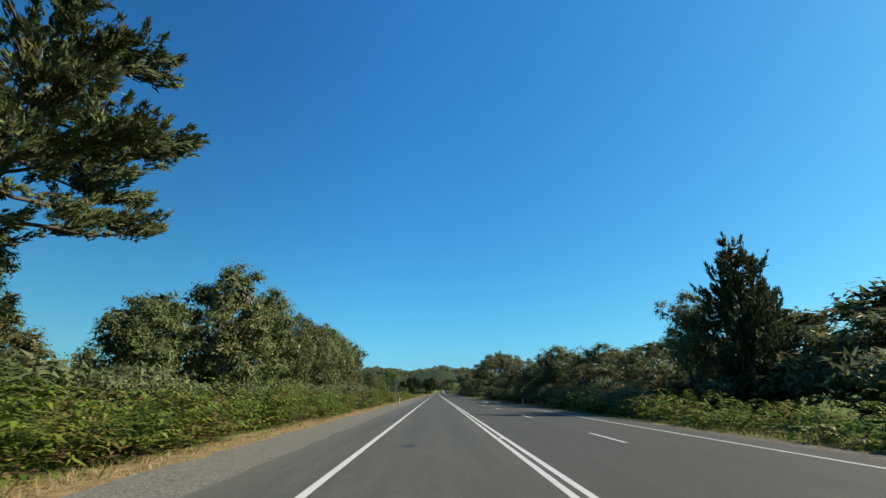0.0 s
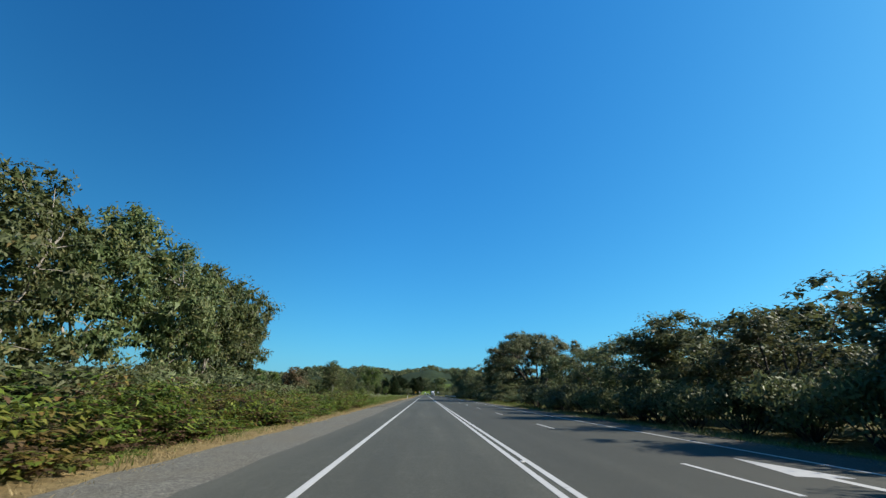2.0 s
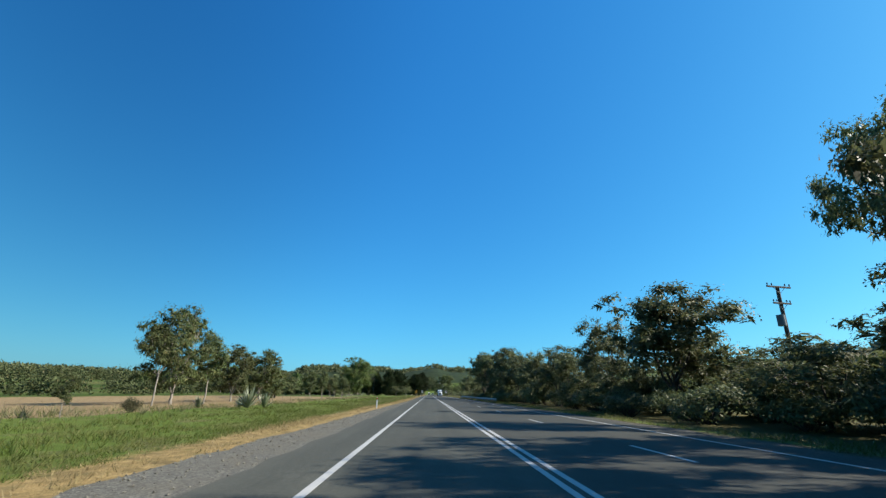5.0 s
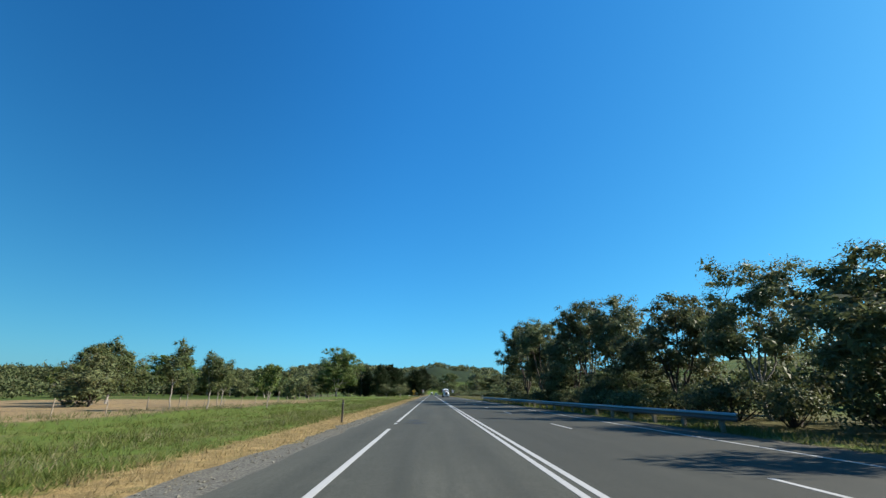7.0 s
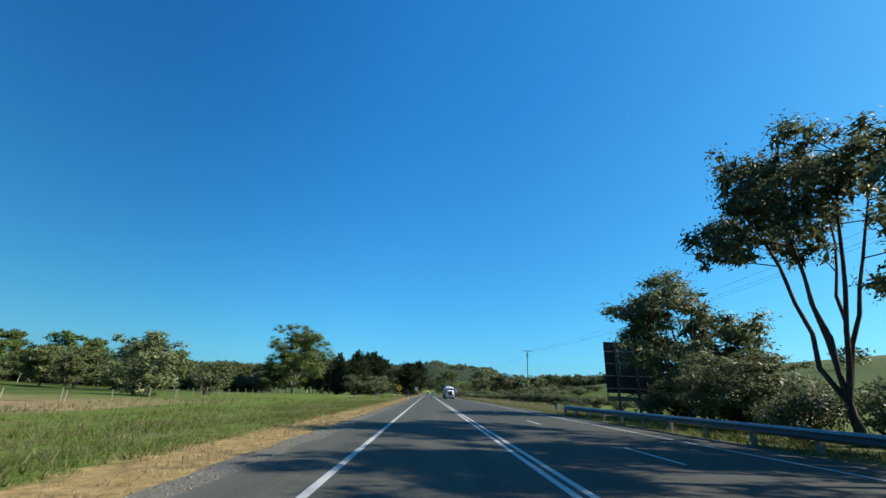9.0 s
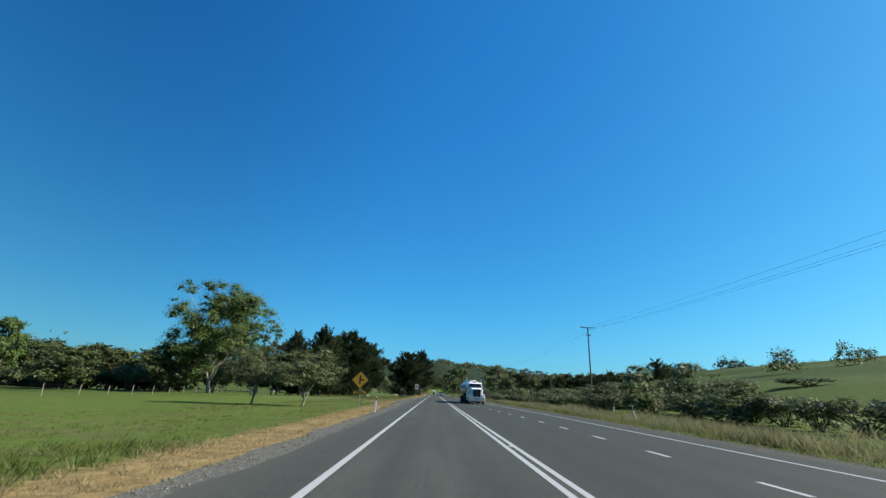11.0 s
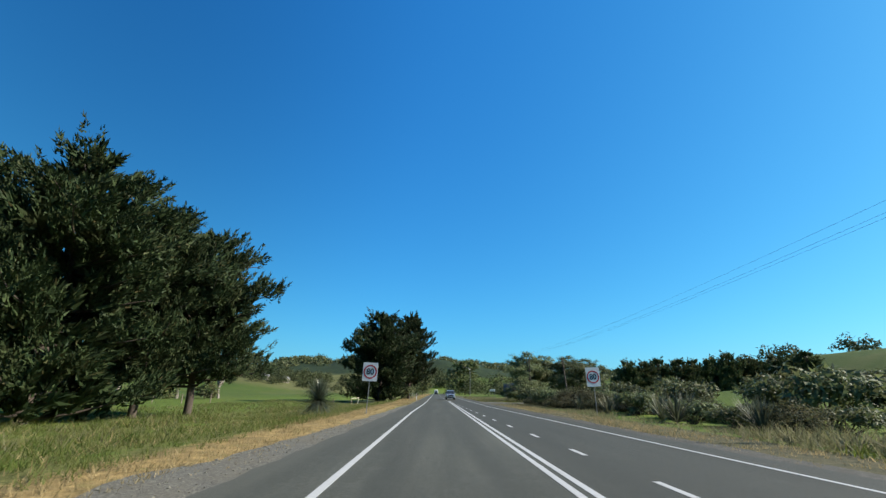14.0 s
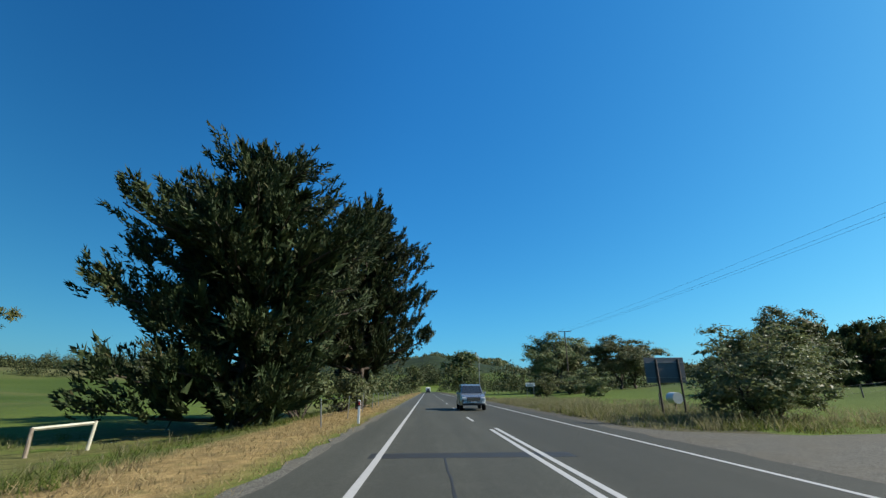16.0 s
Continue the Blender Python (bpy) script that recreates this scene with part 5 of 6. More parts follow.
# ---- roadside furniture ----
WHITE = plain("white_enamel", (0.624, 0.624, 0.6), 0.45)
BLACK = plain("black_sign_ink", (0.0096, 0.0096, 0.0104), 0.5)
RED = plain("red_sign_ink", (0.4, 0.0144, 0.0176), 0.45)
YELLOW = plain("yellow_sign_sheet", (0.49, 0.25, 0.012), 0.45)
STEEL = plain("galvanised_steel", (0.21, 0.215, 0.22), 0.42, 0.85, 0.5)
SIGN_BACK = plain("grey_sign_back", (0.128, 0.132, 0.136), 0.5, 0.5, 0.4)
TIMBER = bark("weathered_timber", (0.096, 0.076, 0.056), (0.256, 0.216, 0.168), 14)
POLE_WOOD = bark("power_pole_timber", (0.036, 0.0288, 0.024), (0.096, 0.0784, 0.064), 12)
CERAMIC = plain("brown_insulator", (0.08, 0.048, 0.036), 0.25, 0, 0.5)
WIRE = plain("power_line_wire", (0.04, 0.0416, 0.044), 0.5, 0.6)
REFLECT = plain("red_reflector", (0.44, 0.024, 0.016), 0.25, 0, 0.6)
BOARD = plain("dark_hoarding_back", (0.024, 0.0208, 0.0208), 0.8)
CREAM = plain("faded_white_rail", (0.40, 0.385, 0.30), 0.6, vary=0.25)


def bevelled(bm, width=0.01, seg=1):
    bmesh.ops.bevel(bm, geom=bm.edges[:], offset=width, segments=seg, profile=0.6, affect="EDGES", clamp_overlap=True)
    return bm


def box_part(name, x0, x1, y0, y1, z0, z1, material, parent, bevel=0.01, label="", seg=1):
    bm = bmesh.new()
    slab(bm, x0, x1, y0, y1, z0, z1)
    if bevel:
        bevelled(bm, bevel, seg)
    return part(name, bm, material, parent, label)


def rod_part(name, a, b, r0, material, parent, r1=None, seg=10, label=""):
    bm = bmesh.new()
    rod(bm, a, b, r0, r1, seg)
    return part(name, bm, material, parent, label, smooth=False)


def flat_poly(name, pts, y, material, parent, thick=0.004, label=""):
    """A plate in the xz plane that faces -y."""
    bm = bmesh.new()
    f = bm.faces.new([bm.verts.new((px, y, pz)) for px, pz in pts])
    r = bmesh.ops.extrude_face_region(bm, geom=[f])
    bmesh.ops.translate(bm, verts=[g for g in r["geom"] if isinstance(g, bmesh.types.BMVert)], vec=(0, thick, 0))
    bmesh.ops.recalc_face_normals(bm, faces=bm.faces[:])
    return part(name, bm, material, parent, label)


def lettering(name, body, size, x, y, z, material, parent, squeeze=1.0, bold=0.0):
    """Raised characters that face -y, centred at x, z."""
    cu = bpy.data.curves.new(name, "FONT")
    cu.body, cu.size, cu.align_x, cu.align_y, cu.extrude, cu.offset = body, size, "CENTER", "CENTER", 0.002, bold
    tmp = new(name, cu)
    me = bpy.data.meshes.new_from_object(tmp.evaluated_get(bpy.context.evaluated_depsgraph_get()))
    bpy.data.objects.remove(tmp)
    ob = put(name, me, material, parent)
    ob.matrix_basis = pose(x, y, z, 90) @ Matrix.Diagonal((squeeze, 1, 1, 1))
    return ob


def round_rect(w, h, r, cx, cz, n=5):
    out = []
    for sx, sz, a0 in ((1, 1, 0), (-1, 1, 90), (-1, -1, 180), (1, -1, 270)):
        for k in range(n + 1):
            a = radians(a0 + 90 * k / n)
            out.append((cx + sx * (w / 2 - r) + r * math.cos(a), cz + sz * (h / 2 - r) + r * math.sin(a)))
    return out


def ring(name, r0, r1, x, y, z, material, parent, seg=40):
    bm = bmesh.new()
    a = [2 * math.pi * k / seg for k in range(seg)]
    for yy in (y, y + 0.003):
        o = [bm.verts.new((x + r1 * math.cos(t), yy, z + r1 * math.sin(t))) for t in a]
        i = [bm.verts.new((x + r0 * math.cos(t), yy, z + r0 * math.sin(t))) for t in a]
        for k in range(seg):
            bm.faces.new([o[k], o[(k + 1) % seg], i[(k + 1) % seg], i[k]])
    bmesh.ops.recalc_face_normals(bm, faces=bm.faces[:])
    return part(name, bm, material, parent)


def speed_sign(x, y, w, z0, z1, lean):
    t = thing("speed_sign", x, y, float(gz(x, y)), label="white 80 speed limit sign with a red ring", category="road sign", group="speed signs")
    t.matrix_basis = pose(x, y, float(gz(x, y)), 0, lean, 0)
    d = -float(gz(x, y))
    z0, z1 = z0 + d, z1 + d
    rod_part("post", (0, 0.03, -0.2), (0, 0.03, z1 - 0.1), 0.03, STEEL, t)
    flat_poly("plate", round_rect(w, z1 - z0, 0.06, 0, (z0 + z1) / 2), -0.004, WHITE, t, 0.008)
    box_part("back_rail", -w * 0.42, w * 0.42, 0.004, 0.03, z0 + 0.25, z0 + 0.29, STEEL, t, 0)
    box_part("back_rail", -w * 0.42, w * 0.42, 0.004, 0.03, z1 - 0.29, z1 - 0.25, STEEL, t, 0)
    cz = (z0 + z1) / 2
    ring("red_ring", w * 0.36, w * 0.45, 0, -0.0085, cz, RED, t)
    lettering("numeral", "80", w * 0.56, 0, -0.009, cz, BLACK, t, 0.92, 0.008)
    return t


speed_sign(-4.36, 410.5, 0.92, 1.86, 2.97, 2.0)
speed_sign(10.35, 412.5, 0.92, 1.80, 3.02, -2.0)


def diamond_sign(x, y, cz, half, pz, pw, ph, front, label, flip=False):
    t = thing("warning_sign", x, y, float(gz(x, y)), 180 if flip else 0, label, "road sign")
    d = -float(gz(x, y))
    cz, pz = cz + d, pz + d
    rod_part("post", (0.05, 0.03, -0.2), (0, 0.03, cz + half * 0.6), 0.038, STEEL, t)
    r = 0.035
    pts = [(half - r, 0 + r), (r, half - r), (-r, half - r), (-half + r, r), (-half + r, -r), (-r, -half + r), (r, -half + r), (half - r, -r)]
    flat_poly("plate", [(a, cz + b) for a, b in pts], -0.004, BLACK, t, 0.004)
    flat_poly("plate_back", [(a * 0.995, cz + b * 0.995) for a, b in pts], 0.001, SIGN_BACK, t, 0.006)
    flat_poly("distance_plate", round_rect(pw, ph, 0.03, 0.02, pz), -0.004, BLACK, t, 0.004)
    flat_poly("distance_plate_back", round_rect(pw * 0.99, ph * 0.98, 0.03, 0.02, pz), 0.001, SIGN_BACK, t, 0.006)
    if front:
        flat_poly("face", [(a * 0.95, cz + b * 0.95) for a, b in pts], -0.0085, YELLOW, t, 0.003, "yellow sheet inside a black border")
        flat_poly("distance_face", round_rect(pw - 0.055, ph - 0.055, 0.02, 0.02, pz), -0.0085, YELLOW, t, 0.003, "yellow sheet inside a black border")
        flat_poly("symbol", [(-0.075, cz - 0.33), (0.045, cz - 0.33), (0.045, cz - 0.06), (0.30, cz - 0.06), (0.30, cz + 0.06), (0.045, cz + 0.06), (0.045, cz + 0.33), (-0.075, cz + 0.33)], -0.0095, BLACK, t, 0.0008)
        lettering("distance_text", "150m", ph * 0.95, 0.02, -0.0092, pz, BLACK, t, 1.2, 0.006)
    return t


diamond_sign(-5.8, 335.9, 2.0, 0.66, 1.07, 1.0, 0.27, True, "yellow diamond side-road warning sign with 150m plate")
back = diamond_sign(-5.26, 58.8, 2.38, 0.56, 1.55, 1.1, 0.25, False, "grey back of a diamond warning sign on a post", True)
rod_part("brace", (0.05, 0.05, 1.0), (-0.32, 0.05, -0.1), 0.03, TIMBER, back, label="pale timber brace")


def guide_post():
    t = thing("guide_post", 0, 0, label="white roadside guide post with a red reflector", category="guide post", group="guide posts")
    bm = bmesh.new()
    slab(bm, -0.05, 0.05, -0.02, 0.02, -0.2, 0.95)
    for v in bm.verts:
        if v.co.z > 0.5 and v.co.x > 0:
            v.co.z -= 0.04
    bevelled(bm, 0.008)
    part("post", bm, WHITE, t)
    box_part("reflector", -0.03, 0.03, -0.026, -0.021, 0.74, 0.86, REFLECT, t, 0.002)
    box_part("black_band", -0.046, 0.046, -0.0235, -0.0205, 0.68, 0.90, BLACK, t, 0)
    return t


gp = guide_post()
for n, (x, y, lean) in enumerate(((-4.8, 59.7, 2), (11.35, 60.1, -3), (-4.73, 176, 1), (-3.72, 329.6, 4), (13.2, 331.4, -6), (17.2, 345, 3), (-3.25, 456.4, 0))):
    m = pose(x, y, float(gz(x, y)), 0, lean, 0)
    if n == 0:
        gp.matrix_basis = m
    else:
        copy_thing(gp, m)

marker = thing("marker_post", -4.3, 211.7, float(gz(-4.3, 211.7)), label="grey weathered timber marker post in the straw verge", category="post")
box_part("shaft", -0.042, 0.042, -0.035, 0.035, -0.2, 0.98, POLE_WOOD, marker, 0.012)
box_part("cap_band", -0.0445, 0.0445, -0.0375, 0.0375, 0.80, 0.85, SIGN_BACK, marker, 0.004)
white_notice = thing("notice_board", -8.3, 358, float(gz(-8.3, 358)), label="small white notice on a thin stake in the grass", category="sign")
rod_part("stake", (0.03, 0, -0.2), (0, 0, 0.78), 0.014, POLE_WOOD, white_notice)
box_part("panel", -0.19, 0.19, -0.012, 0.0, 0.68, 0.86, WHITE, white_notice, 0.004)

# guard rail
rail = thing("guard_rail", 10.25, 0, 0, label="galvanised W-beam guard rail on timber posts", category="guard rail")
prof = [(0.03, 0.34), (-0.03, 0.37), (-0.05, 0.42), (0.0, 0.46), (0.03, 0.49), (0.0, 0.52), (-0.05, 0.56), (-0.03, 0.61), (0.03, 0.64)]
ys = np.arange(206, 284.1, 4.0)
for k in range(len(ys) - 1):
    V = [(px - 0.004 * (k % 2), y, pz) for y in (ys[k] - 0.1, ys[k + 1] + 0.1) for px, pz in prof]
    n = len(prof)
    F = [[i, i + 1, n + i + 1, n + i] for i in range(n - 1)]
    put("beam", mesh_np("beam", V, F), STEEL, rail)
post_me = None
for y in np.arange(207, 283.5, 2.5):
    if post_me is None:
        bm = bmesh.new()
        slab(bm, 0.04, 0.19, -0.08, 0.08, -0.75, 0.66)
        bevelled(bm, 0.012)
        ob = part("post", bm, TIMBER, rail)
        post_me = ob.data
    else:
        ob = new("post", post_me)
        ob.parent = rail
    ob.location = (0, y, float(gz(10.3, y)))
bm = bmesh.new()
rod(bm, (0.02, 284.05, 0.30), (0.02, 284.05, 0.68), 0.14, seg=14)
part("end_terminal", bm, STEEL, rail)

# hoarding seen from behind
hoard = thing("billboard", 18.9, 288, float(gz(18.9, 288)), -4, "dark back of a roadside billboard on timber legs", "billboard")
d = -float(gz(18.9, 288))
for k in range(4):
    box_part("panel", -2.7 + 1.35 * k + 0.01, -2.7 + 1.35 * (k + 1) - 0.01, 0, 0.05, 1.75 + d, 6.35 + d, BOARD, hoard, 0.008)
for z in (2.1, 3.2, 4.3, 5.4):
    box_part("batten", -2.68, 2.68, -0.07, -0.003, z + d, z + 0.1 + d, TIMBER, hoard, 0.01)
for x in (-1.7, 0.1, 1.9):
    box_part("leg", x - 0.09, x + 0.09, -0.27, -0.09, -0.4, 5.9 + d, POLE_WOOD, hoard, 0.015)
box_part("lower_rail", -2.7, 2.7, -0.03, 0.03, 1.05 + d, 1.45 + d, TIMBER, hoard, 0.01)


def power_pole(x, y, top, arms, lean=0.0, turn=0.0, trafo=False, r=0.17, label="dark timber power pole with cross-arms and insulators"):
    z = float(gz(x, y))
    t = thing("power_pole", x, y, z, label=label, category="power pole", group="power poles")
    t.matrix_basis = pose(x, y, z, 0, lean, turn)
    h = top - z
    rod_part("shaft", (0, 0, -0.5), (0, 0, h), r, POLE_WOOD, t, r * 0.7, 12)
    for w, down in arms:
        box_part("cross_arm", -w / 2, w / 2, -0.20, -0.09, h - down - 0.07, h - down + 0.07, POLE_WOOD, t, 0.01)
        for k in (-0.47, -0.28, 0.28, 0.47):
            bm = bmesh.new()
            rod(bm, (w * k, -0.145, h - down + 0.07), (w * k, -0.145, h - down + 0.16), 0.02, seg=8)
            rod(bm, (w * k, -0.145, h - down + 0.16), (w * k, -0.145, h - down + 0.30), 0.065, 0.045, 10)
            part("insulator", bm, CERAMIC, t)
        rod_part("arm_brace", (-w * 0.25, -0.15, h - down - 0.05), (0, -0.12, h - down - 0.6), 0.018, STEEL, t)
        rod_part("arm_brace", (w * 0.25, -0.15, h - down - 0.05), (0, -0.12, h - down - 0.6), 0.018, STEEL, t)
    if trafo:
        bm = bmesh.new()
        rod(bm, (-0.42, -0.1, h - 3.4), (-0.42, -0.1, h - 2.5), 0.30, seg=16)
        part("transformer", bm, SIGN_BACK, t, "grey transformer drum")
    return t


power_pole(29.0, 170.5, 10.2, ((2.3, 0.1), (1.7, 1.5)), lean=1.0, turn=8, trafo=True, r=0.2)
power_pole(32.8, 395, 15.8, ((3.3, 0.1), (1.0, 1.7)), lean=0.5)
power_pole(34.0, 545, 15.2, ((3.3, 0.1),))
power_pole(34.0, 262, 14.2, ((3.3, 0.1),))
power_pole(-31.6, 392.5, 9.0, ((2.4, 0.1),), r=0.15)
stump_pole = thing("timber_post", 14.6, 433, float(gz(14.6, 433)), label="tall leaning timber post with no wires", category="post")
stump_pole.matrix_basis = pose(14.6, 433, float(gz(14.6, 433)), 0, -5, 0)
rod_part("shaft", (0, 0, -0.4), (0, 0, 5.3), 0.09, POLE_WOOD, stump_pole, 0.06, 10)
for px, py, tall, tilt in ((17.8, 370.2, 4.3, 0),):
    post = thing("timber_post", px, py, float(gz(px, py)), label="tall thin weathered timber post in the shrubs", category="post")
    post.matrix_basis = pose(px, py, float(gz(px, py)), 0, tilt, 0)
    rod_part("shaft", (0, 0, -0.4), (0, 0, tall), 0.07, POLE_WOOD, post, 0.06, 10)
wires = thing("power_line", 0, 0, label="thin sagging power line wires between poles", category="wires")
for off in (-1.4, 0.6, 1.5):
    for (ya, za), (yb, zb) in (((262, 14.5), (395, 15.9)), ((395, 15.9), (545, 15.4))):
        s = np.linspace(0, 1, 25)
        p = np.stack([34.1 + off + 0 * s, ya + (yb - ya) * s, za + (zb - za) * s - 1.6 * 4 * s * (1 - s)], -1)
        M = Mesher()
        M.tube(p, np.full(25, 0.010), 4)
        put("wire", M.mesh("wire"), WIRE, wires)

lampp = thing("street_lamp", 12.2, 545, float(gz(12.2, 545)), label="tall grey street lamp with a curved arm", category="street lamp")
M = Mesher()
M.tube([(0, 0, -0.3), (0, 0, 4), (0, 0, 8.6), (-0.25, 0, 9.5), (-1.0, 0, 10.1), (-2.0, 0, 10.25)], [0.11, 0.09, 0.07, 0.06, 0.05, 0.05], 8)
put("pole", M.mesh("pole"), STEEL, lampp, smooth=True)
box_part("lamp_head", -2.7, -1.9, -0.14, 0.14, 10.17, 10.3, WHITE, lampp, 0.03)

sidesign = thing("road_sign", 15.2, 505, float(gz(15.2, 505)), label="small white direction sign on two posts", category="road sign")
d = -float(gz(15.2, 505))
box_part("plate", -0.7, 0.7, -0.02, 0.0, 1.75 + d, 2.25 + d, WHITE, sidesign, 0.01)
for k in range(2):
    box_part("text_bar", -0.5, 0.5, -0.026, -0.021, 1.86 + 0.18 * k + d, 1.93 + 0.18 * k + d, BLACK, sidesign, 0)
for x in (-0.5, 0.5):
    rod_part("post", (x, 0.03, -0.3), (x, 0.03, 2.2 + d), 0.03, STEEL, sidesign)

# fences and gates
def fence(x0, y0, x1, y1, step, high, wires_at, label, post_r=0.05, timber=True):
    t = thing("fence", 0, 0, label=label, category="fence", group="paddock fences")
    n = max(2, int(math.hypot(x1 - x0, y1 - y0) / step) + 1)
    rng = np.random.default_rng(int(abs(x0 * 7 + y0)))
    tops = []
    for k in range(n):
        s = k / (n - 1)
        x, y = x0 + (x1 - x0) * s, y0 + (y1 - y0) * s
        z = float(gz(x, y))
        lean = rng.normal(size=2) * 0.05
        rod_part("post", (x, y, z - 0.3), (x + lean[0], y + lean[1], z + high * rng.uniform(0.9, 1.08)), post_r, TIMBER if timber else STEEL, t, post_r * 0.9, 7)
        tops.append((x, y, z))
    tops = np.array(tops)
    for w in wires_at:
        M = Mesher()
        M.tube(tops + np.array([0, 0, w]), np.full(n, 0.006), 3)
        put("wire", M.mesh("wire"), WIRE, t)
    return t


fence(-21.5, 190, -24, 300, 4.5, 0.95, (0.35, 0.6, 0.85), "wire paddock fence on weathered timber posts", 0.04)
fence(-30, 302, -46, 420, 5.0, 1.05, (0.4, 0.7, 0.98), "grey post and wire fence along the pasture")
fence(-29, 441.6, -70, 436, 3.2, 1.1, (0.5, 1.0), "low timber fence under the gum trees", 0.06)
fence(-4.2, 454, -5.6, 520, 6.0, 1.1, (0.4, 0.7, 1.0), "wire fence on thin star pickets", 0.025, False)
fence(19.2, 475, 60, 480, 4.0, 1.15, (0.4, 0.8, 1.1), "timber paddock fence beside the side road", 0.07)


def pipe_gate(x0, x1, y, z, rails, label, r=0.04):
    g = float(gz((x0 + x1) / 2, y))
    t = thing("gate", (x0 + x1) / 2, y, g, label=label, category="gate", group="white gates")
    h = (x1 - x0) / 2
    for x in (-h, h):
        box_part("post", x - 0.06, x + 0.06, -0.06, 0.06, -0.3, z + 0.08, CREAM, t, 0.01)
    for k in rails:
        box_part("rail", -h + 0.06, h - 0.06, -0.025, 0.025, k - r, k + r, CREAM, t, 0.008)
    return t


field_rail = thing("gate", -13.4, 452.2, float(gz(-13.4, 452.2)), label="broken timber rail with one white bay still standing at the field", category="gate", group="white gates")
bm = bmesh.new()
rod(bm, (0.35, 0.35, 0.84), (1.15, 1.9, 0.92), 0.055, seg=4)
part("rail", bm, CREAM, field_rail, "white painted rail")
for px, py, ph, tilt in ((-1.78, -2.25, 0.82, 0.10), (0.35, 0.35, 0.88, 0.0), (1.18, 1.95, 0.98, 0.12)):
    bm = bmesh.new()
    rod(bm, (px - tilt, py, -0.3), (px, py, ph), 0.065, 0.055, 8)
    part("post", bm, CREAM if px > 1 else TIMBER, field_rail)
pipe_gate(-21, -17.4, 149.5, 0.75, (0.68, 0.42), "white painted rail gate behind the bracken", 0.035)
sign_back = thing("direction_sign", 12.8, 461.5, float(gz(12.8, 461.5)), label="dark unpainted back of a direction sign on two posts", category="road sign")
box_part("panel", -1.15, 1.1, 0.05, 0.075, 1.75, 3.1, SIGN_BACK, sign_back, 0.008)
for px in (-0.5, 0.75):
    rod_part("post", (px, 0, -0.3), (px, 0, 3.0), 0.06, POLE_WOOD, sign_back, 0.055, 10)
for pz in (2.0, 2.8):
    box_part("back_rail", -1.1, 1.05, 0.02, 0.048, pz, pz + 0.05, STEEL, sign_back, 0.004)
drum = thing("drum_letterbox", 14.3, 463.8, float(gz(14.3, 463.8)), label="white drum letterbox on a timber stand in the grass", category="letterbox")
rod_part("drum", (0, -0.4, 0.95), (0, 0.4, 0.95), 0.32, WHITE, drum, seg=18)
rod_part("stand", (0, 0, -0.3), (0, 0, 0.65), 0.05, TIMBER, drum)

# painted arrow in the overtaking lane
arrow = [(6.55, 59.6), (6.75, 59.6), (6.80, 62.4), (7.15, 62.3), (6.72, 64.8), (6.25, 62.5), (6.60, 62.4)]
bm = bmesh.new()
bm.faces.new([bm.verts.new((x, y, 0.004)) for x, y in arrow])
part("lane_arrow", bm, PAINT, road)

# houses far across the valley
WALLS, ROOF = plain("pale_house_wall", (0.22, 0.20, 0.16), 0.8), plain("light_steel_roof", (0.13, 0.13, 0.135), 0.6, 0.1)
DARKGLASS = plain("dark_window", (0.02, 0.025, 0.03), 0.1, 0, 0.6)


def house(x, y, w, dpt, h, turn):
    t = thing("farm_house", x, y, float(gz(x, y)) - 0.3, turn, "small pale farmhouse with a light metal roof", "house", "farm houses")
    box_part("wall", -w / 2, w / 2, -dpt / 2, dpt / 2, 0, h, WALLS, t, 0)
    bm = bmesh.new()
    o = 0.5
    a = [bm.verts.new(v) for v in ((-w / 2 - o, -dpt / 2 - o, h), (w / 2 + o, -dpt / 2 - o, h), (w / 2 + o, dpt / 2 + o, h), (-w / 2 - o, dpt / 2 + o, h), (-w / 2 - o, 0, h + dpt * 0.3), (w / 2 + o, 0, h + dpt * 0.3))]
    for f in ((0, 1, 5, 4), (2, 3, 4, 5), (1, 2, 5), (3, 0, 4), (3, 2, 1, 0)):
        bm.faces.new([a[k] for k in f])
    part("roof", bm, ROOF, t)
    for k in range(3):
        cx = -w / 2 + w * (k + 0.5) / 3
        box_part("window", cx - 0.7, cx + 0.7, -dpt / 2 - 0.04, -dpt / 2 - 0.005, 1.0, 2.2, DARKGLASS, t, 0.02)


for x, y, w, turn in ((-172, 703, 9, 20), (-160, 716, 9, -15), (-146, 700, 7, 5), (-121, 698, 7, 10), (-108, 702, 6, -20)):
    house(x, y, w, 6, 2.6, turn)

# ---- vehicles ----
CHROME = plain("polished_chrome", (0.72, 0.73, 0.75), 0.12, 1.0, 0.5, 0.08)
ALLOY = plain("brushed_alloy", (0.62, 0.63, 0.64), 0.3, 0.9, 0.5)
CAB_WHITE = plain("white_truck_paint", (0.74, 0.75, 0.76), 0.3, 0, 0.5, 0.06)
TANK_WHITE = plain("white_tank_paint", (0.68, 0.69, 0.70), 0.28, 0.1, 0.5, 0.08)
BLUE = plain("blue_stripe_paint", (0.02, 0.08, 0.38), 0.3)
STRIPE_RED = plain("red_stripe_paint", (0.45, 0.02, 0.03), 0.3)
RUBBER = plain("tyre_rubber", (0.018, 0.018, 0.018), 0.85)
GRIME = plain("dark_chassis", (0.03, 0.03, 0.03), 0.7)
AMBER = plain("amber_lamp", (0.75, 0.22, 0.01), 0.25)
LENS = plain("headlight_lens", (0.65, 0.68, 0.70), 0.08, 0.2, 0.7)
SILVER = plain("silver_car_paint", (0.30, 0.31, 0.32), 0.28, 0.75, 0.5, 0.06)
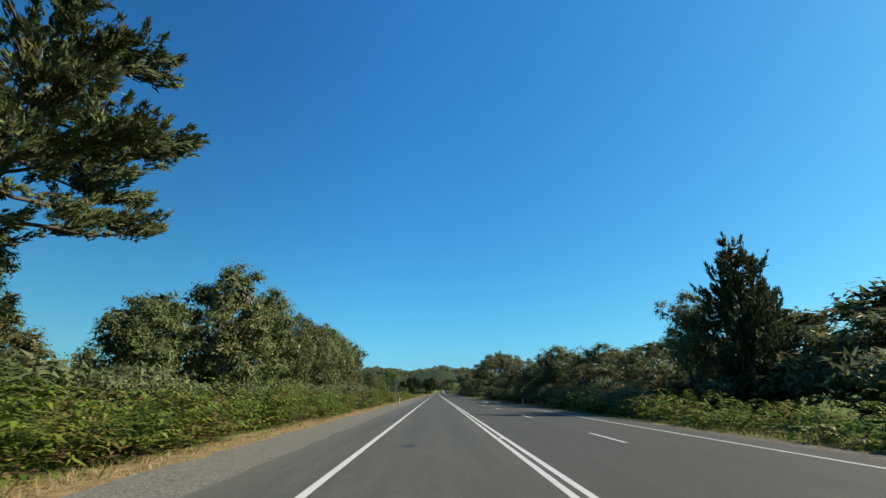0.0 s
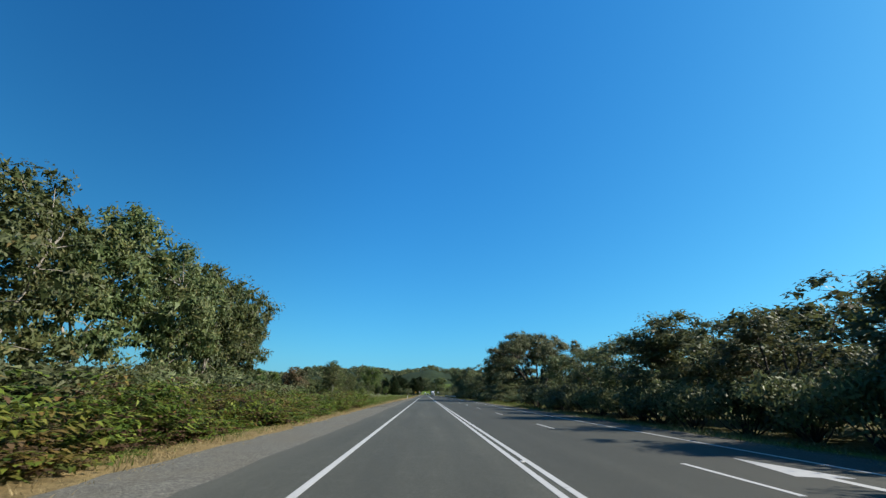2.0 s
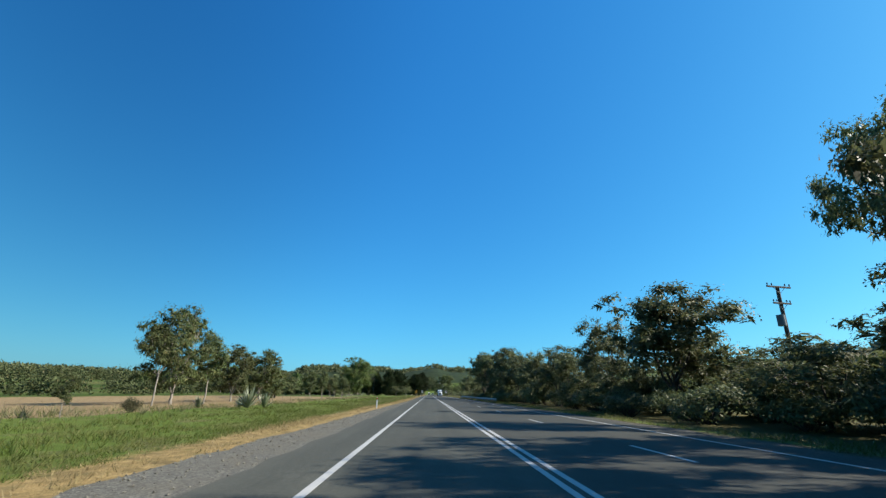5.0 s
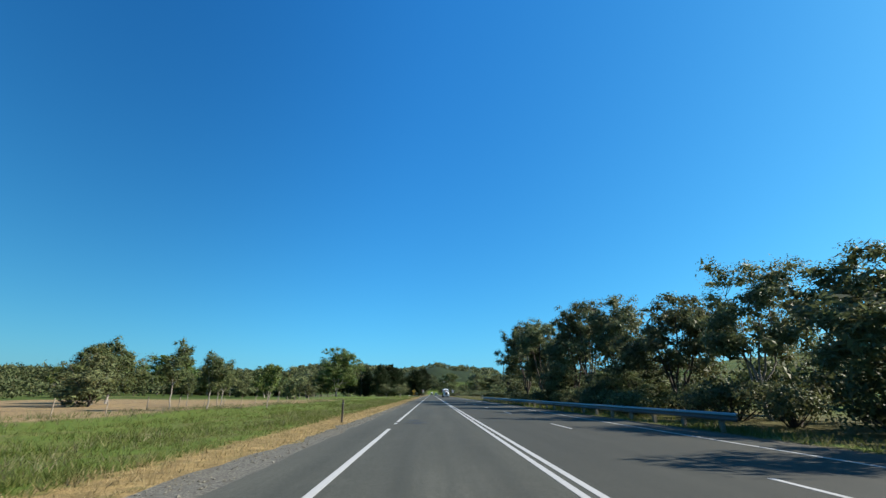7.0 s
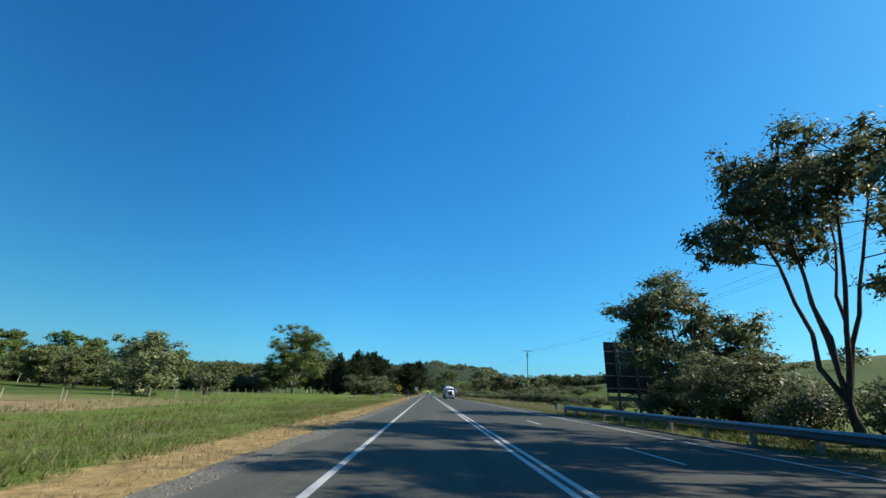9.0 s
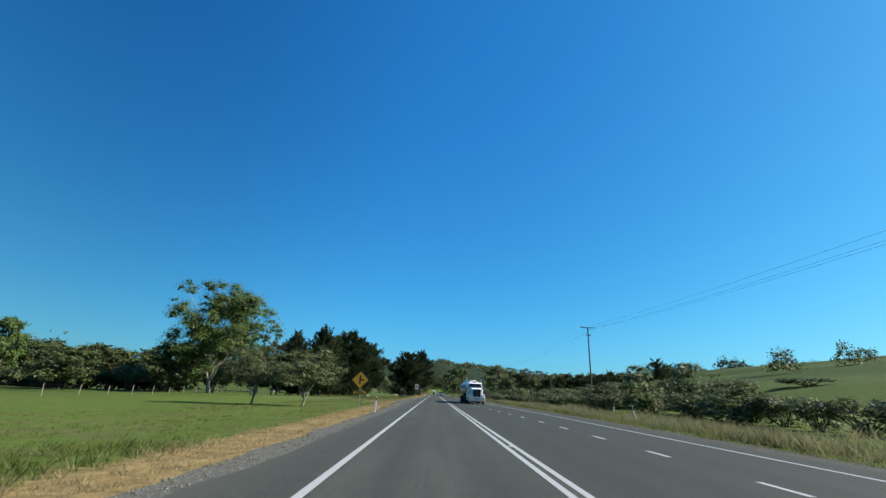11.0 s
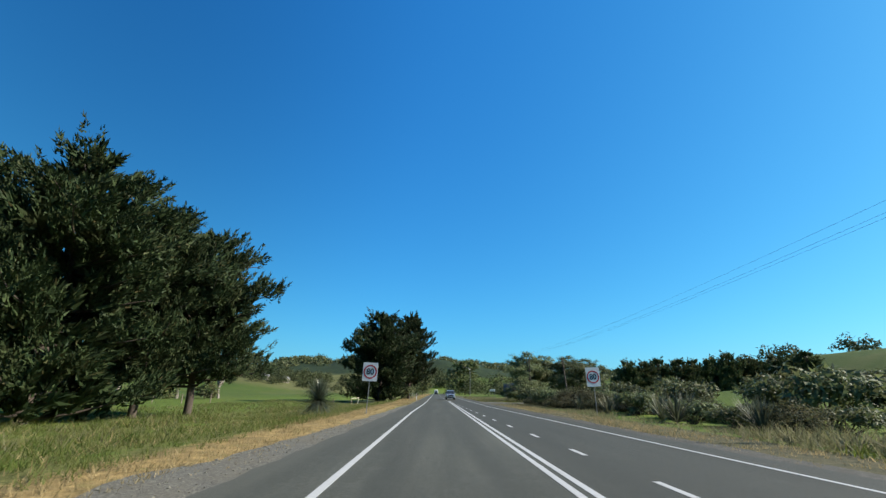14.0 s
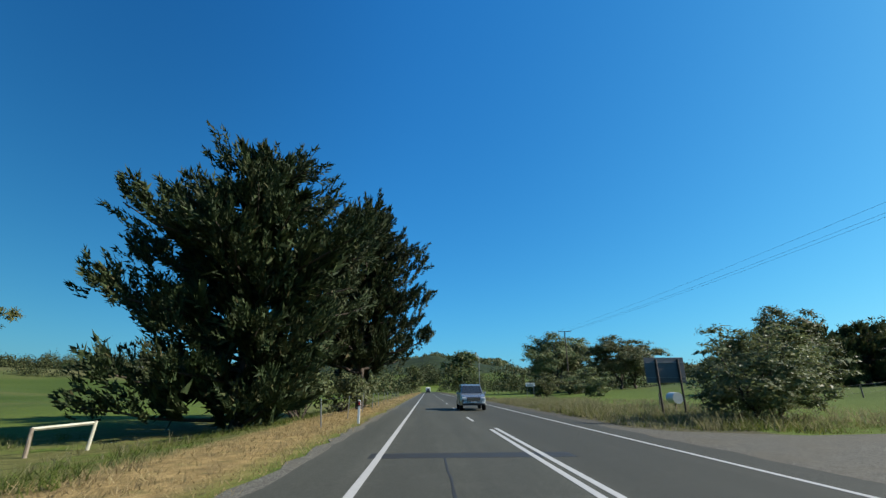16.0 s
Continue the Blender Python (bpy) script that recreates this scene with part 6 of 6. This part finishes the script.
DARKPAINT = plain("dark_car_paint", (0.03, 0.032, 0.036), 0.25, 0.2, 0.5)


def wheel(parent, x, y, r, w, rim_material, out):
    """A tyre with a dished rim; out: which side faces outwards."""
    bm = bmesh.new()
    prof = [(-w / 2, r * 0.58), (-w / 2, r * 0.88), (-w * 0.38, r * 0.98), (0, r), (w * 0.38, r * 0.98), (w / 2, r * 0.88), (w / 2, r * 0.58)]
    seg = 26
    rings = [[bm.verts.new((px, pr * math.cos(2 * math.pi * k / seg), pr * math.sin(2 * math.pi * k / seg))) for k in range(seg)] for px, pr in prof]
    for a, b in zip(rings, rings[1:] + rings[:1]):
        for k in range(seg):
            bm.faces.new([a[k], a[(k + 1) % seg], b[(k + 1) % seg], b[k]])
    bmesh.ops.recalc_face_normals(bm, faces=bm.faces[:])
    wh = new("wheel")
    wh.parent = parent
    wh.location = (x, y, r)
    part("tyre", bm, RUBBER, wh, smooth=True)
    bm = bmesh.new()
    rod(bm, (-w * 0.3, 0, 0), (w * 0.3, 0, 0), r * 0.58, seg=26)
    rod(bm, (out * w * 0.3, 0, 0), (out * w * 0.48, 0, 0), r * 0.24, r * 0.2, 14)
    for k in range(8):
        a = 2 * math.pi * k / 8
        rod(bm, (out * w * 0.3, r * 0.4 * math.cos(a), r * 0.4 * math.sin(a)), (out * w * 0.34, r * 0.4 * math.cos(a), r * 0.4 * math.sin(a)), r * 0.05, seg=6)
    part("rim", bm, rim_material, wh)


def loft(name, sections, material, parent, label="", smooth=False, bevel=0.0):
    """A body through closed outlines that all have the same number of points."""
    bm = bmesh.new()
    rings = [[bm.verts.new(p) for p in s] for s in sections]
    n = len(rings[0])
    for a, b in zip(rings, rings[1:]):
        for k in range(n):
            bm.faces.new([a[k], a[(k + 1) % n], b[(k + 1) % n], b[k]])
    bm.faces.new(rings[0][::-1])
    bm.faces.new(rings[-1])
    bmesh.ops.recalc_face_normals(bm, faces=bm.faces[:])
    if bevel:
        sharp = [e for e in bm.edges if e.calc_face_angle(0) > 0.5]
        bmesh.ops.bevel(bm, geom=sharp, offset=bevel, segments=2, profile=0.6, affect="EDGES", clamp_overlap=True)
    return part(name, bm, material, parent, label, smooth)


def rect(x, z0, z1, y, top=None):
    t = x if top is None else top
    return [(-x, y, z0), (x, y, z0), (t, y, z1), (-t, y, z1)]


def arc_strip(name, a0, a1, rx, rz, cz, y0, y1, material, parent, lift=0.004, ny=2):
    """A band on the side of the tank between two angles from the horizontal."""
    M = Mesher()
    for s in (-1, 1):
        t = np.radians(np.linspace(a0, a1, 7))
        V = [(s * (rx + lift) * math.cos(q), y, cz + (rz + lift) * math.sin(q)) for y in (y0, y1) for q in t]
        M.add(V, [[i, i + 1, 7 + i + 1, 7 + i] for i in range(6)])
    return put(name, M.mesh(name), material, parent)


def tanker():
    t = thing("tanker_truck", 0, 0, label="white bonneted tanker truck with blue and red stripes", category="truck")
    # chassis and cab; the nose points along -y
    box_part("chassis", -0.45, 0.45, 0.6, 16.4, 0.75, 1.0, GRIME, t, 0.02)
    loft("bumper", [[(-1.18, 0.28, 0.34), (1.18, 0.28, 0.34), (1.24, 0.28, 0.98), (-1.24, 0.28, 0.98)], [(-1.02, 0.0, 0.40), (1.02, 0.0, 0.40), (1.06, -0.02, 0.96), (-1.06, -0.02, 0.96)]], ALLOY, t, "polished alloy bumper", bevel=0.03)
    for x in (-0.28, 0.28):
        box_part("bumper_slot", x - 0.2, x + 0.2, -0.035, -0.02, 0.80, 0.87, GRIME, t, 0)
    box_part("bumper_step", -0.16, 0.16, -0.04, -0.015, 0.62, 0.72, BLACK, t, 0.01)
    loft("bonnet", [rect(0.62, 0.9, 2.02, 0.30, 0.56), rect(0.72, 0.9, 2.12, 1.1, 0.66), rect(0.86, 0.9, 2.22, 2.1, 0.80)], CAB_WHITE, t, bevel=0.07)
    box_part("grille", -0.52, 0.52, 0.20, 0.31, 1.0, 1.98, BLACK, t, 0.03)
    for k in range(9):
        box_part("grille_bar", -0.46 + k * 0.115 - 0.008, -0.46 + k * 0.115 + 0.008, 0.185, 0.20, 1.06, 1.92, GRIME, t, 0)
    for x in (-0.55, 0.55, 0.0):
        box_part("grille_frame", x - 0.025, x + 0.025, 0.17, 0.30, 0.98, 2.0, CHROME, t, 0.008)
    for z in (0.97, 1.98):
        box_part("grille_frame", -0.57, 0.57, 0.17, 0.30, z - 0.025, z + 0.025, CHROME, t, 0.008)
    for s in (-1, 1):
        # guards, headlights and steps
        a = [radians(q) for q in range(0, 181, 20)]
        sec = []
        for x in (s * 0.66, s * 1.2):
            sec.append([(x, 1.25 - 0.74 * math.cos(q), 0.58 + 0.80 * math.sin(q)) for q in a] + [(x, 1.25 + 0.60 * math.cos(q), 0.58 + 0.62 * math.sin(q)) for q in a])
        loft("guard", sec, CAB_WHITE, t, bevel=0.03)
        box_part("light_pod", min(s * 0.62, s * 1.14), max(s * 0.62, s * 1.14), 0.30, 0.62, 0.98, 1.36, CAB_WHITE, t, 0.06, seg=2)
        for x in (0.76, 0.99):
            bm = bmesh.new()
            rod(bm, (s * x, 0.27, 1.17), (s * x, 0.31, 1.17), 0.095, seg=18)
            part("headlight", bm, LENS, t)
            ring("headlight_rim", 0.095, 0.115, s * x, 0.275, 1.17, CHROME, t, 18)
        bm = bmesh.new()
        rod(bm, (s * 1.08, 1.98, 1.35), (s * 1.08, 1.98, 2.05), 0.2, seg=18)
        rod(bm, (s * 1.08, 1.98, 2.05), (s * 1.08, 1.98, 2.15), 0.2, 0.12, 18)
        part("air_cleaner", bm, CHROME, t)
        M = Mesher()
        M.tube([(s * 1.06, 4.12, 0.9), (s * 1.06, 4.12, 2.2), (s * 1.06, 4.12, 3.1), (s * 1.08, 4.16, 3.34), (s * 1.16, 4.28, 3.56)], [0.10, 0.10, 0.07, 0.07, 0.065], 12)
        put("exhaust_stack", M.mesh("exhaust_stack"), CHROME, t, smooth=True)
        box_part("door_mirror", min(s * 1.28, s * 1.46), max(s * 1.28, s * 1.46), 2.28, 2.36, 1.85, 2.4, CHROME, t, 0.02)
        rod_part("mirror_arm", (s * 1.02, 2.45, 2.45), (s * 1.37, 2.33, 2.42), 0.015, CHROME, t)
        rod_part("mirror_arm", (s * 1.02, 2.45, 1.85), (s * 1.37, 2.33, 1.88), 0.015, CHROME, t)
        box_part("side_window", min(s * 1.035, s * 1.045), max(s * 1.035, s * 1.045), 2.6, 3.25, 1.98, 2.6, DARKGLASS, t, 0)
        box_part("door_step", min(s * 0.9, s * 1.15), max(s * 0.9, s * 1.15), 2.3, 3.6, 0.5, 0.58, ALLOY, t, 0.01)
        bm = bmesh.new()
        rod(bm, (s * 0.82, 2.3, 0.82), (s * 0.82, 4.6, 0.82), 0.33, seg=20)
        part("fuel_tank", bm, ALLOY, t)
        wheel(t, s * 1.0, 1.25, 0.5, 0.3, ALLOY, s)
        for y in (6.0, 7.3):
            wheel(t, s * 0.92, y, 0.5, 0.52, CHROME, s)
        for y in (12.6, 13.85, 15.1):
            wheel(t, s * 0.92, y, 0.5, 0.52, ALLOY, s)
        rod_part("badge", (s * 1.036, 2.85, 1.45), (s * 1.044, 2.85, 1.45), 0.13, STRIPE_RED, t)
    loft("cab", [rect(1.02, 0.95, 1.98, 2.05), rect(1.04, 0.95, 2.08, 2.2), rect(1.04, 0.95, 2.86, 2.52, 0.95), rect(1.04, 0.95, 2.95, 3.85, 0.95)], CAB_WHITE, t, bevel=0.04)
    # windscreen in two panes
    for s in (-1, 1):
        bm = bmesh.new()
        q = [(s * 0.03, 2.185, 2.12), (s * 0.93, 2.185, 2.12), (s * 0.88, 2.475, 2.78), (s * 0.03, 2.475, 2.78)]
        f = bm.faces.new([bm.verts.new(p) for p in q])
        bm.normal_update()
        r = bmesh.ops.extrude_face_region(bm, geom=[f])
        bmesh.ops.translate(bm, verts=[g for g in r["geom"] if isinstance(g, bmesh.types.BMVert)], vec=(0, -0.02, 0.008))
        bmesh.ops.recalc_face_normals(bm, faces=bm.faces[:])
        part("windscreen", bm, DARKGLASS, t)
    rod_part("wiper_rail", (-0.9, 2.14, 2.3), (0.9, 2.14, 2.3), 0.012, CHROME, t)
    loft("sun_visor", [[(-0.98, 2.2, 2.78), (0.98, 2.2, 2.78), (0.96, 2.5, 2.90), (-0.96, 2.5, 2.90)], [(-0.98, 2.2, 2.82), (0.98, 2.2, 2.82), (0.96, 2.5, 2.94), (-0.96, 2.5, 2.94)]], CAB_WHITE, t)
    for x in (-0.75, -0.38, 0, 0.38, 0.75):
        box_part("clearance_lamp", x - 0.07, x + 0.07, 2.5, 2.62, 2.95, 3.02, AMBER, t, 0.015)
    box_part("roof_unit", -0.3, 0.3, 2.9, 3.5, 2.96, 3.12, GRIME, t, 0.04)
    rod_part("aerial", (-0.95, 2.6, 2.5), (-1.0, 2.65, 3.4), 0.008, BLACK, t)
    # tank
    cz, rx, rz = 2.32, 1.2, 0.98
    prof = [(4.75, 0.80), (4.9, 0.95), (5.05, 1.0), (16.2, 1.0), (16.4, 0.95), (16.5, 0.80)]
    loft("tank", [[(rx * k * math.cos(2 * math.pi * n / 36), y, cz + rz * k * math.sin(2 * math.pi * n / 36)) for n in range(36)] for y, k in prof], TANK_WHITE, t, smooth=True)
    for y0, y1 in ((5.5, 13.0), (15.3, 16.15)):
        arc_strip("blue_stripe", 19, 31, rx, rz, cz, y0, y1, BLUE, t)
        arc_strip("red_stripe", -2, 16, rx, rz, cz, y0, y1, STRIPE_RED, t)
    arc_strip("red_mark", 2, 13, rx, rz, cz, 13.25, 14.75, STRIPE_RED, t)
    arc_strip("blue_mark", 16, 26, rx, rz, cz, 13.4, 13.7, BLUE, t)
    box_part("walkway", -0.35, 0.35, 5.2, 16.0, cz + rz - 0.02, cz + rz + 0.05, ALLOY, t, 0.01)
    for s in (-1, 1):
        rod_part("walkway_rail", (s * 0.42, 5.1, cz + rz + 0.16), (s * 0.42, 16.1, cz + rz + 0.16), 0.02, ALLOY, t)
        for k in range(10):
            y = 5.2 + k * 1.2
            rod_part("rail_post", (s * 0.42, y, cz + rz - 0.1), (s * 0.42, y, cz + rz + 0.16), 0.012, ALLOY, t, seg=6)
    for y in (5.8, 10.5, 15.2):
        box_part("tank_cradle", -0.7, 0.7, y - 0.1, y + 0.1, 1.0, 1.5, GRIME, t, 0.02)
    box_part("pipe_box", -1.05, 1.05, 9.0, 10.6, 0.72, 1.12, GRIME, t, 0.03)
    box_part("mud_guard", -1.15, 1.15, 12.0, 15.8, 1.06, 1.10, GRIME, t, 0)
    for y in (8.2, 16.0):
        box_part("mud_flap", -1.15, 1.15, y, y + 0.03, 0.2, 1.05, RUBBER, t, 0)
    return t


truck = tanker()
truck.matrix_basis = pose(5.40, 359.2, 0, 0, 0, 1.0) @ Matrix.Diagonal((0.91, 0.89, 0.91, 1))


def suv(name, label, paint, x, y, heading, scale=1.0):
    """A tall wagon; its nose points along -y before turning."""
    t = thing(name, x, y, 0, heading, label, "car")
    t.matrix_basis = pose(x, y, 0, 0, 0, heading) @ Matrix.Diagonal((scale, scale, scale, 1))
    hull = []
    for yy, hw, z0, z1 in ((0.0, 0.72, 0.42, 0.78), (0.08, 0.84, 0.36, 0.95), (0.5, 0.92, 0.34, 1.06), (1.3, 0.93, 0.34, 1.12), (2.6, 0.93, 0.34, 1.14), (4.2, 0.93, 0.36, 1.14), (4.65, 0.90, 0.40, 1.10), (4.75, 0.84, 0.45, 1.0)):
        hull.append([(-hw, yy, z0), (hw, yy, z0), (hw * 1.0, yy, (z0 + z1) / 2), (hw * 0.93, yy, z1), (-hw * 0.93, yy, z1), (-hw, yy, (z0 + z1) / 2)])
    loft("body", hull, paint, t, smooth=False, bevel=0.03)
    cabin = []
    for yy, hb, ht, z1 in ((1.25, 0.84, 0.84, 1.13), (1.95, 0.85, 0.70, 1.72), (2.6, 0.85, 0.71, 1.80), (4.0, 0.85, 0.70, 1.78), (4.62, 0.84, 0.76, 1.2)):
        cabin.append([(-hb, yy, 1.08), (hb, yy, 1.08), (ht, yy, z1), (-ht, yy, z1)])
    loft("roof", cabin, paint, t, bevel=0.04)
    bm = bmesh.new()
    f = bm.faces.new([bm.verts.new(p) for p in ((-0.76, 1.30, 1.17), (0.76, 1.30, 1.17), (0.66, 1.88, 1.66), (-0.66, 1.88, 1.66))])
    r = bmesh.ops.extrude_face_region(bm, geom=[f])
    bmesh.ops.translate(bm, verts=[g for g in r["geom"] if isinstance(g, bmesh.types.BMVert)], vec=(0, -0.022, 0.022))
    bmesh.ops.recalc_face_normals(bm, faces=bm.faces[:])
    part("windscreen", bm, DARKGLASS, t)
    for s in (-1, 1):
        for y0, y1 in ((2.0, 2.85), (2.95, 3.85)):
            bm = bmesh.new()
            f = bm.faces.new([bm.verts.new(p) for p in ((s * 0.862, y0, 1.2), (s * 0.862, y1, 1.2), (s * 0.745, y1, 1.66), (s * 0.745, y0 + 0.1, 1.66))])
            part("side_window", bm, DARKGLASS, t)
        box_part("headlight", min(s * 0.52, s * 0.82), max(s * 0.52, s * 0.82), -0.01, 0.12, 0.76, 0.90, LENS, t, 0.02)
        box_part("fog_lamp", min(s * 0.58, s * 0.76), max(s * 0.58, s * 0.76), -0.02, 0.08, 0.48, 0.58, LENS, t, 0.02)
        box_part("door_mirror", min(s * 0.93, s * 1.1), max(s * 0.93, s * 1.1), 1.7, 1.82, 1.1, 1.26, paint, t, 0.03)
        for y in (0.95, 3.75):
            wheel(t, s * 0.82, y, 0.37, 0.24, ALLOY, s)
    box_part("grille", -0.46, 0.46, -0.03, 0.06, 0.62, 0.9, BLACK, t, 0.02)
    for z in (0.69, 0.76, 0.83):
        box_part("grille_bar", -0.44, 0.44, -0.045, -0.03, z - 0.012, z + 0.012, CHROME, t, 0)
    box_part("lower_bumper", -0.8, 0.8, -0.04, 0.1, 0.36, 0.5, BLACK, t, 0.03)
    box_part("number_plate", -0.19, 0.19, -0.055, -0.042, 0.53, 0.62, WHITE, t, 0)
    box_part("plate_bar", -0.14, 0.14, -0.06, -0.056, 0.56, 0.59, BLACK, t, 0)
    return t


suv("silver_wagon", "silver four-wheel-drive wagon on the road", SILVER, 2.6, 466.6, 0, 0.92)
suv("dark_car", "small dark car far ahead on the road", DARKPAINT, 0.1, 648, 180, 0.95)
caravan = thing("caravan", 0.2, 668, 0, label="white caravan far ahead on the road", category="caravan")
loft("body", [rect(1.15, 0.5, 2.5, 0, 1.05), rect(1.2, 0.45, 2.7, 0.3, 1.1), rect(1.2, 0.45, 2.7, 5.2, 1.1), rect(1.15, 0.5, 2.4, 5.6, 1.05)], WHITE, caravan, bevel=0.05)
for s in (-1, 1):
    wheel(caravan, s * 1.05, 2.9, 0.34, 0.2, ALLOY, s)
box_part("rear_window", -0.6, 0.6, -0.02, 0.05, 1.5, 2.0, DARKGLASS, caravan, 0.02)
